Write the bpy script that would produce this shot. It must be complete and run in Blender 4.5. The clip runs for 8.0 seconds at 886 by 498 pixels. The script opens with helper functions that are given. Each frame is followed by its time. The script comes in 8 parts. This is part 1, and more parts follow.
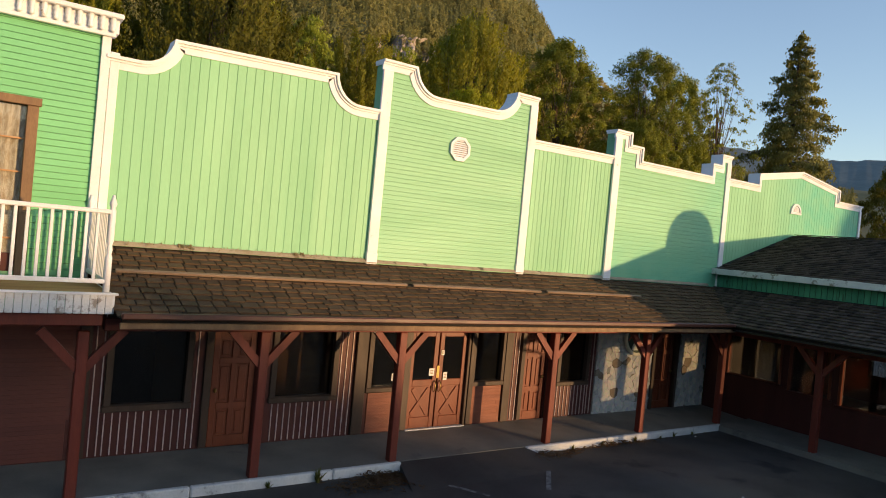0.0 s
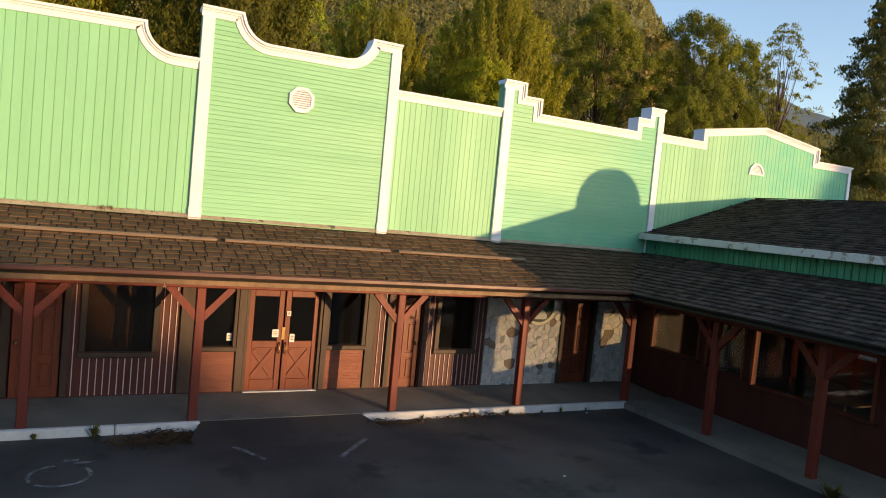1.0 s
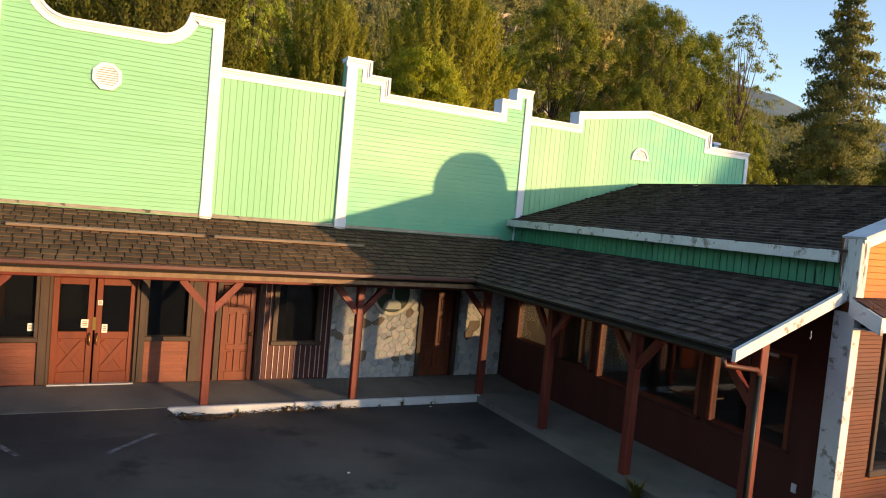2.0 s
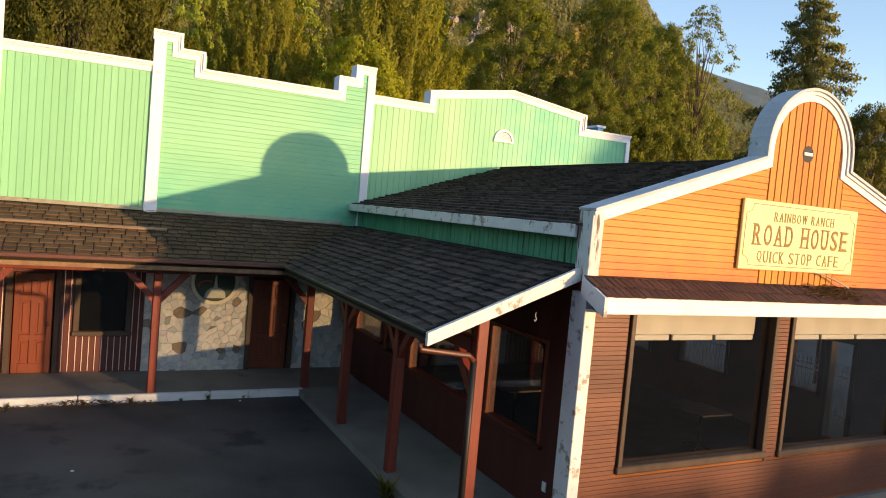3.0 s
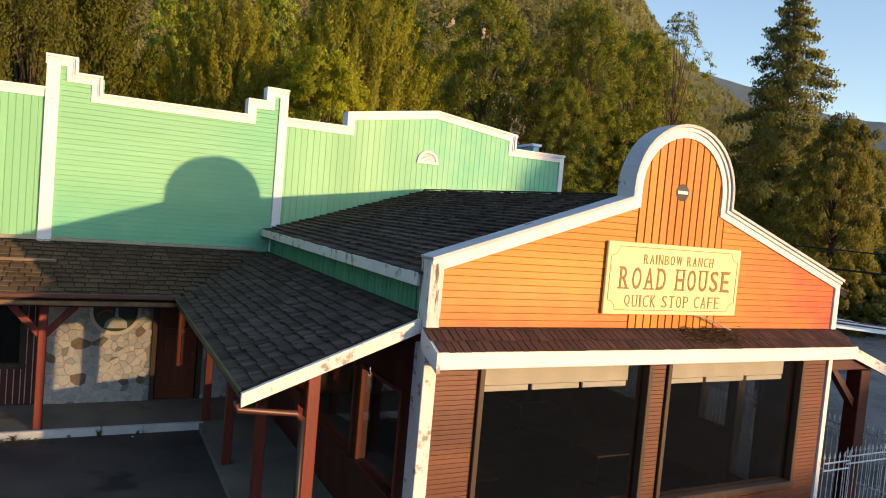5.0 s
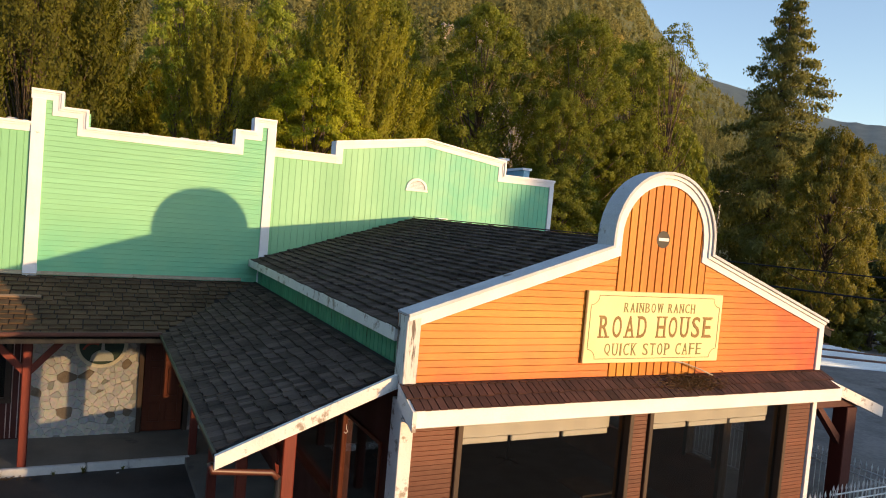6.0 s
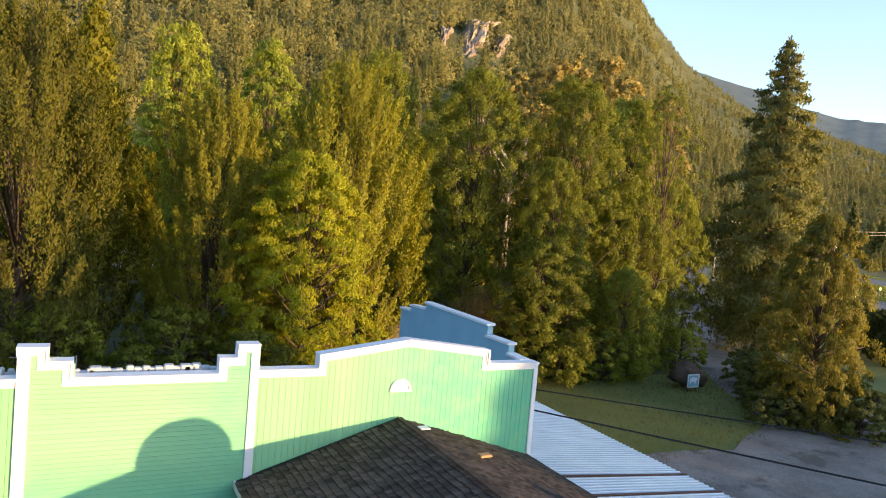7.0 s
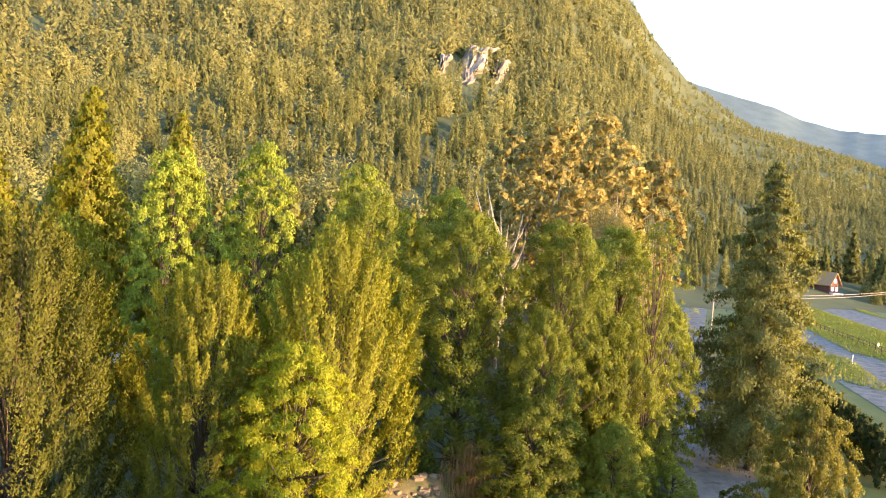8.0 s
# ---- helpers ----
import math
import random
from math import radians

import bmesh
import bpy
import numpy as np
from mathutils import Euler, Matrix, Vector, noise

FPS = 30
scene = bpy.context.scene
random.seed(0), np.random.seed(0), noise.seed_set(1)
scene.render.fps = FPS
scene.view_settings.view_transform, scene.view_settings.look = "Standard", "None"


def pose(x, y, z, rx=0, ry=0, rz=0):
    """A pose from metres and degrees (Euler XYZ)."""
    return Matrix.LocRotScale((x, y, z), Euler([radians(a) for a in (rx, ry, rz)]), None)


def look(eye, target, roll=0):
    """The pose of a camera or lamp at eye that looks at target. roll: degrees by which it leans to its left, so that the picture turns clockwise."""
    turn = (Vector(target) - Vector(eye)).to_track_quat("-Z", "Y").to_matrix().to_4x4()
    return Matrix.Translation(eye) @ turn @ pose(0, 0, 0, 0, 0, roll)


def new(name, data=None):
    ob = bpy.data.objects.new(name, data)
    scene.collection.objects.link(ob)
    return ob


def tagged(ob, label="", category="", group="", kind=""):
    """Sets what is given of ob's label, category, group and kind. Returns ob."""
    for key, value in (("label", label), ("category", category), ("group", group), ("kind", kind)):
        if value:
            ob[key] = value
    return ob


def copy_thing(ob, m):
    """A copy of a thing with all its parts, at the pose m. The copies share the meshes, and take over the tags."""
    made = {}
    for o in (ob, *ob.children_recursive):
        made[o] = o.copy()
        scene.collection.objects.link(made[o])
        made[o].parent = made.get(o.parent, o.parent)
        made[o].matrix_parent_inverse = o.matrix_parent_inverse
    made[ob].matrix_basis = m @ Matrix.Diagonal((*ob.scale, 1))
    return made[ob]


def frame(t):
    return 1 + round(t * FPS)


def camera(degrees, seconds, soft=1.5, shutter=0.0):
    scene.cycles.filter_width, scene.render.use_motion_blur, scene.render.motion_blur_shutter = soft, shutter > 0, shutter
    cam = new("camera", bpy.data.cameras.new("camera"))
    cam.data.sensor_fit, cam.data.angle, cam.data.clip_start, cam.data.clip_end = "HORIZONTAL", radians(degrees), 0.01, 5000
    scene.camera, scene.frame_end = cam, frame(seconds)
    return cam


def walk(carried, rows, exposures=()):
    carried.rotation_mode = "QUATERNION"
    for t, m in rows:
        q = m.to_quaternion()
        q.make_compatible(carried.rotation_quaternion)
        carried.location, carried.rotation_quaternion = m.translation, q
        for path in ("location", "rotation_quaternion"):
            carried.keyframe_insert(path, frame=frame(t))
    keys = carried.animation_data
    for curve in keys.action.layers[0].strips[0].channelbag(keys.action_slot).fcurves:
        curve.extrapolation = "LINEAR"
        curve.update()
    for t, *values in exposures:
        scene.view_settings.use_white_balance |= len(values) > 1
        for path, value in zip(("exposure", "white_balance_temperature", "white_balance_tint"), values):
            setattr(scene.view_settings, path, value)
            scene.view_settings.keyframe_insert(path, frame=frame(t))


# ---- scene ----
cam = camera(64.8, 8.0, 1.0)
# seconds; place; heading, tilt and roll in degrees
ROWS = [
    (0.0, 0.000, 0.000, 4.200, -34.34, -0.66, -5.40),
    (0.1, 0.309, -0.090, 4.264, -34.60, -1.30, -5.58),
    (0.2, 0.718, -0.280, 4.258, -34.60, -1.52, -5.64),
    (0.3, 1.138, -0.485, 4.272, -34.55, -1.79, -5.74),
    (0.4, 1.622, -0.734, 4.234, -32.73, -2.10, -5.51),
    (0.5, 2.170, -0.956, 4.150, -27.94, -2.48, -5.36),
    (1.0, 4.860, -1.898, 4.178, -26.50, -2.95, -5.43),
    (1.2, 5.815, -2.192, 4.182, -26.50, -2.96, -5.41),
    (2.5, 10.141, -3.204, 4.188, -26.68, -3.07, -5.17),
    (2.8, 11.600, -3.572, 4.176, -26.60, -3.10, -5.10),
    (3.0, 12.148, -3.713, 4.172, -26.58, -3.11, -5.07),
    (3.5, 12.673, -3.841, 4.169, -26.58, -3.12, -5.05),
    (4.0, 13.201, -3.964, 4.259, -26.60, -3.11, -5.06),
    (4.5, 13.695, -4.083, 4.531, -26.62, -3.07, -5.05),
    (4.7, 13.860, -4.123, 4.664, -26.63, -3.03, -5.04),
    (5.8, 14.235, -4.210, 5.404, -26.72, -2.78, -4.95),
    (6.0, 14.251, -4.215, 5.520, -26.70, -2.69, -4.95),
    (6.3, 14.234, -4.209, 6.254, -26.59, -2.87, -4.93),
    (6.5, 14.223, -4.206, 7.095, -26.64, -2.78, -4.93),
    (6.7, 14.244, -4.186, 8.429, -26.64, -3.03, -4.90),
    (7.0, 14.276, -4.156, 10.761, -26.64, -2.93, -4.87),
    (7.3, 14.287, -4.136, 14.003, -26.62, -3.17, -4.73),
    (7.5, 14.295, -4.123, 15.900, -26.59, -3.10, -4.67),
    (8.0, 14.315, -4.077, 21.129, -26.54, -2.00, -4.60),
]
EXPOSURES = [(t, stops, 7000 if t < 7.2 else 6650, 20) for t, stops in ((0.0, 1.04), (0.5, 1.14), (1.0, 1.27), (2.4, 1.58), (3.0, 1.47), (4.5, 1.36), (6.0, 1.29), (6.5, 1.40), (7.0, 1.97), (7.3, 2.42), (7.5, 2.8), (8.0, 2.86))]
walk(cam, [(t, pose(x, y, z, 90 + tilt_, roll_, heading)) for t, x, y, z, heading, tilt_, roll_ in ROWS], EXPOSURES)

# ---- world and sun: a very low evening sun from the south-east, behind the camera ----
SUN_EL, SUN_AZ = 4.0, 151.0
world = bpy.data.worlds.new("evening_sky")
scene.world = world
world.use_nodes = True
wn = world.node_tree.nodes
sky = wn.new("ShaderNodeTexSky")
sky.sky_type = "NISHITA"
sky.sun_disc = False
sky.sun_elevation, sky.sun_rotation = radians(SUN_EL + 4), radians(SUN_AZ)
sky.air_density, sky.dust_density, sky.ozone_density = 1.0, 0.45, 2.0
wn["Background"].inputs[1].default_value = 0.15
world.node_tree.links.new(sky.outputs[0], wn["Background"].inputs[0])
SUNWARD = Vector((math.sin(radians(SUN_AZ)) * math.cos(radians(SUN_EL)), math.cos(radians(SUN_AZ)) * math.cos(radians(SUN_EL)), math.sin(radians(SUN_EL))))
sun = new("sun", bpy.data.lights.new("sun", "SUN"))
sun.data.energy, sun.data.angle, sun.data.color = 2.25, radians(0.55), (1.0, 0.68, 0.335)
sun.matrix_world = look(tuple(SUNWARD * 300), (0, 0, 0))


# ---- materials ----
def surf(name, a, b=None, rough=0.6, scale=3.0, fine=40.0, bump=0.15, stretch=(1, 1, 1), rand=0.0, island=0.0, stain=None, stain_at=0.62, stain_scale=1.2, metal=0.0, spec=0.4, reach=0.02):
    """A painted, wooden or mineral surface: two tones mixed by broad noise, fine grain, stains and relief."""
    m = bpy.data.materials.new(name)
    m.use_nodes = True
    n, l = m.node_tree.nodes, m.node_tree.links
    bsdf = n["Principled BSDF"]
    geo = n.new("ShaderNodeNewGeometry")
    mp = n.new("ShaderNodeMapping")
    mp.inputs["Scale"].default_value = stretch
    l.new(geo.outputs["Position"], mp.inputs["Vector"])
    broad = n.new("ShaderNodeTexNoise")
    broad.inputs["Scale"].default_value, broad.inputs["Detail"].default_value = scale, 5
    l.new(mp.outputs[0], broad.inputs["Vector"])
    grain = n.new("ShaderNodeTexNoise")
    grain.inputs["Scale"].default_value, grain.inputs["Detail"].default_value = fine, 4
    l.new(mp.outputs[0], grain.inputs["Vector"])
    mix = n.new("ShaderNodeMix")
    mix.data_type = "RGBA"
    b = b or tuple(c * 0.78 for c in a)
    mix.inputs["A"].default_value, mix.inputs["B"].default_value = (*a, 1), (*b, 1)
    fac = n.new("ShaderNodeMath")
    fac.operation = "ADD"
    half = n.new("ShaderNodeMath")
    half.operation = "MULTIPLY_ADD"
    half.inputs[1].default_value, half.inputs[2].default_value = 0.6, -0.3
    l.new(grain.outputs["Fac"], half.inputs[0])
    l.new(broad.outputs["Fac"], fac.inputs[0])
    l.new(half.outputs[0], fac.inputs[1])
    ramp = n.new("ShaderNodeMapRange")
    ramp.inputs["From Min"].default_value, ramp.inputs["From Max"].default_value = 0.3, 0.7
    l.new(fac.outputs[0], ramp.inputs["Value"])
    l.new(ramp.outputs[0], mix.inputs["Factor"])
    colour = mix.outputs["Result"]
    if stain:
        blot = n.new("ShaderNodeTexNoise")
        blot.inputs["Scale"].default_value, blot.inputs["Detail"].default_value, blot.inputs["Roughness"].default_value = stain_scale, 8, 0.65
        l.new(mp.outputs[0], blot.inputs["Vector"])
        sr = n.new("ShaderNodeMapRange")
        sr.inputs["From Min"].default_value, sr.inputs["From Max"].default_value = stain_at, stain_at + 0.08
        l.new(blot.outputs["Fac"], sr.inputs["Value"])
        sm = n.new("ShaderNodeMix")
        sm.data_type = "RGBA"
        sm.inputs["B"].default_value = (*stain, 1)
        l.new(sr.outputs[0], sm.inputs["Factor"])
        l.new(colour, sm.inputs["A"])
        colour = sm.outputs["Result"]
    if rand or island:
        hsv = n.new("ShaderNodeHueSaturation")
        val = n.new("ShaderNodeMapRange")
        amount = rand or island
        val.inputs["To Min"].default_value, val.inputs["To Max"].default_value = 1 - amount, 1 + amount
        if rand:
            info = n.new("ShaderNodeObjectInfo")
            l.new(info.outputs["Random"], val.inputs["Value"])
        else:
            l.new(geo.outputs["Random Per Island"], val.inputs["Value"])
        l.new(val.outputs[0], hsv.inputs["Value"])
        l.new(colour, hsv.inputs["Color"])
        colour = hsv.outputs[0]
    l.new(colour, bsdf.inputs["Base Color"])
    rr = n.new("ShaderNodeMapRange")
    rr.inputs["To Min"].default_value, rr.inputs["To Max"].default_value = max(0.05, rough - 0.12), min(1, rough + 0.12)
    l.new(broad.outputs["Fac"], rr.inputs["Value"])
    l.new(rr.outputs[0], bsdf.inputs["Roughness"])
    bsdf.inputs["Metallic"].default_value = metal
    bsdf.inputs["Specular IOR Level"].default_value = spec
    if bump:
        bp = n.new("ShaderNodeBump")
        bp.inputs["Strength"].default_value, bp.inputs["Distance"].default_value = bump, reach
        l.new(grain.outputs["Fac"], bp.inputs["Height"])
        l.new(bp.outputs[0], bsdf.inputs["Normal"])
    return m


def foliage(name, dark, light, through_colour, warm=None, clump=0.35, leafwise=0.38):
    """Leaves: colour varies from leaf to leaf and clump to clump, and light shines through them."""
    m = bpy.data.materials.new(name)
    m.use_nodes = True
    n, l = m.node_tree.nodes, m.node_tree.links
    bsdf = n["Principled BSDF"]
    bsdf.inputs["Roughness"].default_value, bsdf.inputs["Specular IOR Level"].default_value = 0.6, 0.25
    geo = n.new("ShaderNodeNewGeometry")
    noise_node = n.new("ShaderNodeTexNoise")
    noise_node.inputs["Scale"].default_value, noise_node.inputs["Detail"].default_value = clump, 4
    l.new(geo.outputs["Position"], noise_node.inputs["Vector"])
    add = n.new("ShaderNodeMath")
    add.operation = "MULTIPLY_ADD"
    add.inputs[1].default_value = leafwise
    sub = n.new("ShaderNodeMath")
    sub.operation = "SUBTRACT"
    sub.inputs[1].default_value = 0.17
    l.new(noise_node.outputs["Fac"], sub.inputs[0])
    l.new(geo.outputs["Random Per Island"], add.inputs[0])
    l.new(sub.outputs[0], add.inputs[2])
    ramp = n.new("ShaderNodeValToRGB")
    ramp.color_ramp.elements[0].position, ramp.color_ramp.elements[1].position = 0.1, 0.75
    ramp.color_ramp.elements[0].color, ramp.color_ramp.elements[1].color = (*dark, 1), (*light, 1)
    if warm:
        e = ramp.color_ramp.elements.new(0.95)
        e.color = (*warm, 1)
    l.new(add.outputs[0], ramp.inputs[0])
    info = n.new("ShaderNodeObjectInfo")
    hsv = n.new("ShaderNodeHueSaturation")
    vr = n.new("ShaderNodeMapRange")
    vr.inputs["To Min"].default_value, vr.inputs["To Max"].default_value = 0.75, 1.25
    l.new(info.outputs["Random"], vr.inputs["Value"])
    l.new(vr.outputs[0], hsv.inputs["Value"])
    l.new(ramp.outputs[0], hsv.inputs["Color"])
    l.new(hsv.outputs[0], bsdf.inputs["Base Color"])
    tr = n.new("ShaderNodeBsdfTranslucent")
    tr.inputs["Color"].default_value = (*through_colour, 1)
    mixs = n.new("ShaderNodeMixShader")
    mixs.inputs[0].default_value = 0.36
    l.new(bsdf.outputs[0], mixs.inputs[1])
    l.new(tr.outputs[0], mixs.inputs[2])
    l.new(mixs.outputs[0], n["Material Output"].inputs["Surface"])
    return m


def glazing(name, tint=(0.88, 0.88, 0.86), gloss=1.0, dust=0.007):
    """Window glass: clear, mirroring more at a slant."""
    m = bpy.data.materials.new(name)
    m.use_nodes = True
    n, l = m.node_tree.nodes, m.node_tree.links
    n.remove(n["Principled BSDF"])
    clear, gl, fr, mx = n.new("ShaderNodeBsdfTransparent"), n.new("ShaderNodeBsdfGlossy"), n.new("ShaderNodeLayerWeight"), n.new("ShaderNodeMixShader")
    clear.inputs[0].default_value = (*tint, 1)
    gl.inputs["Roughness"].default_value = 0.02
    gl.inputs["Color"].default_value = (gloss, gloss, gloss, 1)
    fr.inputs["Blend"].default_value = 0.5
    steep = n.new("ShaderNodeMath")
    steep.operation = "POWER"
    steep.inputs[1].default_value = 4.0
    share = n.new("ShaderNodeMath")
    share.operation = "MULTIPLY_ADD"
    share.inputs[1].default_value, share.inputs[2].default_value = 0.60, 0.03
    l.new(fr.outputs["Facing"], steep.inputs[0])
    l.new(steep.outputs[0], share.inputs[0])
    l.new(share.outputs[0], mx.inputs[0])
    l.new(clear.outputs[0], mx.inputs[1])
    l.new(gl.outputs[0], mx.inputs[2])
    film = n.new("ShaderNodeBsdfDiffuse")
    film.inputs["Color"].default_value = (0.46, 0.50, 0.54, 1)
    dusty = n.new("ShaderNodeMixShader")
    dusty.inputs[0].default_value = dust
    l.new(mx.outputs[0], dusty.inputs[1])
    l.new(film.outputs[0], dusty.inputs[2])
    l.new(dusty.outputs[0], n["Material Output"].inputs["Surface"])
    return m


green_h = surf("green_painted_clapboard", (0.240, 0.555, 0.305), (0.215, 0.505, 0.265), 0.5, 1.2, 60, 0.12, (0.25, 1, 1.5), rand=0.03, stain=(0.20, 0.29, 0.12), stain_at=0.675, stain_scale=3.0)
green_v = surf("green_painted_board", (0.230, 0.545, 0.29), (0.20, 0.49, 0.25), 0.5, 1.2, 60, 0.12, (1.5, 1, 0.2), rand=0.025, stain=(0.20, 0.28, 0.12), stain_at=0.68, stain_scale=3.0)
green_mixed = surf("part_faded_green_board", (0.235, 0.545, 0.295), (0.205, 0.49, 0.255), 0.5, 1.2, 60, 0.12, (1.5, 1, 0.2), rand=0.03, stain=(0.20, 0.28, 0.12), stain_at=0.70, stain_scale=3.0)
# green darkened in its colour to carry the deep shade under the cafe eave
green_eave_shade = surf("eave_shade_green_board", (0.045, 0.29, 0.165), (0.03, 0.215, 0.12), 0.6, 3.0, 60, 0.15, (2, 2, 0.3), rand=0.10, stain=(0.02, 0.06, 0.03), stain_at=0.60, stain_scale=4.0)
green_gap = surf("green_joint", (0.17, 0.41, 0.22), None, 0.8)
white = surf("weathered_white_paint", (0.79, 0.80, 0.815), (0.70, 0.71, 0.71), 0.5, 2.0, 50, 0.12, rand=0.03, stain=(0.40, 0.32, 0.22), stain_at=0.665, stain_scale=4.5)
peeling = surf("peeling_white_paint", (0.74, 0.73, 0.70), (0.64, 0.63, 0.60), 0.6, 3.0, 40, 0.3, (1, 1, 1), stain=(0.30, 0.25, 0.20), stain_at=0.55, stain_scale=5.0)
streaked = surf("streaked_flaking_white_paint", (0.70, 0.69, 0.65), (0.56, 0.55, 0.51), 0.7, 3.0, 40, 0.35, (3, 3, 0.45), stain=(0.14, 0.11, 0.09), stain_at=0.52, stain_scale=4.5)
green_rich = surf("rich_green_clapboard", (0.165, 0.53, 0.235), (0.145, 0.48, 0.20), 0.5, 1.2, 60, 0.12, (0.25, 1, 1.5), rand=0.03, stain=(0.16, 0.27, 0.12), stain_at=0.69, stain_scale=3.0)
cap_grey = surf("weathered_grey_cap_board", (0.58, 0.60, 0.62), (0.44, 0.46, 0.48), 0.65, 2.0, 40, 0.2, stain=(0.22, 0.20, 0.18), stain_at=0.60, stain_scale=3.0)
vent_tan = surf("tan_vent_backing", (0.42, 0.34, 0.25), None, 0.8)
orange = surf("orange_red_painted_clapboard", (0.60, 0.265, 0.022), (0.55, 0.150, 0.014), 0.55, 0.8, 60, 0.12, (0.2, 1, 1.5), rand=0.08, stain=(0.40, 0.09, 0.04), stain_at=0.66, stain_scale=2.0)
orange_v = surf("orange_red_painted_board", (0.58, 0.225, 0.014), (0.51, 0.150, 0.012), 0.55, 1.2, 60, 0.12, (1.5, 1, 0.2), rand=0.08)


def unfaded_or_shade(m, colour, x0, x1, z0, z1):
    """Paint that kept its colour, or shade painted in, towards one end (x0 to x1) and along the foot (z0 down to z1),
    with an uneven edge.
    """
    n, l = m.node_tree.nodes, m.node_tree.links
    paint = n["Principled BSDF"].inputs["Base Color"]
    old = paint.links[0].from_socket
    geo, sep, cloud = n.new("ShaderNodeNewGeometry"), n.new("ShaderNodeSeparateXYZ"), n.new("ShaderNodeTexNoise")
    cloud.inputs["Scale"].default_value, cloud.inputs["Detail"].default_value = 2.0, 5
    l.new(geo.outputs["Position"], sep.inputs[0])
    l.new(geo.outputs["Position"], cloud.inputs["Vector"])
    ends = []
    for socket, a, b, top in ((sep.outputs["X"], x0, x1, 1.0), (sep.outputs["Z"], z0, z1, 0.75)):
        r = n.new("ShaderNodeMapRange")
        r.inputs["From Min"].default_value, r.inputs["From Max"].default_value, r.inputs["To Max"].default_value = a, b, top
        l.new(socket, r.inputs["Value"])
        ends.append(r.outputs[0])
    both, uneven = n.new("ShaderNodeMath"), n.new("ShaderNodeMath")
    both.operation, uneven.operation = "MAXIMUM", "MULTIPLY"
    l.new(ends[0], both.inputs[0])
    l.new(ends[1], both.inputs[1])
    wear_or_shade = n.new("ShaderNodeMapRange")
    wear_or_shade.inputs["From Min"].default_value, wear_or_shade.inputs["From Max"].default_value, wear_or_shade.inputs["To Min"].default_value = 0.35, 0.6, 0.55
    l.new(cloud.outputs["Fac"], wear_or_shade.inputs["Value"])
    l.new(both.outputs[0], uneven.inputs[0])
    l.new(wear_or_shade.outputs[0], uneven.inputs[1])
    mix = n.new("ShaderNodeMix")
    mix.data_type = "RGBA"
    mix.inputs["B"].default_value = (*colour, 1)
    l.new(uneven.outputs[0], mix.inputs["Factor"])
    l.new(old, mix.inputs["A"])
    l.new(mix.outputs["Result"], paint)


unfaded_or_shade(orange, (0.53, 0.058, 0.026), 22.2, 25.0, 4.45, 3.30)
green_low_shade = surf("green_clapboard_low_shade_teal", (0.240, 0.555, 0.305), (0.215, 0.505, 0.265), 0.5, 1.2, 60, 0.12, (0.25, 1, 1.5), rand=0.03, stain=(0.20, 0.29, 0.12), stain_at=0.675, stain_scale=3.0)
# teal of the gable's cast shadow painted in towards right end and foot
unfaded_or_shade(green_low_shade, (0.105, 0.47, 0.285), 15.8, 18.9, 5.0, 3.9)
unfaded_or_shade(green_mixed, (0.095, 0.46, 0.285), 20.2, 22.6, 3.6, 3.4)
red_gap = surf("dark_red_joint", (0.26, 0.085, 0.02), None, 0.8)
rust = surf("rust_red_clapboard", (0.148, 0.042, 0.019), (0.092, 0.026, 0.013), 0.5, 1.5, 60, 0.12, (0.2, 1, 1.5), rand=0.1)
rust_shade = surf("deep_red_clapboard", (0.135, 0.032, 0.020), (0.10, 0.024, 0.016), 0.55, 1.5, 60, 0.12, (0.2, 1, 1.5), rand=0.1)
tanframe = surf("worn_tan_window_frame", (0.24, 0.14, 0.065), (0.16, 0.09, 0.045), 0.6, 3.0, 40, 0.2, (2, 2, 0.4))
maroon = surf("maroon_painted_board", (0.082, 0.016, 0.011), (0.062, 0.012, 0.008), 0.55, 2.0, 50, 0.15, (1.5, 1.5, 0.2), rand=0.08)
postred = surf("red_stained_timber", (0.175, 0.028, 0.015), (0.120, 0.019, 0.011), 0.5, 3.0, 50, 0.2, (2, 2, 0.25), rand=0.1)
doorred = surf("red_brown_stained_door", (0.19, 0.044, 0.017), (0.135, 0.030, 0.012), 0.42, 2.5, 40, 0.15, (2, 2, 0.3), rand=0.06)
darkwood = surf("dark_brown_trim_paint", (0.062, 0.036, 0.022), (0.040, 0.024, 0.016), 0.55, 3.0, 40, 0.15, (2, 2, 0.4), rand=0.08)
batten_wood = surf("grey_brown_weathered_batten", (0.30, 0.20, 0.13), (0.20, 0.13, 0.085), 0.7, 3.0, 50, 0.25, (0.3, 3, 3), stain=(0.11, 0.075, 0.05), stain_at=0.6)
rawwood = surf("bare_weathered_wood", (0.50, 0.28, 0.12), (0.35, 0.18, 0.08), 0.65, 3.0, 50, 0.25, (0.3, 3, 3), stain=(0.16, 0.09, 0.05), stain_at=0.6)
sidewood = surf("cedar_shake_siding", (0.23, 0.068, 0.032), (0.16, 0.045, 0.022), 0.6, 4.0, 50, 0.3, (0.4, 1, 2), rand=0.12)
shingle = surf("dark_roof_shingle", (0.120, 0.078, 0.046), (0.078, 0.052, 0.033), 0.92, 2.5, 45, 0.5, spec=0.15, rand=0.2, stain=(0.085, 0.068, 0.05), stain_at=0.62, stain_scale=1.0)
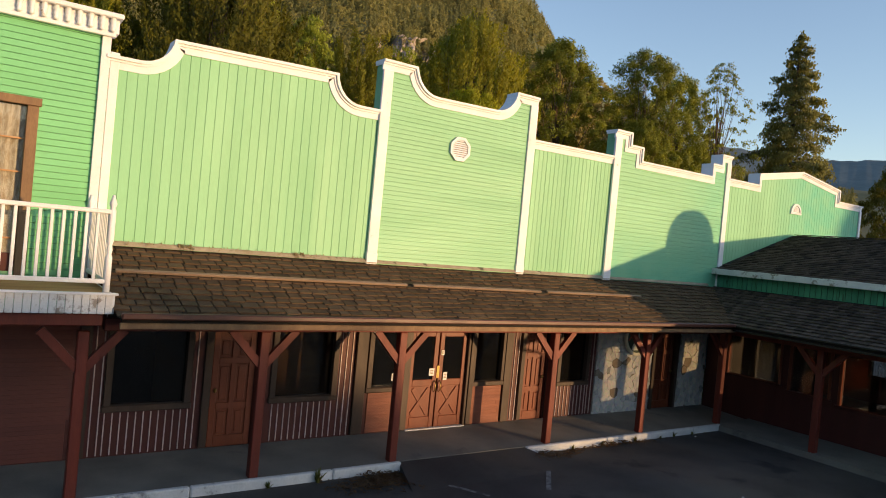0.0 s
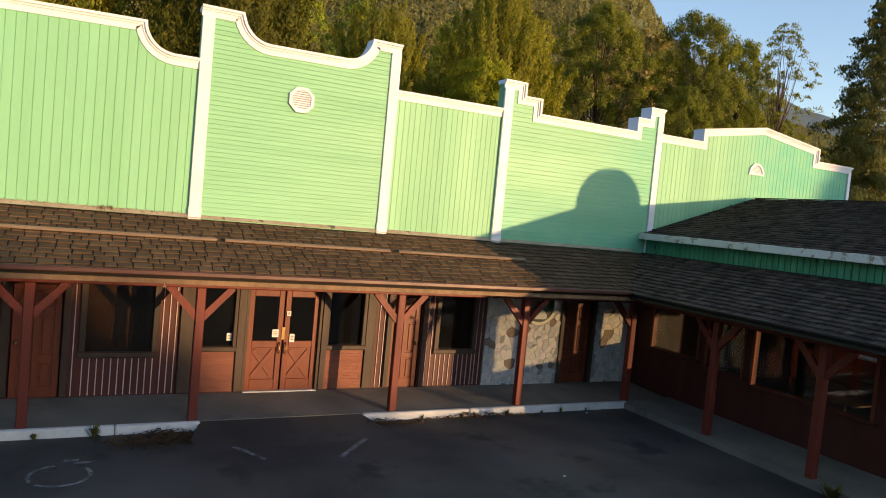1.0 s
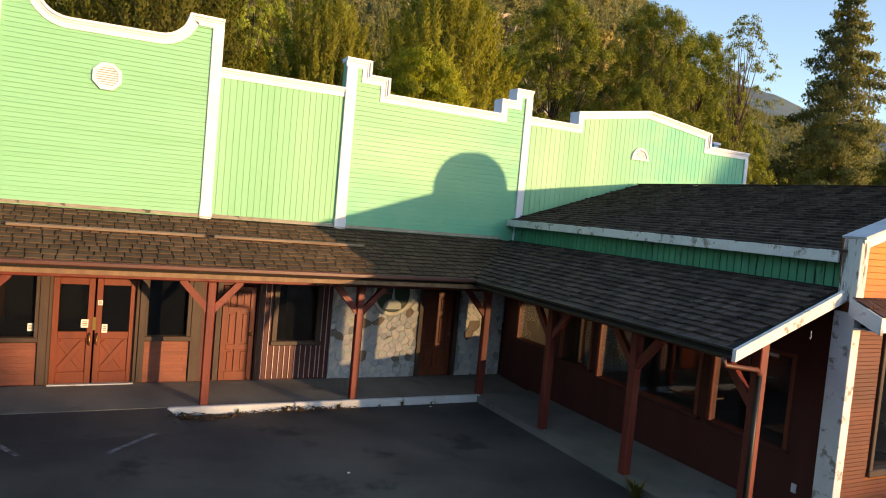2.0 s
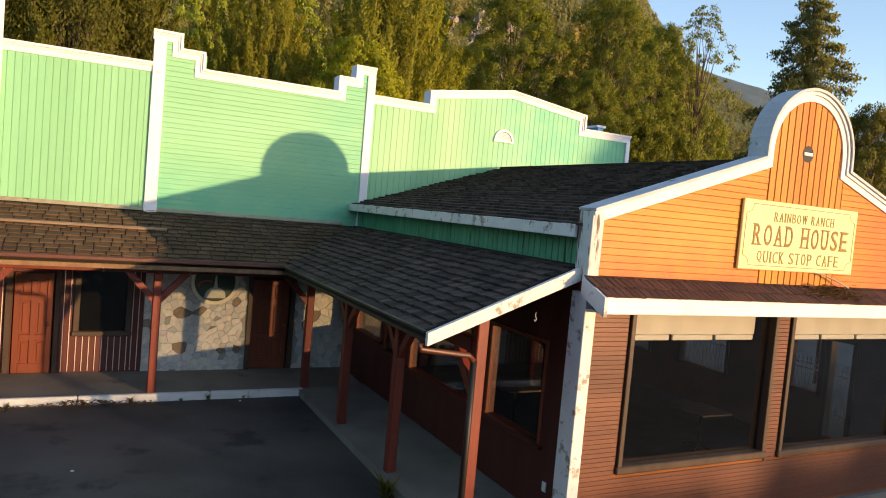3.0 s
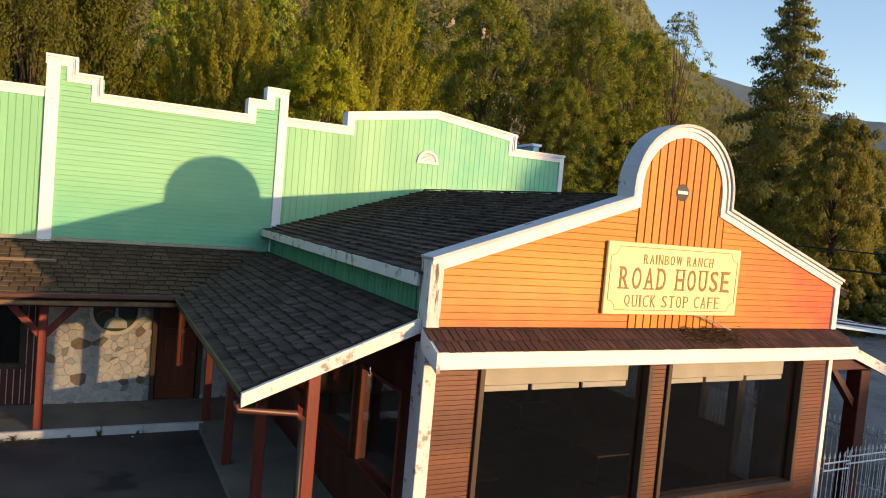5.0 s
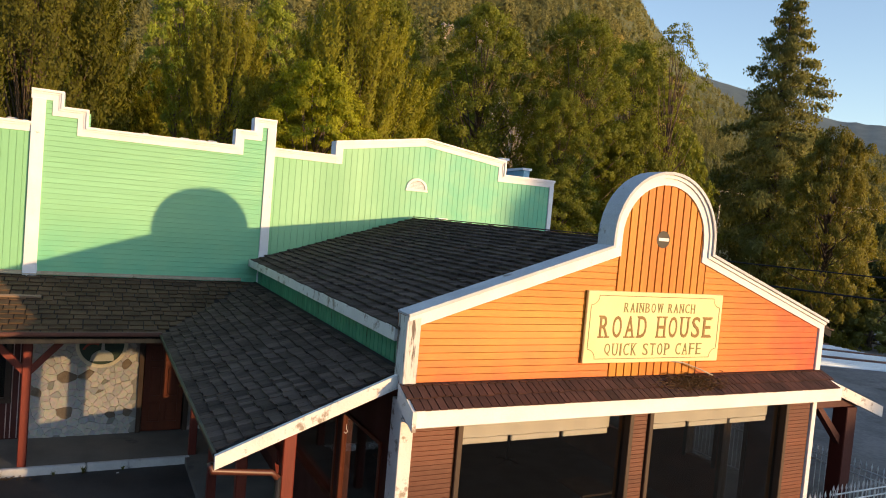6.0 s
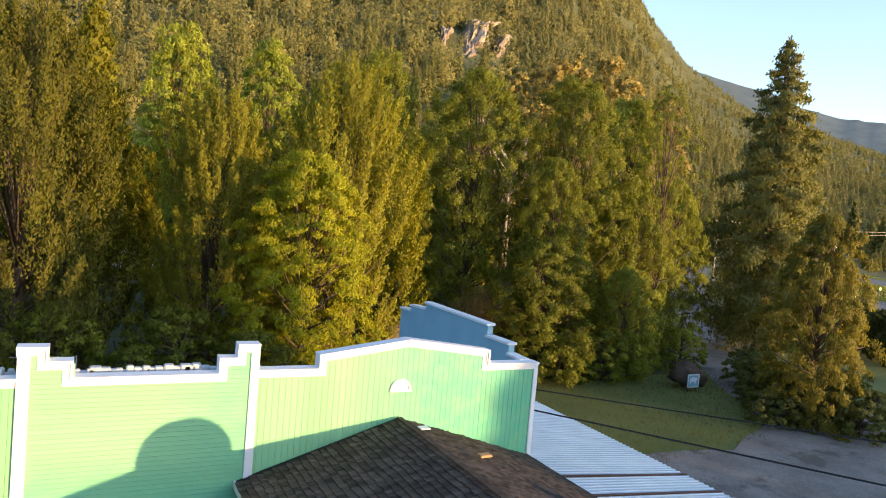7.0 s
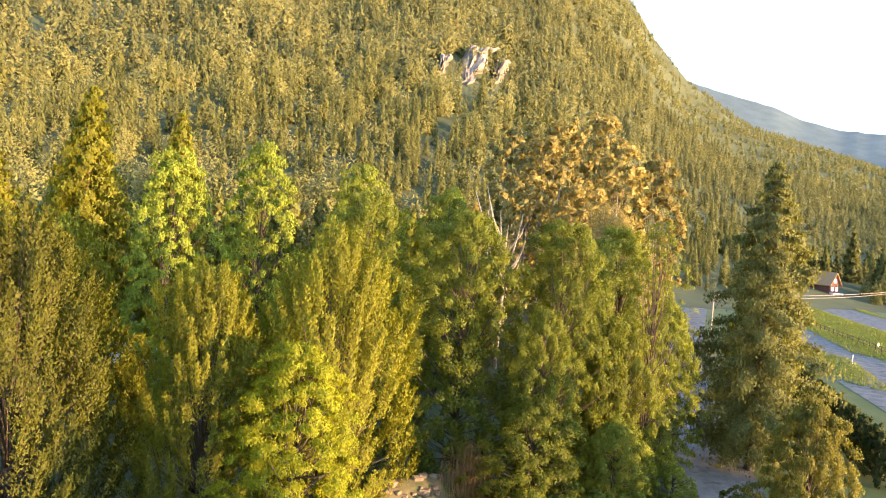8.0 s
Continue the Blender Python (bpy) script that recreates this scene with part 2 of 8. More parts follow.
shingle_j = surf("dark_roof_shingle_field", (0.120, 0.078, 0.046), (0.078, 0.052, 0.033), 0.92, 2.5, 45, 0.5, spec=0.15, island=0.2, stain=(0.085, 0.068, 0.05), stain_at=0.62, stain_scale=1.0)
shake_j = surf("grey_roof_shake_field", (0.112, 0.082, 0.066), (0.056, 0.042, 0.035), 0.95, 2.0, 45, 0.6, (0.5, 3, 1), spec=0.10, island=0.38, stain=(0.105, 0.085, 0.068), stain_at=0.60, stain_scale=1.4)
awn_j = surf("red_brown_awning_shingle", (0.080, 0.034, 0.026), (0.045, 0.022, 0.018), 0.9, 2.5, 45, 0.5, island=0.3)
roofdeck = surf("black_roof_felt", (0.018, 0.015, 0.013), None, 0.9)
gutter_dark = surf("dark_metal_gutter", (0.020, 0.016, 0.013), None, 0.5)
gutter_m = surf("brown_metal_gutter", (0.105, 0.030, 0.015), (0.070, 0.021, 0.012), 0.45, 2.0, 30, 0.03, spec=0.6)
concrete = surf("grey_porch_concrete", (0.20, 0.188, 0.158), (0.13, 0.122, 0.104), 0.8, 1.2, 60, 0.25, stain=(0.09, 0.09, 0.085), stain_at=0.62, stain_scale=0.9)
kerbpaint = surf("worn_white_kerb_paint", (0.62, 0.62, 0.60), (0.50, 0.50, 0.48), 0.7, 3.0, 40, 0.4, stain=(0.22, 0.21, 0.20), stain_at=0.6, stain_scale=3)
asphalt = surf("worn_asphalt", (0.090, 0.081, 0.071), (0.028, 0.026, 0.025), 0.75, 0.45, 70, 0.6, stain=(0.026, 0.025, 0.025), stain_at=0.57, stain_scale=0.8)
gravel = surf("grey_gravel_lot", (0.235, 0.215, 0.195), (0.13, 0.12, 0.11), 0.9, 0.5, 8, 0.6, stain=(0.095, 0.09, 0.078), stain_at=0.55, stain_scale=0.35)
grassland = surf("mown_grass", (0.15, 0.155, 0.036), (0.09, 0.115, 0.026), 0.9, 0.15, 12, 0.6, stain=(0.20, 0.17, 0.055), stain_at=0.58, stain_scale=0.2)
soil = surf("forest_floor", (0.065, 0.070, 0.022), (0.038, 0.046, 0.015), 0.95, 0.2, 6, 0.6, stain=(0.065, 0.050, 0.025), stain_at=0.62, stain_scale=0.3)
metal_roof = surf("galvanised_roof_sheet", (0.52, 0.60, 0.65), (0.44, 0.52, 0.57), 0.5, 0.8, 20, 0.05, metal=0.15, stain=(0.33, 0.30, 0.27), stain_at=0.66)
bluepaint = surf("blue_painted_panel", (0.24, 0.45, 0.54), (0.20, 0.39, 0.48), 0.55, 1.0, 40, 0.12, stain=(0.12, 0.24, 0.36), stain_at=0.68)
membrane = surf("pale_flat_roof_membrane", (0.55, 0.57, 0.58), (0.42, 0.44, 0.45), 0.7, 0.6, 30, 0.3, stain=(0.25, 0.25, 0.24), stain_at=0.6)
signpaint = surf("cream_sign_board", (0.80, 0.72, 0.36), (0.75, 0.67, 0.32), 0.5, 2.0, 40, 0.05)
signink = surf("brown_sign_lettering", (0.19, 0.105, 0.022), (0.27, 0.15, 0.03), 0.5, 14.0, 60, 0.0)
signline = surf("olive_sign_lettering", (0.27, 0.215, 0.07), None, 0.5)
stone_m = bpy.data.materials.new("cream_and_brown_fieldstone")
mortar = surf("grey_mortar", (0.33, 0.32, 0.285), None, 0.9, 6, 60, 0.4)
cloth = surf("cream_window_shade", (0.86, 0.82, 0.73), (0.80, 0.75, 0.65), 0.8, 2.0, 60, 0.1)
lace = surf("cream_lace_curtain", (0.90, 0.85, 0.70), (0.52, 0.42, 0.28), 0.85, 9.0, 34, 0.3, (3, 3, 0.8))
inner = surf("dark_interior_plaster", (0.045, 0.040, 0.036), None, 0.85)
inner_wood = surf("varnished_interior_boards", (0.50, 0.22, 0.07), (0.38, 0.15, 0.05), 0.45, 3.0, 40, 0.1, (0.3, 1, 3))
inner_floor = surf("dark_interior_floor", (0.04, 0.034, 0.03), None, 0.5)
iron = surf("white_painted_iron", (0.72, 0.74, 0.74), None, 0.4)
steel_dark = surf("black_iron", (0.02, 0.02, 0.02), None, 0.45, metal=0.5)
brass = surf("aged_brass", (0.30, 0.20, 0.07), None, 0.35, metal=0.9)
paper = surf("white_paper_notice", (0.80, 0.78, 0.74), None, 0.7)
bark = surf("grey_brown_bark", (0.13, 0.095, 0.065), (0.085, 0.06, 0.04), 0.9, 3.0, 20, 0.7, (2, 2, 0.4))
palebark = surf("pale_bare_wood", (0.42, 0.36, 0.29), (0.30, 0.25, 0.19), 0.85, 3.0, 20, 0.5, (2, 2, 0.4))
rock = surf("bare_cliff_rock", (0.45, 0.37, 0.29), (0.20, 0.155, 0.115), 0.9, 0.06, 0.6, 1.0, (1, 1, 0.5), reach=2.0)
glass = glazing("window_glass", (0.84, 0.84, 0.83), dust=0.0035)
glass_dark = glazing("dusty_window_glass", (0.5, 0.5, 0.48))
leaf_olive = foliage("olive_upright_leaves", (0.098, 0.104, 0.009), (0.315, 0.305, 0.022), (0.385, 0.37, 0.015), (0.36, 0.29, 0.022))
# olive leaves darkened to stand for the shade lying on the left tree
leaf_olive_shade = foliage("shade_darkened_olive_leaves", (0.028, 0.031, 0.003), (0.124, 0.122, 0.009), (0.155, 0.15, 0.008), (0.14, 0.115, 0.009))
leaf_green = foliage("fresh_green_leaves", (0.074, 0.094, 0.014), (0.221, 0.241, 0.026), (0.276, 0.299, 0.017))
leaf_fresh = foliage("bright_yellow_green_leaves", (0.085, 0.115, 0.016), (0.285, 0.325, 0.036), (0.36, 0.405, 0.028))
leaf_yellow = foliage("yellow_green_leaves", (0.125, 0.16, 0.012), (0.44, 0.45, 0.022), (0.52, 0.53, 0.016))
leaf_cedar = foliage("dark_cedar_sprays", (0.050, 0.063, 0.020), (0.215, 0.210, 0.052), (0.19, 0.19, 0.030))
leaf_rust = foliage("russet_green_leaves", (0.075, 0.078, 0.014), (0.218, 0.196, 0.028), (0.247, 0.217, 0.016), (0.265, 0.195, 0.036))
leaf_gold = foliage("golden_green_leaves", (0.26, 0.21, 0.065), (0.37, 0.295, 0.085), (0.40, 0.31, 0.07), (0.41, 0.30, 0.09))
# distance haze put into the paler, greyer colour of these needles
leaf_fir = foliage("haze_paled_conifer_needles", (0.104, 0.112, 0.046), (0.255, 0.250, 0.088), (0.255, 0.246, 0.075), None, 0.10, 0.2)
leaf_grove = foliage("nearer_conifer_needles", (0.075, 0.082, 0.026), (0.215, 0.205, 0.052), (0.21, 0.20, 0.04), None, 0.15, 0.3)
# hillside leaves likewise lightened and greyed in colour for haze
leaf_hill = foliage("haze_paled_hillside_leaves", (0.168, 0.164, 0.055), (0.315, 0.285, 0.086), (0.29, 0.268, 0.07), (0.36, 0.28, 0.095), 0.08, 0.2)
leaf_hedge = foliage("dark_hedge_sprays", (0.028, 0.042, 0.014), (0.095, 0.115, 0.030), (0.08, 0.10, 0.02))
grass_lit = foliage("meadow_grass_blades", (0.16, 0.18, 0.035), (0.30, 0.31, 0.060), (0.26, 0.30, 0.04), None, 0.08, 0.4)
grassblade = foliage("green_grass_blades", (0.052, 0.066, 0.013), (0.155, 0.142, 0.035), (0.15, 0.16, 0.02))
# aerial haze painted as a blue-green tint on the far ridges
far_forest = surf("haze_tinted_far_forest", (0.115, 0.160, 0.165), (0.085, 0.120, 0.125), 1.0, 0.012, 0.08, 0.0)
hill_forest = surf("forested_slope", (0.105, 0.112, 0.042), (0.065, 0.072, 0.028), 1.0, 0.01, 0.10, 0.0)

stone_m.use_nodes = True
sn, sl = stone_m.node_tree.nodes, stone_m.node_tree.links
si = sn.new("ShaderNodeObjectInfo")
sr_ = sn.new("ShaderNodeValToRGB")
sr_.color_ramp.interpolation = "CONSTANT"
for k, (at, c) in enumerate([(0.0, (0.50, 0.49, 0.45)), (0.35, (0.44, 0.45, 0.43)), (0.62, (0.56, 0.54, 0.47)), (0.88, (0.37, 0.385, 0.37)), (0.955, (0.22, 0.185, 0.13)), (0.98, (0.25, 0.265, 0.225))]):
    e = sr_.color_ramp.elements[k] if k < 2 else sr_.color_ramp.elements.new(at)
    e.position, e.color = at, (*c, 1)
sl.new(si.outputs["Random"], sr_.inputs[0])
sg = sn.new("ShaderNodeNewGeometry")
st = sn.new("ShaderNodeTexNoise")
st.inputs["Scale"].default_value, st.inputs["Detail"].default_value = 14, 6
sl.new(sg.outputs["Position"], st.inputs["Vector"])
sx = sn.new("ShaderNodeMix")
sx.data_type, sx.blend_type = "RGBA", "MULTIPLY"
sx.inputs["Factor"].default_value = 0.55
sl.new(sr_.outputs[0], sx.inputs["A"])
sl.new(st.outputs["Color"], sx.inputs["B"])
sh_ = sn.new("ShaderNodeHueSaturation")
sh_.inputs["Saturation"].default_value, sh_.inputs["Value"].default_value = 0.8, 1.35
sl.new(sx.outputs["Result"], sh_.inputs["Color"])
sl.new(sh_.outputs[0], sn["Principled BSDF"].inputs["Base Color"])
sn["Principled BSDF"].inputs["Roughness"].default_value = 0.8
sb = sn.new("ShaderNodeBump")
sb.inputs["Strength"].default_value, sb.inputs["Distance"].default_value = 0.5, 0.02
sl.new(st.outputs["Fac"], sb.inputs["Height"])
sl.new(sb.outputs[0], sn["Principled BSDF"].inputs["Normal"])


# ---- building blocks ----
def mitres(line):
    """Offset vectors, one a point, that point below a line in the x-z plane."""
    n, off = len(line), []
    for i in range(n):
        nm = []
        for j in (i - 1, i):
            if 0 <= j < n - 1:
                d = Vector((line[j + 1][0] - line[j][0], line[j + 1][1] - line[j][1])).normalized()
                nm.append(Vector((d.y, -d.x)))
        m = sum(nm, Vector((0, 0))).normalized()
        off.append(m / max(0.5, m.dot(nm[0])))
    return off


def inset(line, d):
    return [(p[0] + o.x * d, p[1] + o.y * d) for p, o in zip(line, mitres(line))]


class Shape:
    """Collects vertices and faces of one mesh, in world metres."""

    def __init__(self):
        self.v, self.f = [], []

    def add(self, verts, faces):
        k = len(self.v)
        self.v += [tuple(p) for p in verts]
        self.f += [tuple(i + k for i in f) for f in faces]
        return self

    def hexa(self, c):
        """Eight corners: four below, four above, both anticlockwise."""
        return self.add(c, [(3, 2, 1, 0), (4, 5, 6, 7), (0, 1, 5, 4), (1, 2, 6, 5), (2, 3, 7, 6), (3, 0, 4, 7)])

    def box(self, x0, x1, y0, y1, z0, z1):
        return self.hexa([(x0, y0, z0), (x1, y0, z0), (x1, y1, z0), (x0, y1, z0), (x0, y0, z1), (x1, y0, z1), (x1, y1, z1), (x0, y1, z1)])

    def rounded(self, x0, x1, y0, y1, z0, z1, h=0.008, m=None):
        """A box with chamfered edges."""
        c = [(x0 + x1) / 2, (y0 + y1) / 2, (z0 + z1) / 2]
        a = [(x1 - x0) / 2, (y1 - y0) / 2, (z1 - z0) / 2]
        h = min([h] + [0.4 * s for s in a])
        verts, index = [], {}
        for sx_ in (-1, 1):
            for sy_ in (-1, 1):
                for sz_ in (-1, 1):
                    for k in range(3):
                        s = (sx_, sy_, sz_)
                        index[s, k] = len(verts)
                        verts.append(tuple(c[i] + s[i] * (a[i] if i == k else a[i] - h) for i in range(3)))
        faces = []
        for k in range(3):
            i, j = [q for q in range(3) if q != k]
            for s in (-1, 1):
                loop = []
                for p, q in ((-1, -1), (1, -1), (1, 1), (-1, 1)):
                    key = [0, 0, 0]
                    key[k], key[i], key[j] = s, p, q
                    loop.append(index[tuple(key), k])
                faces.append(loop if (s > 0) == (k != 1) else loop[::-1])
            for p in (-1, 1):
                for q in (-1, 1):
                    e = []
                    for s in (-1, 1):
                        key = [0, 0, 0]
                        key[k], key[i], key[j] = s, p, q
                        e.append(tuple(key))
                    faces.append([index[e[0], i], index[e[1], i], index[e[1], j], index[e[0], j]])
        for sx_ in (-1, 1):
            for sy_ in (-1, 1):
                for sz_ in (-1, 1):
                    s = (sx_, sy_, sz_)
                    faces.append([index[s, 0], index[s, 1], index[s, 2]])
        if m is not None:
            verts = [tuple(m @ Vector(p)) for p in verts]
        return self.add(verts, faces)

    def prism(self, poly, a, b, axis="y"):
        """A polygon extruded from a to b along an axis; the polygon lies in the other two."""
        put = {"y": lambda p, t: (p[0], t, p[1]), "x": lambda p, t: (t, p[0], p[1]), "z": lambda p, t: (p[0], p[1], t)}[axis]
        n = len(poly)
        return self.add([put(p, a) for p in poly] + [put(p, b) for p in poly], [tuple(range(n))[::-1], tuple(range(n, 2 * n))] + [(i, (i + 1) % n, n + (i + 1) % n, n + i) for i in range(n)])

    def tube(self, pts, radii, sides=8):
        """A round tube along points."""
        pts = [Vector(p) for p in pts]
        if isinstance(radii, float):
            radii = [radii] * len(pts)
        k = len(self.v)
        for i, p in enumerate(pts):
            d = (pts[min(i + 1, len(pts) - 1)] - pts[max(i - 1, 0)]).normalized()
            u = d.orthogonal().normalized() if abs(d.z) > 0.9 else d.cross(Vector((0, 0, 1))).normalized()
            w = d.cross(u)
            self.v += [tuple(p + radii[i] * (math.cos(t) * u + math.sin(t) * w)) for t in (2 * math.pi * j / sides for j in range(sides))]
        for i in range(len(pts) - 1):
            for j in range(sides):
                a, b = k + i * sides + j, k + i * sides + (j + 1) % sides
                self.f.append((a, b, b + sides, a + sides))
        self.f.append(tuple(k + j for j in range(sides))[::-1])
        self.f.append(tuple(k + (len(pts) - 1) * sides + j for j in range(sides)))
        return self

    def ribbon(self, line, d0, d1, y0, y1):
        """A moulding that follows a line in the x-z plane (left to right), between depths d0 and d1 below it, from y0 to y1."""
        n, off = len(line), mitres(line)
        for i in range(n - 1):
            a0, a1 = Vector(line[i]) + off[i] * d0, Vector(line[i]) + off[i] * d1
            b0, b1 = Vector(line[i + 1]) + off[i + 1] * d0, Vector(line[i + 1]) + off[i + 1] * d1
            self.hexa([(a1.x, y0, a1.y), (b1.x, y0, b1.y), (b1.x, y1, b1.y), (a1.x, y1, a1.y), (a0.x, y0, a0.y), (b0.x, y0, b0.y), (b0.x, y1, b0.y), (a0.x, y1, a0.y)])
        return self

    def lathe(self, x, y, prof, sides=10):
        """A turned piece: profile of (radius, z)."""
        k = len(self.v)
        for r, z in prof:
            self.v += [(x + r * math.cos(2 * math.pi * j / sides), y + r * math.sin(2 * math.pi * j / sides), z) for j in range(sides)]
        for i in range(len(prof) - 1):
            for j in range(sides):
                a, b = k + i * sides + j, k + i * sides + (j + 1) % sides
                self.f.append((a, b, b + sides, a + sides))
        self.f.append(tuple(k + j for j in range(sides))[::-1])
        self.f.append(tuple(k + (len(prof) - 1) * sides + j for j in range(sides)))
        return self

    def mesh(self, name, material, smooth=False):
        me = bpy.data.meshes.new(name)
        me.from_pydata(self.v, [], self.f)
        me.materials.append(material)
        if smooth:
            me.polygons.foreach_set("use_smooth", [True] * len(me.polygons))
        me.update()
        return me


def thing(name, at, label, category, kind="", group=""):
    ob = new(name)
    ob.empty_display_size = 0.2
    ob.matrix_world = Matrix.Translation(at)
    return tagged(ob, label, category, group, kind)


def hang(ob, parent):
    """Make ob a part of parent, keeping its place."""
    chain, p = [], parent
    while p:
        chain.append(p)
        p = p.parent
    total = Matrix.Identity(4)
    for q in reversed(chain):
        total = total @ (q.matrix_parent_inverse if q.parent else Matrix.Identity(4)) @ q.matrix_basis
    ob.parent = parent
    ob.matrix_parent_inverse = total.inverted()
    return ob


def part(name, shape, material, parent=None, label="", smooth=False):
    ob = new(name, shape.mesh(name, material, smooth))
    if parent:
        hang(ob, parent)
    return tagged(ob, label)


def solid(name, shape, material, label, category, kind="structure", group="", smooth=False):
    return tagged(new(name, shape.mesh(name, material, smooth)), label, category, group, kind)


SHARED = {}


def piece(name, size, at, material, parent, turn=None, h=0.006, label=""):
    """A chamfered box piece (board, batten, slat) whose mesh is shared by pieces of the same size."""
    key = (name, tuple(round(s, 3) for s in size), material.name)
    if key not in SHARED:
        x, y, z = (s / 2 for s in size)
        SHARED[key] = Shape().rounded(-x, x, -y, y, -z, z, h).mesh(name, material)
    ob = new(name, SHARED[key])
    ob.matrix_basis = Matrix.Translation(at) @ (turn or Matrix.Identity(4))
    hang(ob, parent)
    if label:
        ob["label"] = label
    return ob


def arc(cx, cz, r, a0, a1, n=8):
    return [(cx + r * math.cos(radians(a0 + (a1 - a0) * i / n)), cz + r * math.sin(radians(a0 + (a1 - a0) * i / n))) for i in range(n + 1)]


def height_at(line, x):
    best = 1e9
    for (x0, z0), (x1, z1) in zip(line, line[1:]):
        if min(x0, x1) - 1e-6 <= x <= max(x0, x1) + 1e-6:
            best = min(best, min(z0, z1) if abs(x1 - x0) < 1e-6 else z0 + (z1 - z0) * (x - x0) / (x1 - x0))
    return best


def pierced(shape, a0, a1, z0, z1, b0, b1, holes, axis="x"):
    """A wall along an axis from a0 to a1, thickness b0 to b1, with rectangular holes (a, a', z, z')."""
    cuts = sorted({a0, a1} | {c for h in holes for c in h[:2] if a0 < c < a1})
    for p, q in zip(cuts, cuts[1:]):
        mid = (p + q) / 2
        z = z0
        for h in sorted((h for h in holes if h[0] < mid < h[1]), key=lambda h: h[2]) + [(0, 0, z1, z1)]:
            if h[2] > z + 1e-4:
                if axis == "x":
                    shape.box(p, q, b0, b1, z, h[2])
                else:
                    shape.box(b0, b1, p, q, z, h[2])
            z = max(z, h[3])
    return shape

# ---- ground ----
def sheet(name, x0, x1, y0, y1, z, material, label, category, step=0.0):
    return solid(name, Shape().add([(x0, y0, z), (x1, y0, z), (x1, y1, z), (x0, y1, z)], [(0, 1, 2, 3)]), material, label, category)


sheet("ground", -4500, 4500, -4500, 4500, -0.06, soil, "dark forest floor and valley bottom", "ground")


def patch(name, outline, z, material, label, category, thick=0.3):
    """A flat area of ground with a wavering edge."""
    pts = []
    for (x0, y0), (x1, y1) in zip(outline, outline[1:] + outline[:1]):
        n = max(1, int(math.hypot(x1 - x0, y1 - y0) / 2.5))
        for i in range(n):
            t = i / n
            w = 0.0 if n == 1 else 0.35 * math.sin(7.3 * (x0 + t * (x1 - x0)) + 3.1 * (y0 + t * (y1 - y0)))
            pts.append((x0 + t * (x1 - x0) + w, y0 + t * (y1 - y0) + w))
    return solid(name, Shape().prism(pts, z - thick, z, "z"), material, label, category)


patch("parking_yard", [(-40, -60), (60, -60), (44, -6), (30, 2.6), (26.2, 3.0), (26.2, 12.5), (-40, 12.5)], 0.02, asphalt, "worn dark asphalt yard with patches and faded lines", "yard")
patch("gravel_lot", [(26, 2.6), (60, -30), (75, 5), (70, 18), (62, 26), (58, 27), (44, 20), (34, 21), (26, 14)], 0.035, gravel, "pale grey gravel lot beside the building", "gravel lot")
patch("grass_field", [(-40, 13), (26, 13), (31, 20.0), (44, 19.0), (50, 21.5), (58, 26), (60, 32), (58, 35), (40, 36), (10, 36), (-40, 38)], 0.0, grassland, "dry mown grass behind the building", "grass")


def strip(name, line, width, z, material, label, category):
    s = Shape()
    left, right = [], []
    for i, p in enumerate(line):
        a, b = Vector(line[max(i - 1, 0)]), Vector(line[min(i + 1, len(line) - 1)])
        d = (b - a).normalized()
        nrm = Vector((-d.y, d.x)) * width / 2
        left.append((p[0] + nrm.x, p[1] + nrm.y, z))
        right.append((p[0] - nrm.x, p[1] - nrm.y, z))
    n = len(line)
    s.add(left + right, [(i, n + i, n + i + 1, i + 1) for i in range(n - 1)])
    return solid(name, s, material, label, category)


strip("road", [(54, 22), (58, 29), (64, 37), (72, 46.5), (80.4, 56.2), (92.6, 69.7), (105, 82), (120, 97), (160, 133), (223, 190), (277, 241), (330, 290)], 6.8, 0.05, gravel, "pale gravel road leading away between the trees", "road")
patch("road", [(70, -20), (105, 30), (112, 51), (131, 73.5), (156, 95), (180, 118), (260, 190), (275, 190), (192, 122), (180, 102), (158, 79), (138, 48), (120, -20)], 0.07, gravel, "wide grey road bending through the valley", "road")
patch("grass_verge", [(129, 75), (137, 72.5), (145.5, 77.5), (154, 91), (151, 91)], 0.11, grassland, "tongue of green grass beside the road", "grass")
strip("road", [(190, 65), (245, 132), (293, 191), (345, 255)], 18.0, 0.07, gravel, "far grey road beyond the meadow", "road")
patch("meadow", [(52, 31), (76, 3), (140, 20), (420, 150), (420, 330), (250, 262), (120, 112), (88, 75), (60, 40)], 0.03, grassland, "sunlit mown meadow on both sides of the road", "meadow")

# ---- porch slab and kerb ----
FLOOR = 0.20
EDGE_Y, EDGE_X = 10.62, 16.25
slab = Shape()
slab.hexa([(-4, EDGE_Y, -0.2), (17.74, EDGE_Y, -0.2), (17.74, 12.12, -0.2), (-4, 12.12, -0.2), (-4, EDGE_Y, 0.16), (17.74, EDGE_Y, 0.16), (17.74, 12.12, 0.23), (-4, 12.12, 0.23)])
solid("porch_floor", slab, concrete, "grey concrete walkway under the long porch", "walkway")
solid("porch_floor_side", Shape().hexa([(EDGE_X, 2.2, -0.2), (17.74, 2.2, -0.2), (17.74, EDGE_Y - 0.004, -0.2), (EDGE_X, EDGE_Y - 0.004, -0.2), (EDGE_X, 2.2, 0.155), (17.74, 2.2, 0.21), (17.74, EDGE_Y - 0.004, 0.21), (EDGE_X, EDGE_Y - 0.004, 0.155)]), concrete, "grey concrete walkway beside the cafe", "walkway")
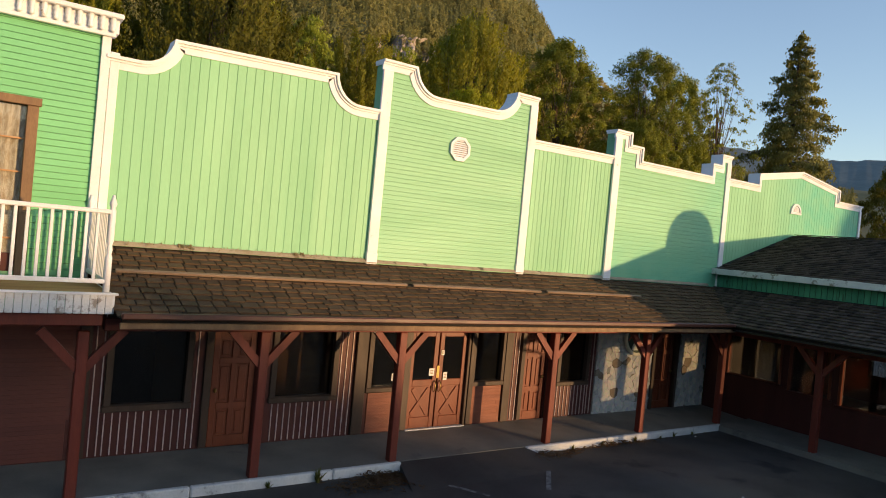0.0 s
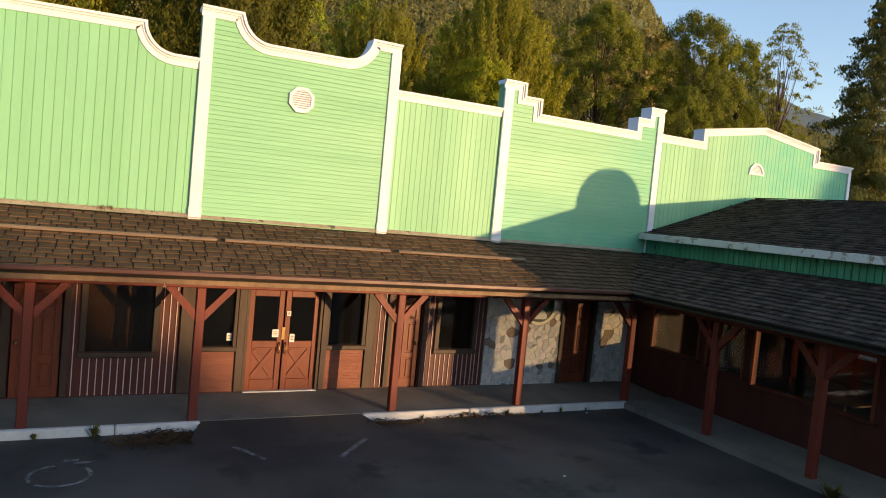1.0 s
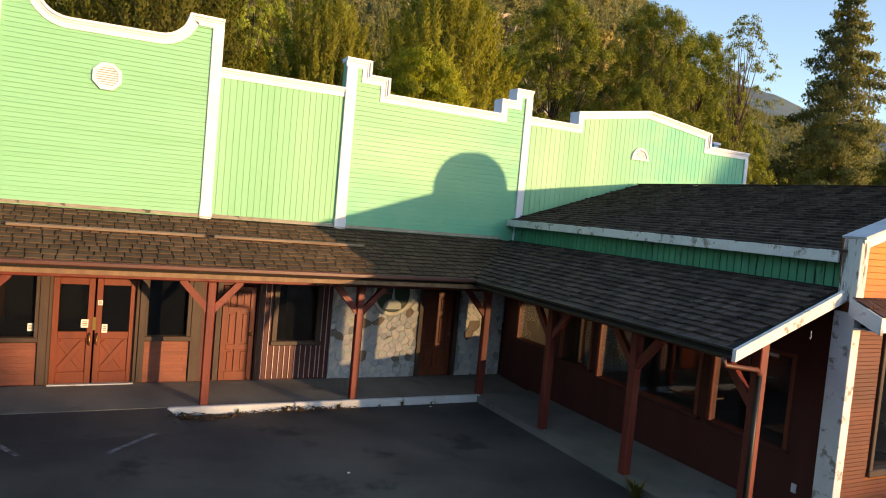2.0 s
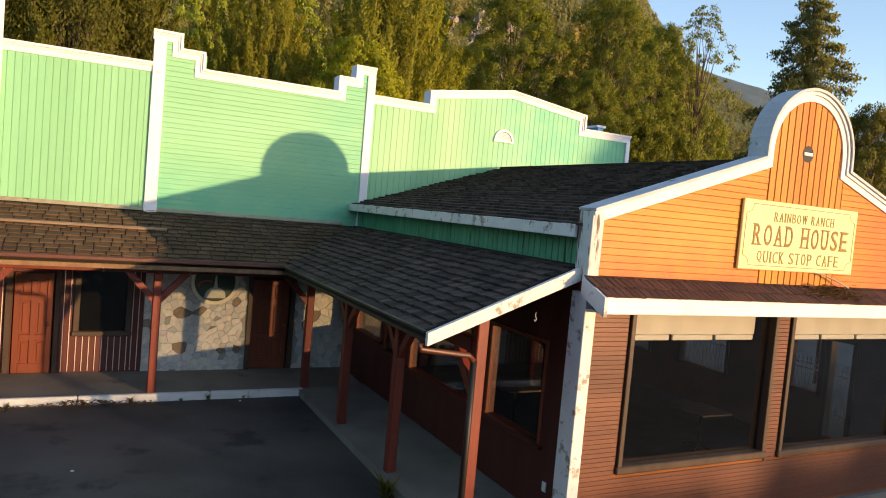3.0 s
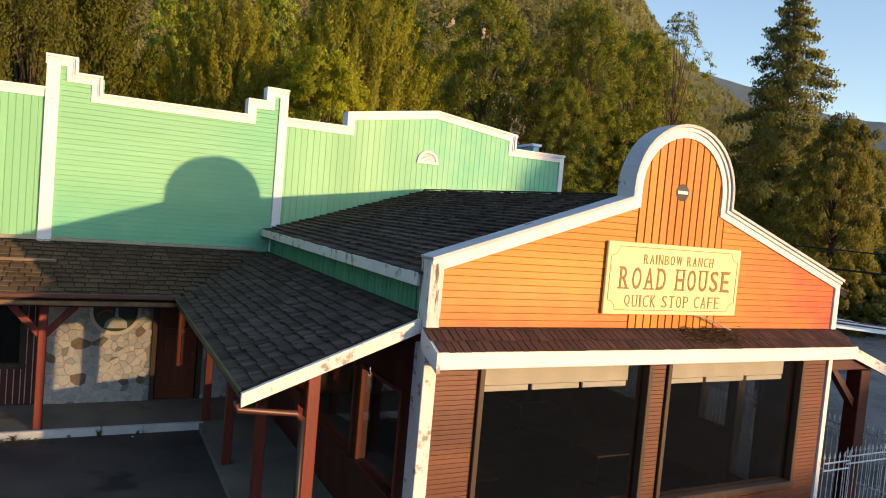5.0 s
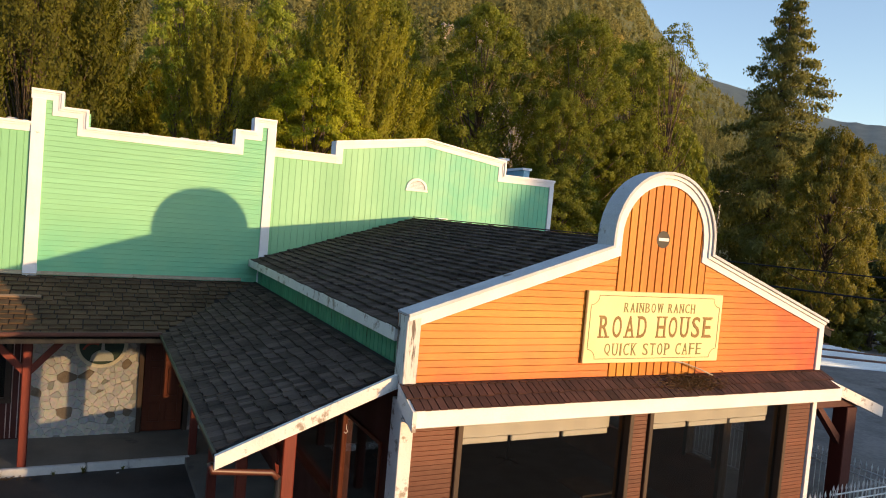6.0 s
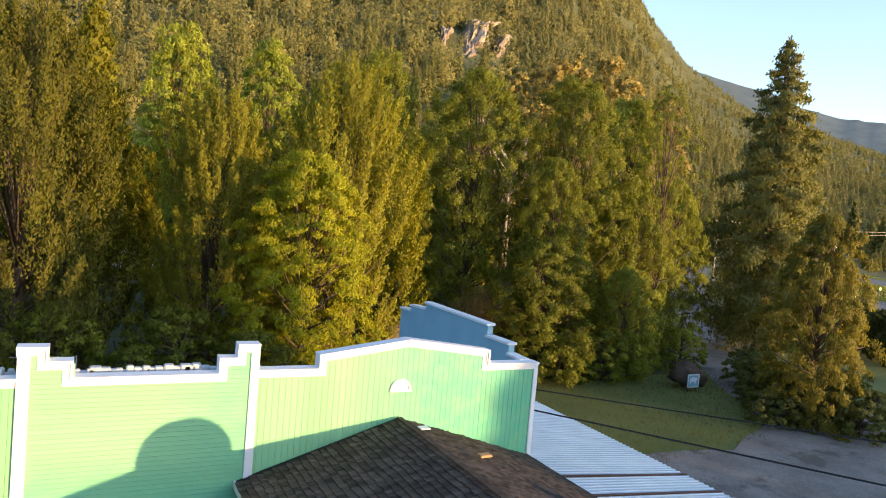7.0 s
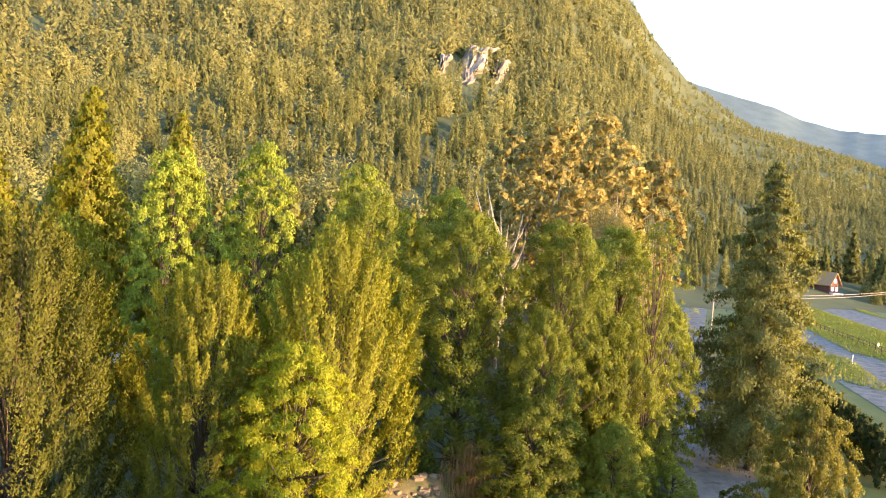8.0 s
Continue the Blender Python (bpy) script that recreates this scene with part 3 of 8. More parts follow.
for a, b in ((-4.0, 6.75), (9.75, EDGE_X + 0.1)):
    k = a
    while k < b - 0.1:
        e = min(k + 2.35, b)
        solid("kerb", Shape().rounded(k + 0.006, e - 0.006, EDGE_Y - 0.11, EDGE_Y - 0.003, -0.1, 0.175, 0.02), kerbpaint, "white painted concrete kerb, worn and chipped", "kerb", group="kerb stones")
        k = e
solid("ramp", Shape().add([(6.75, EDGE_Y - 0.003, 0.15), (9.75, EDGE_Y - 0.003, 0.15), (10.1, 9.55, 0.021), (6.4, 9.55, 0.021), (6.75, EDGE_Y - 0.003, -0.1), (9.75, EDGE_Y - 0.003, -0.1), (10.1, 9.55, -0.1), (6.4, 9.55, -0.1)], [(0, 3, 2, 1), (0, 1, 5, 4), (1, 2, 6, 5), (2, 3, 7, 6), (3, 0, 4, 7), (4, 5, 6, 7)]), asphalt, "low asphalt ramp up to the double doors", "ramp")

# ---- the false fronts ----
FY = 12.10
BASE = 3.5
PROFILES = {
    "b1": [(1.62, 6.60), (2.10, 6.60)] + arc(2.10, 7.10, 0.50, -90, -5)[1:] + [(5.53, 7.13)] + arc(6.03, 7.12, 0.50, 180, 270)[1:] + [(6.50, 6.62)],
    "b2": [(6.44, 7.61), (7.20, 7.61)] + arc(7.74, 7.63, 0.52, 182, 270)[1:] + [(9.24, 7.13)] + arc(9.28, 7.67, 0.54, -90, -5)[1:] + [(10.48, 7.62)],
    "b3": [(10.30, 6.68), (13.12, 6.70)],
    "b4": [(13.08, 7.36), (13.66, 7.36), (13.66, 7.06), (14.12, 7.06), (14.12, 6.71), (17.05, 6.71), (17.05, 7.07), (17.45, 7.07), (17.45, 7.38), (17.96, 7.38)],
    "b5": [(17.88, 6.76), (19.40, 6.76), (19.40, 7.10), (21.78, 7.46), (24.20, 7.15), (24.20, 6.78), (25.84, 6.78)],
}


def false_front(key, label, upright, board, ends, proud=0.0, paint=None):
    """A wooden parapet front: backing, boards, capped moulding along its top, corner boards."""
    line = PROFILES[key]
    x0, x1 = line[0][0], line[-1][0]
    y = FY - proud
    front = thing("storefront_facade", ((x0 + x1) / 2, y, BASE), label, "facade", group="row of false fronts")
    part("wall", Shape().prism([(x0 + 0.03, BASE), (x0 + 0.03, line[0][1] - 0.03)] + inset(line, 0.03)[1:-1] + [(x1 - 0.03, line[-1][1] - 0.03), (x1 - 0.03, BASE)], y + 0.004, y + 0.25), green_gap, front, "dark joint behind the boards")
    mat = paint or (green_v if upright else green_h)
    if upright:
        n = round((x1 - x0) / board)
        w = (x1 - x0) / n
        for i in range(n):
            a, b = x0 + i * w, x0 + (i + 1) * w
            top = min(height_at(line, a + 0.01), height_at(line, b - 0.01), height_at(line, (a + b) / 2)) - 0.05
            piece("board", (w - 0.004, 0.022, round(top - BASE, 2)), ((a + b) / 2, y - 0.008 - 0.003 * random.random(), BASE + round(top - BASE, 2) / 2), mat, front, h=0.004)
    else:
        top = max(z for _, z in line)
        z = BASE + 0.1
        tilt = Matrix.Rotation(radians(-2.4), 4, "X")
        while z < top - 0.08:
            runs, start = [], None
            steps = 120
            for i in range(steps + 1):
                x = x0 + 0.03 + (x1 - x0 - 0.06) * i / steps
                inside = height_at(line, x) - 0.06 > z + board
                if inside and start is None:
                    start = x
                if start is not None and (not inside or i == steps):
                    runs.append((start, x))
                    start = None
            for a, b in runs:
                if b - a > 0.06:
                    piece("board", (round(b - a, 2), 0.018, board - 0.003), ((a + b) / 2, y - 0.010, z + board / 2), mat, front, tilt, h=0.003)
            z += board
    trim = Shape()
    trim.ribbon(line, 0.0, 0.05, y - 0.10, y + 0.29)
    trim.ribbon(line, 0.05, 0.09, y - 0.065, y + 0.27)
    trim.ribbon(line, 0.09, 0.20, y - 0.042, y + 0.002)
    part("cap_moulding", trim, white, front, "weathered white stepped moulding")
    for a, b, z in ends:
        piece("corner_board", (b - a, 0.06, z - BASE - 0.05), ((a + b) / 2, y - 0.03, (BASE + 0.05 + z) / 2), white, front, h=0.008, label="white corner board")
        piece("board_foot", (b - a + 0.02, 0.07, 0.22), ((a + b) / 2, y - 0.032, BASE + 0.23), white, front, h=0.01, label="white plinth block")
    return front


false_front("b1", "green vertical-boarded false front with swept white cap", True, 0.158, [])
false_front("b2", "tall green clapboard false front with curved white cap", False, 0.088, [(6.46, 6.68, 7.42), (10.26, 10.48, 7.42)], 0.03)
false_front("b3", "low green vertical-boarded false front with straight white cap", True, 0.128, [])
false_front("b4", "green clapboard false front with stepped white corners", False, 0.106, [(13.10, 13.34, 7.18), (17.76, 17.96, 7.18)], 0.03, paint=green_low_shade)
false_front("b5", "green vertical-boarded false front with low gabled white cap", True, 0.15, [(25.70, 25.84, 6.6)], paint=green_mixed)

# octagonal louvred vent
vent = thing("gable_vent", (8.43, 12.05, 6.15), "white octagonal louvred vent on green clapboards", "vent")
octo = [(8.43 + 0.27 * math.cos(radians(22.5 + 45 * i)), 6.15 + 0.27 * math.sin(radians(22.5 + 45 * i))) for i in range(8)]
inn = [(8.43 + 0.205 * math.cos(radians(22.5 + 45 * i)), 6.15 + 0.205 * math.sin(radians(22.5 + 45 * i))) for i in range(8)]
ring = Shape()
for i in range(8):
    j = (i + 1) % 8
    (ax, az), (bx, bz), (cx, cz), (dx, dz) = octo[i], octo[j], inn[j], inn[i]
    ring.hexa([(ax, 12.00, az), (bx, 12.00, bz), (cx, 12.00, cz), (dx, 12.00, dz), (ax, 12.06, az), (bx, 12.06, bz), (cx, 12.06, cz), (dx, 12.06, dz)])
part("frame", ring, white, vent)
part("backing", Shape().prism(inn, 12.045, 12.06), vent_tan, vent, "tan backing of the vent")
for i in range(9):
    z = 5.975 + i * 0.044
    hw = 0.195 if abs(z - 6.15) < 0.085 else 0.195 - (abs(z - 6.15) - 0.085)
    piece("louvre", (2 * hw, 0.012, 0.04), (8.43, 12.025, z), white, vent, Matrix.Rotation(radians(-35), 4, "X"), h=0.002)
# half-round vent
hv = thing("gable_vent", (21.62, 12.05, 6.12), "white half-round louvred vent on green boards", "vent")
half_o, half_i = arc(21.62, 6.13, 0.295, 0, 180, 12), arc(21.62, 6.13, 0.235, 0, 180, 12)
ring = Shape()
for i in range(12):
    (ax, az), (bx, bz), (cx, cz), (dx, dz) = half_o[i], half_o[i + 1], half_i[i + 1], half_i[i]
    ring.hexa([(ax, 12.03, az), (bx, 12.03, bz), (cx, 12.03, cz), (dx, 12.03, dz), (ax, 12.09, az), (bx, 12.09, bz), (cx, 12.09, cz), (dx, 12.09, dz)])
ring.box(21.315, 21.925, 12.03, 12.09, 6.09, 6.135)
part("frame", ring, white, hv)
part("backing", Shape().prism(half_i, 12.075, 12.088), vent_tan, hv, "tan backing of the vent")
for i in range(6):
    z = 6.153 + i * 0.035
    hw = math.sqrt(max(0.001, 0.225 ** 2 - (z - 6.13) ** 2))
    piece("louvre", (2 * hw, 0.01, 0.036), (21.62, 12.06, z), white, hv, Matrix.Rotation(radians(-35), 4, "X"), h=0.002)

# building volume behind the fronts: flat roof, blue side parapet, rear
roof_ = solid("flat_roof", Shape().hexa([(-4, 12.36, 5.6), (25.45, 12.36, 5.6), (25.45, 21.0, 4.2), (-4, 21.0, 4.2), (-4, 12.36, 5.75), (25.45, 12.36, 5.75), (25.45, 21.0, 4.35), (-4, 21.0, 4.35)]), metal_roof, "pale metal roof sloping back behind the false fronts", "roof")
ribs = Shape()
for i in range(78):
    x = -3.8 + 0.375 * i
    ribs.hexa([(x - 0.045, 12.38, 5.75), (x + 0.045, 12.38, 5.75), (x + 0.045, 21.02, 4.35), (x - 0.045, 21.02, 4.35), (x - 0.02, 12.38, 5.79), (x + 0.02, 12.38, 5.79), (x + 0.02, 21.02, 4.39), (x - 0.02, 21.02, 4.39)])
part("rib", ribs, metal_roof, roof_, "raised seams of the roof sheets")["kind"] = "stuff"
clumps = Shape()
for i in range(46):
    x = 10.6 + i * 0.165 + random.uniform(-0.06, 0.06)
    w, hgt = random.uniform(0.05, 0.13), random.uniform(0.04, 0.13)
    clumps.rounded(x - w, x + w, 12.6, 12.6 + w * 2, 6.62, 6.66 + hgt, 0.03)
clumps.box(10.4, 17.2, 12.40, 12.95, 5.70, 6.63)
solid("roof_flashing", clumps, membrane, "crumpled pale flashing behind the parapet", "flashing")
blue = thing("side_parapet", (25.5, 17.2, 6.3), "blue painted side parapet with stepped white cap", "parapet")
bp = [(12.37, 6.74), (13.08, 6.76), (13.08, 7.06), (14.38, 7.04), (14.38, 7.40), (18.90, 7.40), (18.90, 7.17), (20.2, 7.10), (20.2, 6.90), (21.1, 6.86)]
part("wall", Shape().prism([(12.37, 0.0)] + bp + [(21.1, 0.0)], 25.46, 25.66, "x"), bluepaint, blue)
cap = Shape()
for (ya, za), (yb, zb) in zip(bp, bp[1:]):
    if yb - ya > 0.1:
        cap.hexa([(25.40, ya - 0.03, za), (25.72, ya - 0.03, za), (25.72, yb + 0.03, zb), (25.40, yb + 0.03, zb), (25.40, ya - 0.03, za + 0.07), (25.72, ya - 0.03, za + 0.07), (25.72, yb + 0.03, zb + 0.07), (25.40, yb + 0.03, zb + 0.07)])
part("cap", cap, white, blue, "white cap board")
solid("wall_rear", Shape().box(-4, 25.45, 20.8, 21.0, 0, 4.19), bluepaint, "plain rear wall of the building", "wall")
solid("wall_end", Shape().box(-4.2, -4.0, 10.2, 21.0, 0, 7.2), green_h, "plain end wall of the building", "wall")

# ---- the balcony building ----
b0 = thing("balcony_house", (-1.2, 12.1, 2.6), "green clapboard upper storey with white cornice beside the row", "facade")
win0 = (-0.55, 0.66, 3.15, 5.62)
part("wall", pierced(Shape(), -4.0, 1.62, 2.6, 6.98, FY + 0.004, FY + 0.25, [win0]), green_gap, b0)
tilt = Matrix.Rotation(radians(-2.4), 4, "X")
z = 2.72
while z < 6.9:
    for a, b in ([(-4.0, win0[0] - 0.1), (win0[1] + 0.1, 1.56)] if win0[2] - 0.05 < z + 0.05 < win0[3] + 0.05 else [(-4.0, 1.56)]):
        piece("board", (round(b - a, 2), 0.018, 0.091), ((a + b) / 2, FY - 0.010, z + 0.048), green_rich, b0, tilt, h=0.003)
    z += 0.098
piece("corner_board", (0.13, 0.07, 3.2), (1.60, FY - 0.035, 5.35), white, b0, label="white corner board")
piece("corner_board", (0.13, 0.05, 3.2), (1.74, FY - 0.026, 5.05), white, b0, label="white corner board")
corn = Shape().rounded(-4, 1.80, FY - 0.20, FY + 0.28, 7.14, 7.22, 0.015).rounded(-4, 1.76, FY - 0.09, FY + 0.2, 6.92, 7.14, 0.008).rounded(-4, 1.72, FY - 0.12, FY + 0.01, 6.86, 6.92, 0.01)
part("cornice", corn, white, b0, "white moulded cornice")
for i in range(12):
    x = 1.66 - i * 0.135 * 1.15
    if x > 0.3:
        part("corbel", Shape().lathe(x, FY - 0.125, [(0.02, 6.93), (0.045, 6.95), (0.03, 6.98), (0.05, 7.02), (0.032, 7.05), (0.05, 7.09), (0.04, 7.13), (0.05, 7.14)], 8), white, b0, "turned white half baluster", True)

# balcony
bal = thing("balcony", (-1.2, 11.1, 2.8), "white painted timber balcony with balustrade, paint flaking", "balcony")
part("deck", Shape().rounded(-4, 1.70, 10.20, 12.06, 2.98, 3.06, 0.01), rawwood, bal, "weathered bare decking")
x = -4.0
while x < 1.66:
    piece("fascia_board", (0.09, 0.03, 0.26), (x + 0.05, 10.185, 2.93), peeling, bal, h=0.006)
    x += 0.095
part("fascia_cap", Shape().rounded(-4, 1.76, 10.14, 10.24, 3.055, 3.085, 0.008), white, bal)
yy = 10.25
while yy < 12.0:
    piece("fascia_board", (0.03, 0.09, 0.26), (1.715, yy, 2.93), white, bal, h=0.006)
    yy += 0.095
POST = [(0.045, 3.08), (0.045, 3.55), (0.03, 3.6), (0.04, 3.66), (0.028, 3.72), (0.045, 3.78), (0.045, 4.18), (0.03, 4.22), (0.05, 4.28), (0.03, 4.34), (0.012, 4.4)]
part("newel", Shape().lathe(1.62, 10.28, POST, 10), white, bal, "turned white newel post", True)
part("newel", Shape().lathe(1.58, 12.02, POST, 10), white, bal, "turned white newel post", True)
part("handrail", Shape().rounded(-4, 1.60, 10.24, 10.32, 4.14, 4.20, 0.012), white, bal)
part("handrail", Shape().rounded(1.57, 1.65, 10.30, 12.0, 4.14, 4.20, 0.012), white, bal)
part("bottom_rail", Shape().rounded(-4, 1.60, 10.25, 10.31, 3.20, 3.26, 0.01), white, bal)
part("bottom_rail", Shape().rounded(1.58, 1.64, 10.30, 12.0, 3.20, 3.26, 0.01), white, bal)
x = -3.95
while x < 1.55:
    piece("baluster", (0.04, 0.04, 0.90), (x, 10.28, 3.70), white, bal)
    x += 0.135
yy = 10.42
while yy < 11.95:
    piece("baluster", (0.04, 0.04, 0.90), (1.61, yy, 3.70), white, bal)
    yy += 0.135
part("beam", Shape().rounded(-4, 1.62, 10.30, 10.48, 2.62, 2.79, 0.015), postred, bal, "red timber beam under the balcony")
bw = thing("window_1", (0.05, 12.1, 3.15), "tall brown-framed window with cream lace curtain", "window", "structure")
a, b, c, d = win0
part("window_frame", Shape().rounded(a - 0.12, a + 0.03, FY - 0.06, FY + 0.1, c - 0.1, d).rounded(b - 0.03, b + 0.12, FY - 0.06, FY + 0.1, c - 0.1, d).rounded(a - 0.15, b + 0.15, FY - 0.08, FY + 0.1, d, d + 0.12).rounded(a - 0.15, b + 0.15, FY - 0.08, FY + 0.1, c - 0.16, c - 0.06), tanframe, bw)
part("window_pane", Shape().box(a, b, FY + 0.05, FY + 0.056, c, d), glass, bw)
bars = Shape()
for i in range(1, 5):
    bars.box(a + 0.03, b - 0.03, FY + 0.03, FY + 0.07, c + i * (d - c) / 5 - 0.012, c + i * (d - c) / 5 + 0.012)
part("glazing_bar", bars, rawwood, bw)
cur = Shape()
n = 60
for i in range(n):
    x0, x1 = a + (b - a) * i / n, a + (b - a) * (i + 1) / n
    y0, y1 = FY + 0.09 + 0.009 * math.sin(i * 0.9), FY + 0.09 + 0.009 * math.sin((i + 1) * 0.9)
    cur.hexa([(x0, y0, c), (x1, y1, c), (x1, y1 + 0.004, c), (x0, y0 + 0.004, c), (x0, y0, d), (x1, y1, d), (x1, y1 + 0.004, d), (x0, y0 + 0.004, d)])
solid("curtain", cur, lace, "cream lace curtain hanging in folds", "curtain", kind="thing")

# ---- porch wall with its doors and windows ----
PY = 12.14
OPEN = [(-1.4, 0.35, 0.95, 2.45), (2.10, 3.28, 1.05, 2.45), (3.70, 4.50, 0.2, 2.28), (4.86, 6.02, 1.05, 2.45), (6.85, 7.50, 1.15, 2.45), (7.72, 9.25, 0.2, 2.36), (9.42, 10.20, 1.18, 2.45), (10.86, 11.58, 0.2, 2.26), (12.02, 12.92, 1.08, 2.45), (15.45, 16.38, 0.2, 2.28)]
pw = solid("wall_porch", pierced(Shape(), -4.0, 17.74, 0.0, 3.42, PY, PY + 0.16, OPEN), maroon, "maroon boarded shop wall under the porch", "wall")
solid("floor_inside", Shape().box(-4, 17.7, PY + 0.16, 20.8, 0.0, 0.21), inner_floor, "dark shop floor", "floor")
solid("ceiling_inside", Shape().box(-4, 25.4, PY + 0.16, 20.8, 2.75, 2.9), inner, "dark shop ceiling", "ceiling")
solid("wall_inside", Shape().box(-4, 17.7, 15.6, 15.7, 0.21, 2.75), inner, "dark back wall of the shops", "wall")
for x in (3.52, 6.62, 10.62, 13.1):
    solid("wall_partition", Shape().box(x, x + 0.08, PY + 0.161, 15.6, 0.21, 2.75), inner_wood, "varnished board partition between shops", "wall")
solid("wall_panel", Shape().box(4.62, 6.6, 12.78, 12.84, 0.21, 2.75), inner_wood, "varnished horizontal board panel inside the shop", "wall")


def stripes(x0, x1, z0, z1, step=0.118):
    """Maroon boards with pale battens."""
    x = x0 + 0.05
    while x < x1:
        piece("batten", (0.017, 0.022, round(z1 - z0, 2)), (x, PY - 0.010, (z0 + z1) / 2), batten_m, pw, h=0.003)
        x += step


batten_m = surf("pale_pink_batten_paint", (0.62, 0.50, 0.46), (0.5, 0.38, 0.34), 0.6, 3, 40, 0.1, rand=0.1)
for x0, x1, z0, z1 in ((1.80, 2.0, 0.25, 2.6), (2.0, 3.40, 0.25, 0.93), (3.40, 3.52, 0.25, 2.6), (4.64, 4.80, 0.25, 2.6), (4.80, 6.10, 0.25, 0.93), (6.12, 6.46, 0.25, 2.6), (10.52, 10.72, 0.25, 2.6), (11.70, 11.95, 0.25, 2.6), (11.95, 12.95, 0.25, 0.98), (12.98, 13.2, 0.25, 2.6)):
    stripes(x0, x1, z0, z1)
for x0, x1, z0, z1 in ((6.82, 7.54, 0.25, 1.05), (9.40, 10.24, 0.25, 1.05)):
    z = z0
    while z < z1 - 0.02:
        x = x0
        while x < x1 - 0.02:
            w = min(random.uniform(0.7, 1.2), x1 - x)
            piece("shake", (round(w - 0.004, 2), 0.018, 0.075), (x + w / 2, PY - 0.012 - 0.004 * random.random(), z + 0.035), sidewood, pw, Matrix.Rotation(radians(-6), 4, "X"), h=0.003)
            x += w
        z += 0.068
for i in range(34):
    piece("board", (5.5, 0.018, 0.078), (-1.25 if not 0.9 < 0.28 + i * 0.07 < 2.45 else 1.0, PY - 0.012, 0.28 + i * 0.07), rust_shade, pw, Matrix.Rotation(radians(-5), 4, "X"), h=0.003) if not 0.9 < 0.28 + i * 0.07 < 2.45 else piece("board", (1.20, 0.018, 0.078), (0.98, PY - 0.012, 0.28 + i * 0.07), rust_shade, pw, Matrix.Rotation(radians(-5), 4, "X"), h=0.003)
for a, b in ((1.60, 1.78), (6.48, 6.72), (7.55, 7.70), (9.28, 9.40), (10.26, 10.46), (10.74, 10.85), (11.6, 11.68), (3.56, 3.69), (4.51, 4.62)):
    piece("pilaster", (b - a, 0.07, 2.6), ((a + b) / 2, PY - 0.034, 1.55), darkwood, pw, label="dark brown upright trim board")


def window(name, hole, label, y=PY, material=darkwood, pane=glass_dark, w=0.10, bars=0):
    a, b, c, d = hole
    t = thing(name, ((a + b) / 2, y, c), label, "window", "structure")
    part("window_frame", Shape().rounded(a - w, a + 0.02, y - 0.05, y + 0.12, c - 0.02, d + 0.02).rounded(b - 0.02, b + w, y - 0.05, y + 0.12, c - 0.02, d + 0.02).rounded(a - w, b + w, y - 0.055, y + 0.12, d, d + 0.1), material, t)
    part("window_sill", Shape().rounded(a - w - 0.02, b + w + 0.02, y - 0.065, y + 0.12, c - 0.10, c + 0.005, 0.015), material, t, "dark brown window sill")
    part("window_pane", Shape().box(a + 0.02, b - 0.02, y + 0.06, y + 0.066, c, d), pane, t)
    return t


k = 2
for i, h in enumerate(OPEN):
    if h[2] > 0.5:
        window("window_%d" % k, h, "dark shop window in a brown timber frame", w=0.09)
        k += 1


def panel_door(name, a, b, z0, z1, y, label, rows=3, handle_right=True, glazed=False):
    t = thing(name, ((a + b) / 2, y, z0), label, "door", "structure")
    body = Shape()
    body.box(a, b, y + 0.03, y + 0.05, z0, z1)
    st = 0.11
    body.rounded(a, a + st, y, y + 0.06, z0, z1, 0.006).rounded(b - st, b, y, y + 0.06, z0, z1, 0.006)
    zs = [z0, z0 + 0.72, z0 + 1.52, z1] if rows == 3 else [z0, z1]
    for i, z in enumerate(zs):
        hh = 0.2 if i == 0 else 0.12
        lo = z if i == 0 else (z - hh if i == len(zs) - 1 else z - hh / 2)
        body.rounded(a + st, b - st, y + 0.001, y + 0.06, lo, lo + hh, 0.006)
    body.rounded((a + b) / 2 - 0.05, (a + b) / 2 + 0.05, y + 0.002, y + 0.06, z0 + 0.2, z1 - 0.12, 0.006)
    part("door_leaf", body, doorred, t)
    for i in range(len(zs) - 1):
        lo, hi = zs[i] + (0.24 if i == 0 else 0.10), zs[i + 1] - (0.16 if i == len(zs) - 2 else 0.10)
        for p, q in ((a + st + 0.04, (a + b) / 2 - 0.09), ((a + b) / 2 + 0.09, b - st - 0.04)):
            part("panel", Shape().rounded(p, q, y + 0.012, y + 0.05, lo, hi, 0.02), doorred, t)
    hx = b - 0.07 if handle_right else a + 0.07
    part("door_handle", Shape().lathe(hx, y - 0.03, [(0.012, z0 + 0.96), (0.03, z0 + 0.985), (0.03, z0 + 1.02), (0.012, z0 + 1.045)], 8), brass, t, "small brass knob", True)
    return t


panel_door("door_1", 3.72, 4.48, 0.22, 2.26, PY + 0.03, "red-brown six-panel wooden door, shut", handle_right=False)
panel_door("door_2", 10.88, 11.56, 0.22, 2.24, PY + 0.03, "red-brown six-panel wooden door, shut, sunlit")
panel_door("door_3", 15.50, 16.33, 0.22, 2.26, PY + 0.03, "dark red-brown panelled door in the stone wall, shut", handle_right=True)
for a, b in ((15.38, 15.48), (16.35, 16.45)):
    piece("door_jamb", (b - a, 0.09, 2.2), ((a + b) / 2, PY - 0.04, 1.3), darkwood, pw)

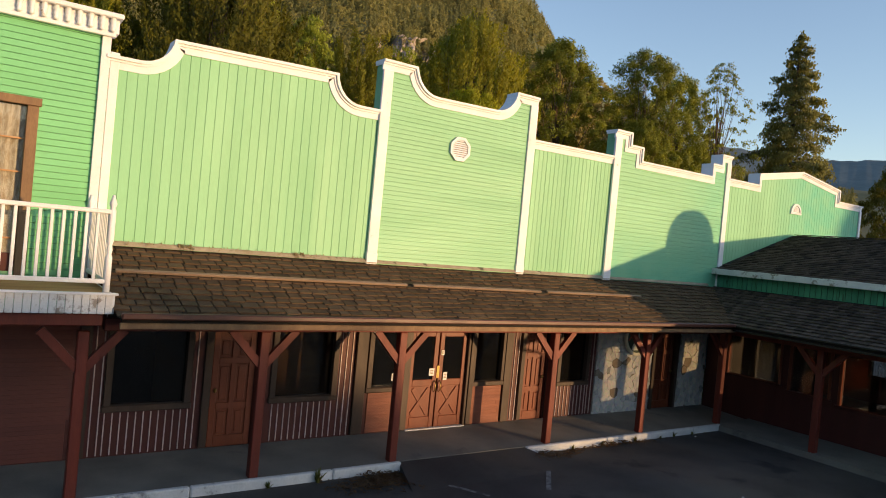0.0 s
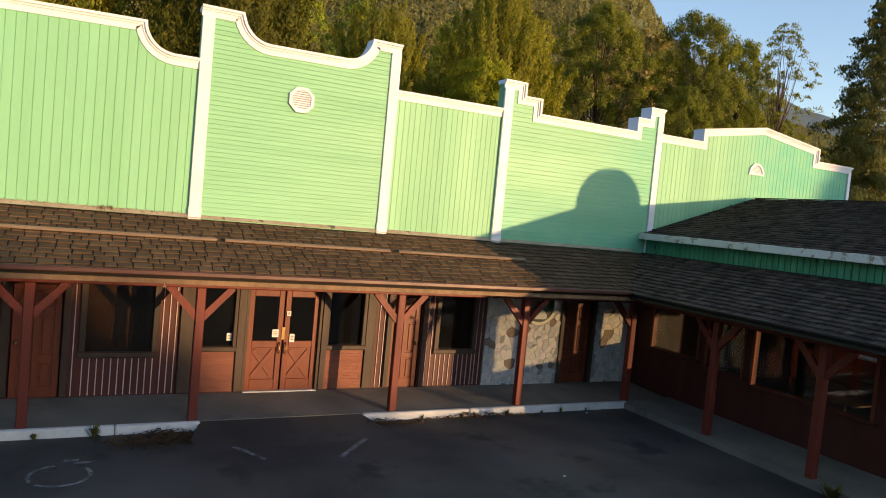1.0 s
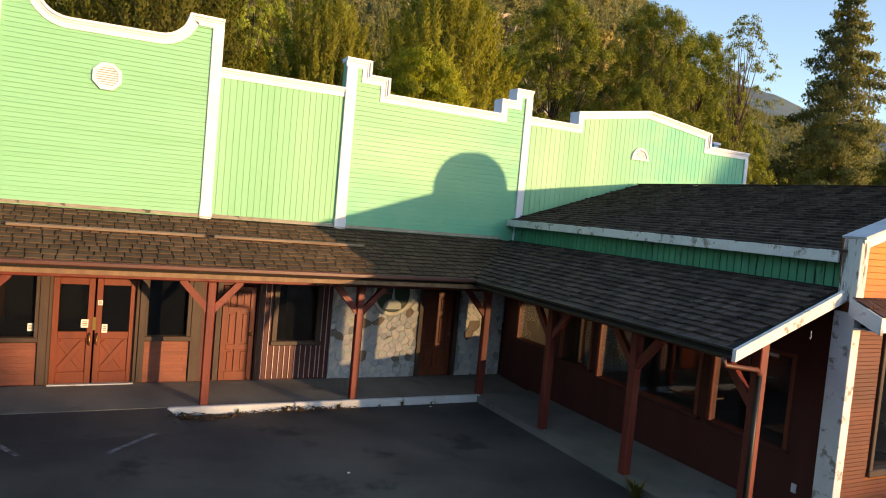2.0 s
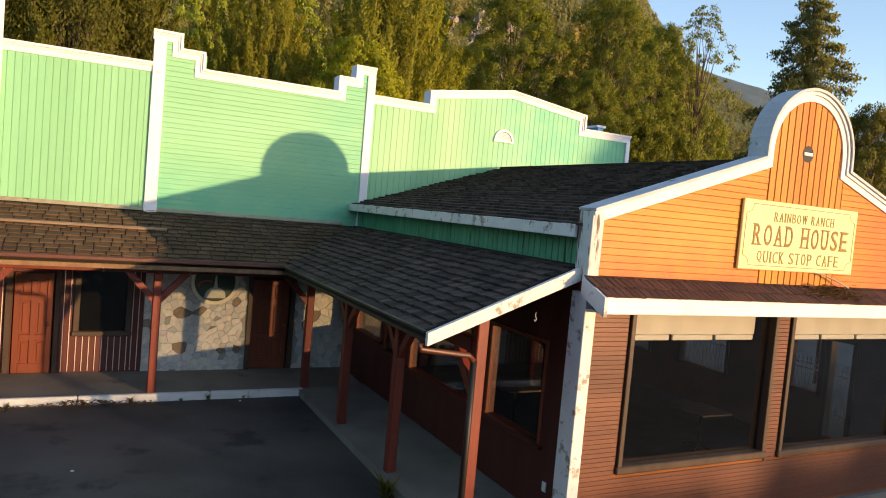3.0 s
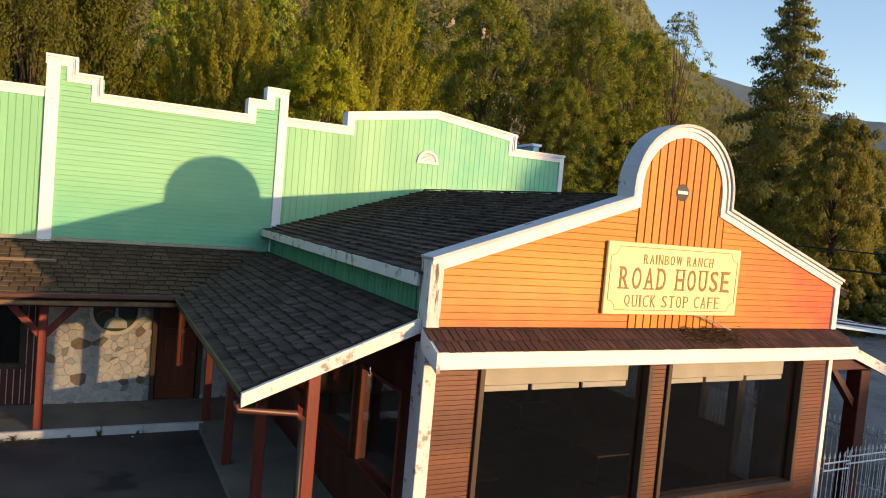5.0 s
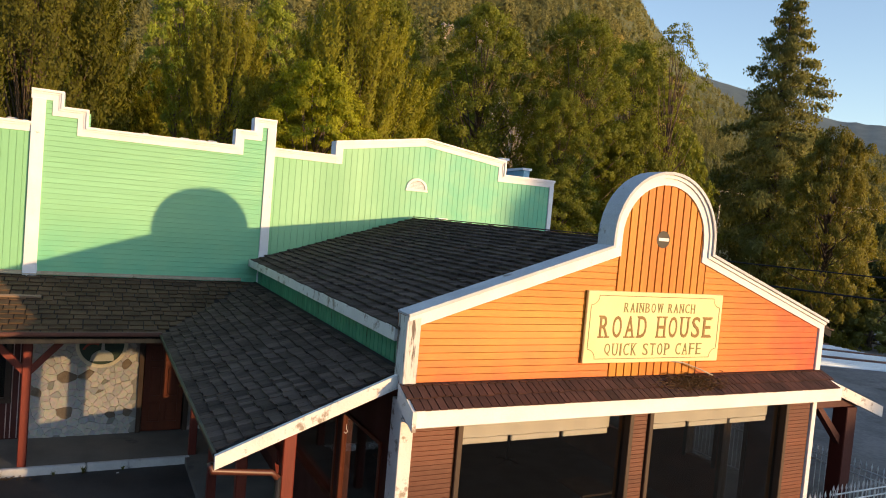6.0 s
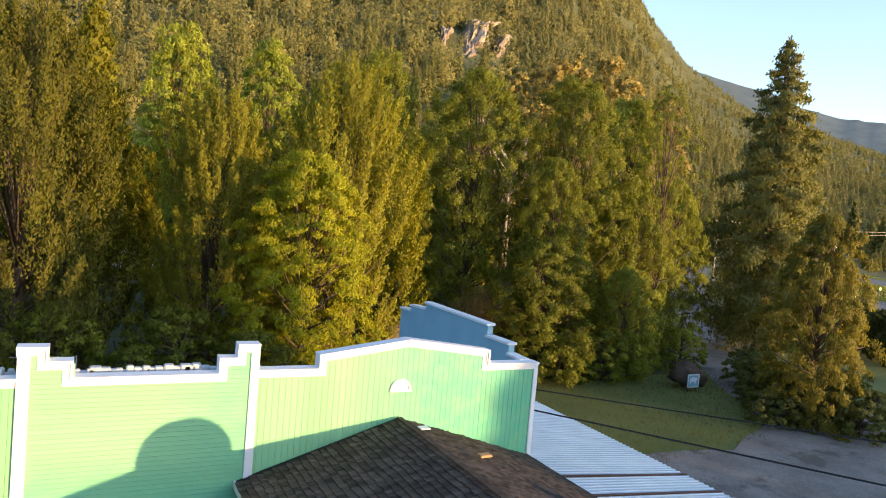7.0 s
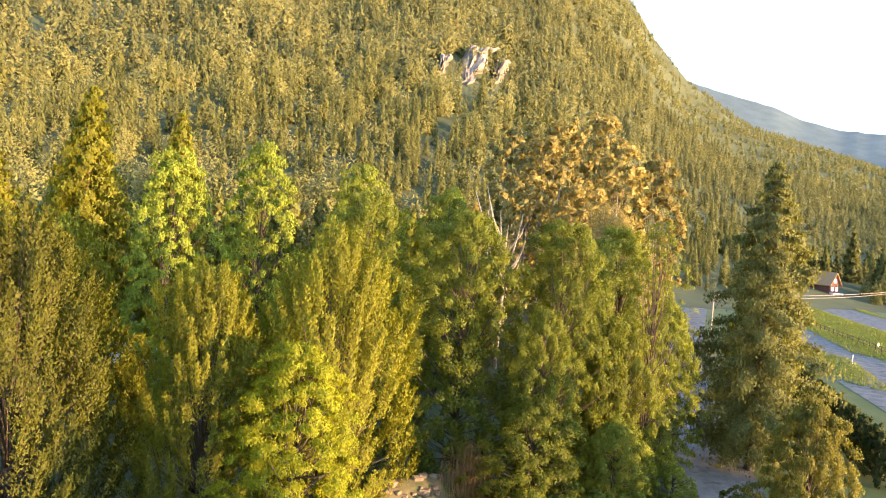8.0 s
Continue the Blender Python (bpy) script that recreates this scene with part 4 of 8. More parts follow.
# double doors with glass above and crossed boards below
dd = thing("door_4", (8.49, PY, 0.2), "red-brown double doors, glazed above, crossed panels below", "door", "structure")
for s, (a, b) in enumerate(((7.76, 8.47), (8.50, 9.21))):
    y = PY + 0.02
    leaf = Shape()
    leaf.rounded(a, a + 0.11, y, y + 0.05, 0.23, 2.3).rounded(b - 0.11, b, y, y + 0.05, 0.23, 2.3).rounded(a + 0.11, b - 0.11, y, y + 0.05, 0.23, 0.47).rounded(a + 0.11, b - 0.11, y, y + 0.05, 1.12, 1.26).rounded(a + 0.11, b - 0.11, y, y + 0.05, 2.17, 2.3)
    leaf.box(a + 0.11, b - 0.11, y + 0.03, y + 0.045, 0.47, 1.12)
    lf = part("door_leaf", leaf, doorred, dd)
    part("window_pane", Shape().box(a + 0.11, b - 0.11, y + 0.02, y + 0.026, 1.26, 2.17), glass_dark, lf)
    dx, dz = (b - a) - 0.24, 0.63
    ang = math.atan2(dz, dx)
    for sgn in (-1, 1):
        m = Matrix.Translation(((a + b) / 2, y + 0.02 - 0.004 * sgn, 0.795)) @ Matrix.Rotation(-sgn * ang, 4, "Y")
        part("cross_board", Shape().rounded(-0.5 * math.hypot(dx, dz) + 0.05, 0.5 * math.hypot(dx, dz) - 0.05, -0.012, 0.012, -0.05, 0.05, 0.008, m), doorred, lf)
    hx = b - 0.05 if s == 0 else a + 0.05
    part("door_handle", Shape().tube([(hx, y - 0.01, 1.0), (hx, y - 0.06, 1.03), (hx, y - 0.06, 1.2), (hx, y - 0.01, 1.23)], 0.014, 6), brass, lf, "aged brass pull handle", True)
piece("lock_plate", (0.07, 0.012, 0.26), (8.485, PY + 0.012, 1.42), brass, dd, label="aged brass lock plate")
part("door_jamb", Shape().rounded(7.70, 7.76, PY - 0.05, PY + 0.1, 0.22, 2.36).rounded(9.21, 9.27, PY - 0.05, PY + 0.1, 0.22, 2.36).rounded(7.76, 9.21, PY - 0.05, PY + 0.1, 2.31, 2.37), darkwood, dd)
piece("threshold", (1.5, 0.10, 0.03), (8.49, PY - 0.04, 0.235), kerbpaint, dd, label="worn pale threshold")
for x, z, w, hgt in ((8.32, 1.34, 0.13, 0.16), (8.67, 1.24, 0.10, 0.17), (8.57, 1.78, 0.085, 0.10), (7.42, 1.26, 0.10, 0.15)):
    nt = thing("notice", (x, PY, z), "small white paper notice stuck to the glass", "notice", group="notices on the doors")
    yq = PY + 0.012 if x > 7.6 else PY + 0.05
    piece("sheet", (w, 0.004, hgt), (x, yq - 0.012, z + hgt / 2), paper, nt, h=0.001)
    for r in range(3):
        piece("text_bar", (w * 0.6, 0.003, hgt * 0.09), (x, yq - 0.0155, z + hgt * (0.3 + 0.2 * r)), signink, nt, h=0.0005)

# stone-clad stretch
rng = random.Random(5)
cells = []
step_x, step_z = 0.155, 0.090
for i in range(int(4.6 / step_x) + 2):
    for j in range(int(2.55 / step_z) + 2):
        if rng.random() < 0.80:
            cells.append((13.24 + (i + 0.5 * (j % 2) + rng.uniform(-0.48, 0.48)) * step_x, 0.2 + (j + rng.uniform(-0.48, 0.48)) * step_z))
BOUND = [(13.24, 0.22), (17.72, 0.22), (17.72, 2.80), (13.24, 2.80)]
BROWN = [(14.0, 1.50), (14.0, 0.74), (15.14, 1.78), (14.40, 1.55), (16.9, 1.5), (14.86, 0.66), (15.2, 0.70), (13.45, 1.18), (16.75, 1.2)]
WIDE = {(14.0, 1.50): (0.30, 0.19), (14.0, 0.74): (0.26, 0.16), (16.9, 1.5): (0.24, 0.16)}
cells = [c for c in cells if all(abs(c[0] - b[0]) > WIDE.get(b, (0.14, 0.085))[0] or abs(c[1] - b[1]) > WIDE.get(b, (0.14, 0.085))[1] for b in BROWN)] + BROWN
brown_stone = surf("brown_fieldstone", (0.16, 0.12, 0.085), (0.23, 0.19, 0.14), 0.8, 8, 40, 0.4)


def clip(poly, px, pz, nx, nz):
    out = []
    for (ax, az), (bx, bz) in zip(poly, poly[1:] + poly[:1]):
        da, db = (ax - px) * nx + (az - pz) * nz, (bx - px) * nx + (bz - pz) * nz
        if da <= 0:
            out.append((ax, az))
        if da * db < 0:
            t = da / (da - db)
            out.append((ax + t * (bx - ax), az + t * (bz - az)))
    return out


part("mortar", Shape().box(13.24, 15.385, PY - 0.03, PY - 0.002, 0.2, 3.36).box(16.445, 17.74, PY - 0.03, PY - 0.002, 0.2, 3.36).box(15.385, 16.445, PY - 0.03, PY - 0.002, 2.40, 3.36), mortar, pw, "grey mortar between the stones")
for i, (cx, cz) in enumerate(cells):
    if not (13.15 < cx < 17.85 and 0.1 < cz < 3.45) or (15.32 < cx < 16.5 and cz < 2.42):
        continue
    poly = list(BOUND)
    for dx, dz in cells:
        if (dx, dz) != (cx, cz) and abs(dx - cx) < 0.8 and abs(dz - cz) < 0.7 and poly:
            poly = clip(poly, (cx + dx) / 2, (cz + dz) / 2, dx - cx, dz - cz)
    if 15.0 < cx < 15.5 and cz < 2.5:
        poly = clip(poly, 15.38, 0, 1, 0)
    if 16.3 < cx < 16.8 and cz < 2.5:
        poly = clip(poly, 16.45, 0, -1, 0)
    if len(poly) < 3:
        continue
    mx, mz = sum(p[0] for p in poly) / len(poly), sum(p[1] for p in poly) / len(poly)
    rough_edge = []
    for (ax, az), (bx, bz) in zip(poly, poly[1:] + poly[:1]):
        k = rng.uniform(-0.10, 0.04)
        rough_edge += [(ax, az), ((ax + bx) / 2 + k * ((ax + bx) / 2 - mx), (az + bz) / 2 + k * ((az + bz) / 2 - mz))]
    poly = rough_edge
    dep = rng.uniform(0.012, 0.034)
    lo = [(mx + (x - mx) * 0.995, mz + (z - mz) * 0.99) for x, z in poly]
    hi = [(mx + (x - mx) * 0.955, mz + (z - mz) * 0.94) for x, z in poly]
    n = len(poly)
    sh = Shape().add([(x, PY - 0.03, z) for x, z in lo] + [(x, PY - 0.03 - dep * 0.7, z) for x, z in lo] + [(x, PY - 0.03 - dep, z) for x, z in hi], [tuple(range(2 * n, 3 * n))] + [(i0, (i0 + 1) % n, n + (i0 + 1) % n, n + i0) for i0 in range(n)] + [(n + i0, n + (i0 + 1) % n, 2 * n + (i0 + 1) % n, 2 * n + i0) for i0 in range(n)])
    part("stone", sh, brown_stone if (cx, cz) in BROWN else stone_m, pw)

# round painted sign on the stone
rs = thing("round_sign", (14.63, PY - 0.14, 1.95), "round painted sign with pale rim and dark green landscape", "sign")
CX, CZ, SY = 14.63, 2.20, PY - 0.13
part("rim", Shape().add([(CX + r * math.cos(t), y, CZ + r * math.sin(t)) for r, y in ((0.50, SY + 0.04), (0.50, SY - 0.03), (0.43, SY - 0.03), (0.43, SY + 0.0)) for t in (2 * math.pi * j / 40 for j in range(40))], [(i * 40 + j, i * 40 + (j + 1) % 40, (i + 1) * 40 + (j + 1) % 40, (i + 1) * 40 + j) for i in range(3) for j in range(40)]), surf("pale_sign_rim", (0.72, 0.68, 0.52), None, 0.6), rs)
field_ = part("field", Shape().prism(arc(CX, CZ, 0.44, 0, 351, 39), SY, SY + 0.03), surf("dark_green_sign_field", (0.03, 0.06, 0.035), None, 0.5), rs)
part("hill", Shape().prism([(CX - 0.22, CZ - 0.36)] + arc(CX + 0.02, CZ - 0.36, 0.24, 150, 30, 8) + [(CX + 0.24, CZ - 0.36)], SY - 0.012, SY - 0.002), surf("pale_sign_paint", (0.5, 0.52, 0.45), None, 0.5),field_)
part("spire", Shape().prism([(CX - 0.02, CZ - 0.15), (CX + 0.06, CZ - 0.15), (CX + 0.03, CZ + 0.18), (CX + 0.01, CZ + 0.18)], SY - 0.012, SY - 0.002), surf("pale_spire_paint", (0.55, 0.56, 0.5), None, 0.5),field_)
part("red_band", Shape().prism(arc(CX - 0.16, CZ - 0.18, 0.22, 160, 60, 8) + arc(CX - 0.16, CZ - 0.18, 0.18, 60, 160, 8), SY - 0.010, SY - 0.002), surf("red_sign_paint", (0.4, 0.06, 0.03), None, 0.5),field_)

# ---- porch roofs ----
SA = 0.405
EAVE_Y, EAVE_X, EAVE_Z = 10.0, 15.62, 2.83


def za(y):
    return EAVE_Z + SA * (y - EAVE_Y)


def zb(x):
    return EAVE_Z + SA * (x - EAVE_X)


TOPB = EAVE_X + 2.11
deck = Shape()
deck.add([(1.80, EAVE_Y, za(EAVE_Y) - 0.04), (EAVE_X, EAVE_Y, za(EAVE_Y) - 0.04), (TOPB, 12.09, za(12.09) - 0.04), (1.80, 12.09, za(12.09) - 0.04), (1.80, EAVE_Y, za(EAVE_Y) - 0.12), (EAVE_X, EAVE_Y, za(EAVE_Y) - 0.12), (TOPB, 12.09, za(12.09) - 0.12), (1.80, 12.09, za(12.09) - 0.12)], [(0, 1, 2, 3), (7, 6, 5, 4), (0, 4, 5, 1), (1, 5, 6, 2), (2, 6, 7, 3), (3, 7, 4, 0)])
roof_a = solid("porch_roof", deck, roofdeck, "long shingled porch roof along the row of fronts", "roof")
deck = Shape()
deck.add([(EAVE_X, 3.25, zb(EAVE_X) - 0.04), (EAVE_X, EAVE_Y, zb(EAVE_X) - 0.04), (TOPB, 12.09, zb(TOPB) - 0.04), (TOPB, 3.25, zb(TOPB) - 0.04), (EAVE_X, 3.25, zb(EAVE_X) - 0.12), (EAVE_X, EAVE_Y, zb(EAVE_X) - 0.12), (TOPB, 12.09, zb(TOPB) - 0.12), (TOPB, 3.25, zb(TOPB) - 0.12)], [(3, 2, 1, 0), (4, 5, 6, 7), (0, 1, 5, 4), (1, 2, 6, 5), (2, 3, 7, 6), (3, 0, 4, 7)])
roof_b = solid("porch_roof_side", deck, roofdeck, "dark shingled porch roof beside the cafe", "roof")


def shingles(corner, u, v, length, rise, course, wide, inside, rng, thick=0.022, ragged=0.02, gap=0.006):
    """Boxes for a field of shingles: corner of the eave, unit vectors along the eave and up the slope."""
    u, v = Vector(u), Vector(v)
    nrm = u.cross(v).normalized()
    if nrm.z < 0:
        nrm = -nrm
    out = []
    row = 0
    p = 0.0
    while p < rise:
        q = -rng.uniform(0, wide[0])
        while q < length:
            w = rng.uniform(*wide)
            mid_u, mid_v = q + w / 2, p + course / 2
            if inside(mid_u, mid_v):
                drop = rng.uniform(-ragged, ragged) * (0.25 if row == 0 else 1.0)
                lift = rng.uniform(0, 0.006)
                a, b = q + gap, q + w - gap
                lo, hi = p + drop - 0.01, min(p + course + 0.05, rise)
                base = [corner + u * a + v * lo + nrm * (0.004 + lift), corner + u * b + v * lo + nrm * (0.004 + lift), corner + u * b + v * hi - nrm * 0.012, corner + u * a + v * hi - nrm * 0.012]
                top = [base[0] + nrm * thick, base[1] + nrm * thick, base[2] + nrm * 0.008, base[3] + nrm * 0.008]
                out.append([tuple(c) for c in base + top])
            q += w
        p += course
        row += 1
    return out


def norm3(x, y, z):
    return Vector((x, y, z)).normalized()


va = norm3(0, 1, SA)
rise_a = 2.09 * math.sqrt(1 + SA * SA)
rng = random.Random(11)
field = shingles(Vector((1.80, EAVE_Y - 0.03, za(EAVE_Y - 0.03) - 0.035)), (1, 0, 0), va, 16.2, rise_a, 0.175, (0.16, 0.30), lambda q, p: 1.80 + q < EAVE_X - 0.02 + 0.925 * p, rng, 0.026, 0.03, 0.011)
SHINGLES_A = field
vb = norm3(1, 0, SA)
rng = random.Random(12)
fieldb = shingles(Vector((EAVE_X - 0.03, 3.27, zb(EAVE_X - 0.03) - 0.035)), (0, 1, 0), vb, 9.0, rise_a, 0.165, (0.09, 0.24), lambda q, p: q > 0.1 and 3.27 + q < EAVE_Y - 0.0 + 0.925 * p, rng, 0.032, 0.022, 0.005)


def joined(name, boxes, material, parent, label):
    s = Shape()
    for c in boxes:
        s.hexa(c)
    ob = part(name, s, material, parent, label)
    ob["kind"] = "stuff"
    return ob


joined("shingle_field", fieldb, shake_j, roof_b, "dark grey roof shakes")

# long battens nailed along the roof, eave boards, gutters and beams
ba = thing("roof_batten", (6.8, 11.1, 3.2), "weathered bare wooden battens along the shingles", "batten")
for a, b in ((1.86, 6.88), (7.02, 10.26), (10.44, 13.5)):
    m = Matrix.Translation(((a + b) / 2, 11.13, za(11.13) + 0.03)) @ Matrix.Rotation(math.atan(SA), 4, "X")
    part("batten", Shape().rounded(-(b - a) / 2, (b - a) / 2, -0.035, 0.035, -0.02, 0.02, 0.006, m), batten_wood, ba)
gut = thing("gutter", (8.7, EAVE_Y - 0.08, 2.7), "brown metal gutter along the porch eave", "gutter")
part("channel", Shape().rounded(1.78, EAVE_X - 0.02, EAVE_Y - 0.13, EAVE_Y - 0.03, 2.77, 2.855, 0.03), gutter_m, gut)
part("eave_board", Shape().rounded(1.78, EAVE_X + 0.1, EAVE_Y - 0.028, EAVE_Y + 0.015, 2.63, 2.715, 0.006), tanframe, gut, "bare brown eave board")
gut2 = thing("gutter", (EAVE_X - 0.08, 6.6, 2.7), "dark metal gutter along the side porch eave", "gutter")
part("channel", Shape().rounded(EAVE_X - 0.075, EAVE_X - 0.035, 3.27, EAVE_Y - 0.02, 2.78, 2.82, 0.012), gutter_dark, gut2)
part("eave_board", Shape().rounded(EAVE_X - 0.028, EAVE_X + 0.015, 3.27, EAVE_Y + 0.1, 2.67, 2.715, 0.006), gutter_dark, gut2)
part("pipe_elbow", Shape().tube([(EAVE_X - 0.08, 3.36, 2.68), (EAVE_X - 0.06, 3.36, 2.58), (16.22, 3.40, 2.50), (16.30, 3.41, 2.42)], 0.036, 8), gutter_m, gut2, "rusty brown pipe elbow", True)
part("downpipe", Shape().tube([(16.30, 3.41, 2.44), (16.30, 3.41, 0.2)], 0.038, 8), gutter_dark, gut2, "dark brown downpipe", True)
solid("porch_beam", Shape().rounded(1.7, 16.5, 10.62, 10.78, 2.50, 2.68, 0.012), postred, "red stained timber beam over the porch posts", "beam", kind="thing")
solid("porch_beam", Shape().rounded(16.32, 16.48, 3.60, 10.60, 2.50, 2.68, 0.012), postred, "red stained timber beam over the side porch posts", "beam", kind="thing")
solid("porch_ceiling", Shape().add([(1.8, EAVE_Y + 0.05, za(EAVE_Y + 0.05) - 0.125), (EAVE_X, EAVE_Y + 0.05, za(EAVE_Y + 0.05) - 0.125), (TOPB, 12.08, za(12.08) - 0.125), (1.8, 12.08, za(12.08) - 0.125)], [(0, 3, 2, 1)]), maroon, "maroon boarded porch ceiling", "ceiling")


def porch_post(x, y, along, label, arms=(1, -1), z0=FLOOR - 0.03, top=2.5):
    t = thing("porch_post", (x, y, z0), label, "post", group="porch posts")
    part("shaft", Shape().rounded(x - 0.075, x + 0.075, y - 0.075, y + 0.075, z0, top, 0.012), postred, t)
    for s in arms:
        p0, p1 = Vector((x, y, 1.92)), Vector((x + 0.52 * s * along[0], y + 0.52 * s * along[1], 2.5))
        d = (p1 - p0).normalized()
        side = Vector((along[1], along[0], 0)) * 0.045
        up = Vector((d.z * along[0] * -s, d.z * along[1] * -s, math.hypot(d.x, d.y))).normalized() * 0.06
        q0, q1 = p0 + d * 0.06, p1 + d * 0.02
        part("brace", Shape().hexa([tuple(q0 - side - up), tuple(q1 - side - up), tuple(q1 + side - up), tuple(q0 + side - up), tuple(q0 - side + up), tuple(q1 - side + up), tuple(q1 + side + up), tuple(q0 + side + up)]), postred, t)
    return t


for x in (1.45, 4.05, 6.62, 10.40, 13.36):
    porch_post(x, 10.70, (1, 0), "square red-stained timber porch post with two knee braces", z0=0.15)
porch_post(16.40, 10.70, (1, 0), "square red-stained corner porch post with knee brace", (-1,), z0=0.15)
porch_post(16.40, 8.19, (0, 1), "square red-stained timber porch post with two knee braces", z0=0.15)
porch_post(16.40, 5.83, (0, 1), "square red-stained timber porch post with two knee braces", z0=0.15)
porch_post(16.42, 3.52, (0, 1), "square red-stained end porch post beside the downpipe", (1,), z0=0.15, top=2.98)
porch_post(-1.2, 10.70, (1, 0), "square red-stained timber post under the balcony", z0=0.15)

# ---- the cafe ----
RX0, RX1, RY = 17.60, 25.05, 3.10
CAP = [(RX0 - 0.04, 4.37), (20.44, 5.33), (20.44, 5.46)] + arc(21.38, 5.46, 0.94, 180, 0, 20)[1:-1] + [(22.32, 5.46), (22.32, 5.31), (RX1 + 0.02, 4.37)]
cafe = thing("cafe_facade", (21.4, RY, 0.0), "orange-red clapboard cafe front with arched white-capped gable", "facade")
WIN = [(18.42, 21.10, 1.08, 3.08), (21.50, 24.35, 1.06, 3.08)]
part("lower_wall", pierced(Shape(), RX0 + 0.06, RX1 - 0.06, 0.0, 3.42, RY + 0.004, RY + 0.2, WIN), red_gap, cafe)
part("gable_wall", Shape().prism([(RX0 + 0.02, 3.42)] + inset(CAP, 0.03) + [(RX1 - 0.02, 3.42)], RY + 0.004, RY + 0.24), red_gap, cafe)
tilt = Matrix.Rotation(radians(-3), 4, "X")
z = 3.46
LB, RB = 20.62, 22.24
while z < 5.2:
    runs = []
    for lo, hi in ((RX0 + 0.14, LB - 0.01), (RB + 0.01, RX1 - 0.14)):
        s = [lo + (hi - lo) * i / 60 for i in range(61)]
        ok = [x for x in s if height_at(CAP, x) - 0.08 > z + 0.09]
        if ok and max(ok) - min(ok) > 0.08:
            runs.append((min(ok), max(ok)))
    for a, b in runs:
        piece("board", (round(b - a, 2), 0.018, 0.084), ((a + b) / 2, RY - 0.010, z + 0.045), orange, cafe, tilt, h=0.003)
    z += 0.088
n = 12
for i in range(n):
    a = LB + (RB - LB) * i / n
    b = LB + (RB - LB) * (i + 1) / n
    top = min(height_at(CAP, a + 0.02), height_at(CAP, b - 0.02)) - 0.10
    piece("upright_board", (round(b - a - 0.018, 3), 0.022, round(top - 3.44, 2)), ((a + b) / 2, RY - 0.012, 3.44 + round(top - 3.44, 2) / 2), orange_v, cafe, h=0.004)
flatter = Matrix.Rotation(radians(-1.5), 4, "X")
z = 0.20
while z < 3.15:
    runs = [(RX0 + 0.16, WIN[0][0] - 0.08), (WIN[0][1] + 0.08, WIN[1][0] - 0.08), (WIN[1][1] + 0.08, RX1 - 0.10)] if 0.93 < z + 0.04 else [(RX0 + 0.16, RX1 - 0.10)]
    for a, b in runs:
        piece("board", (round(b - a, 2), 0.016, 0.0575), ((a + b) / 2, RY - 0.008, z + 0.031), rust, cafe, flatter, h=0.003)
    z += 0.060
trim = Shape()
part("cap_board", Shape().ribbon(CAP, 0.0, 0.04, RY - 0.10, RY + 0.24), cap_grey, cafe, "weathered grey-white top board of the cap")
trim.ribbon(CAP, 0.043, 0.09, RY - 0.07, RY + 0.22)
trim.ribbon(CAP, 0.09, 0.185, RY - 0.045, RY + 0.002)
part("cap_moulding", trim, white, cafe, "weathered white cap moulding")
piece("corner_board", (0.15, 0.24, 0.85), (RX0 + 0.07, RY + 0.07, 3.90), streaked, cafe, label="peeling white corner post")
piece("corner_board", (0.03, 0.26, 0.86), (RX0 - 0.016, RY + 0.08, 3.91), streaked, cafe, label="peeling white corner post")
piece("corner_board", (0.12, 0.06, 0.80), (RX1 - 0.07, RY - 0.02, 3.88), white, cafe, label="white corner board")
piece("corner_board", (0.17, 0.30, 3.25), (RX0 + 0.075, RY + 0.10, 1.70), peeling, cafe, label="peeling white corner post")
piece("corner_board", (0.10, 0.07, 3.2), (RX1 - 0.04, RY - 0.02, 1.65), white, cafe, label="white corner board")
part("spy_hole", Shape().prism(arc(21.37, 5.46, 0.12, 0, 342, 19), RY - 0.026, RY - 0.02), steel_dark, cafe, "round dark opening in the gable")
piece("spy_bar", (0.19, 0.01, 0.045), (21.37, RY - 0.032, 5.46), white, cafe)
piece("plinth", (RX1 - RX0, 0.12, 0.16), ((RX0 + RX1) / 2, RY - 0.04, 0.09), concrete, cafe, label="concrete plinth")
for i, h in enumerate(WIN):
    window("window_%d" % (20 + i), h, "large cafe window in a brown frame with a cream roller shade", RY, darkwood, glass, 0.055)
    a, b, c, d = h
    sh = thing("window_shade", ((a + b) / 2, RY + 0.2, 2.7), "cream cloth window shade, mostly rolled up", "shade", group="shades in the cafe windows")
    fold = Shape()
    m = 40
    right = b - 0.22
    for q in range(m):
        x0, x1 = a + 0.03 + (right - a - 0.03) * q / m, a + 0.03 + (right - a - 0.03) * (q + 1) / m
        y0, y1 = RY + 0.15 + 0.012 * math.sin(q * 0.7), RY + 0.15 + 0.012 * math.sin((q + 1) * 0.7)
        fold.hexa([(x0, y0, 2.78), (x1, y1, 2.78), (x1, y1 + 0.006, 2.78), (x0, y0 + 0.006, 2.78), (x0, y0, 3.08), (x1, y1, 3.08), (x1, y1 + 0.006, 3.08), (x0, y0 + 0.006, 3.08)])
    part("cloth", fold, cloth, sh)
    for q in range(3):
        x0, x1 = a + 0.03 + (right - a) * q / 3, a + 0.03 + (right - a) * (q + 1) / 3 - 0.06
        part("hem", Shape().rounded(x0, x1, RY + 0.14, RY + 0.18, 2.70, 2.775, 0.02), cloth, sh)

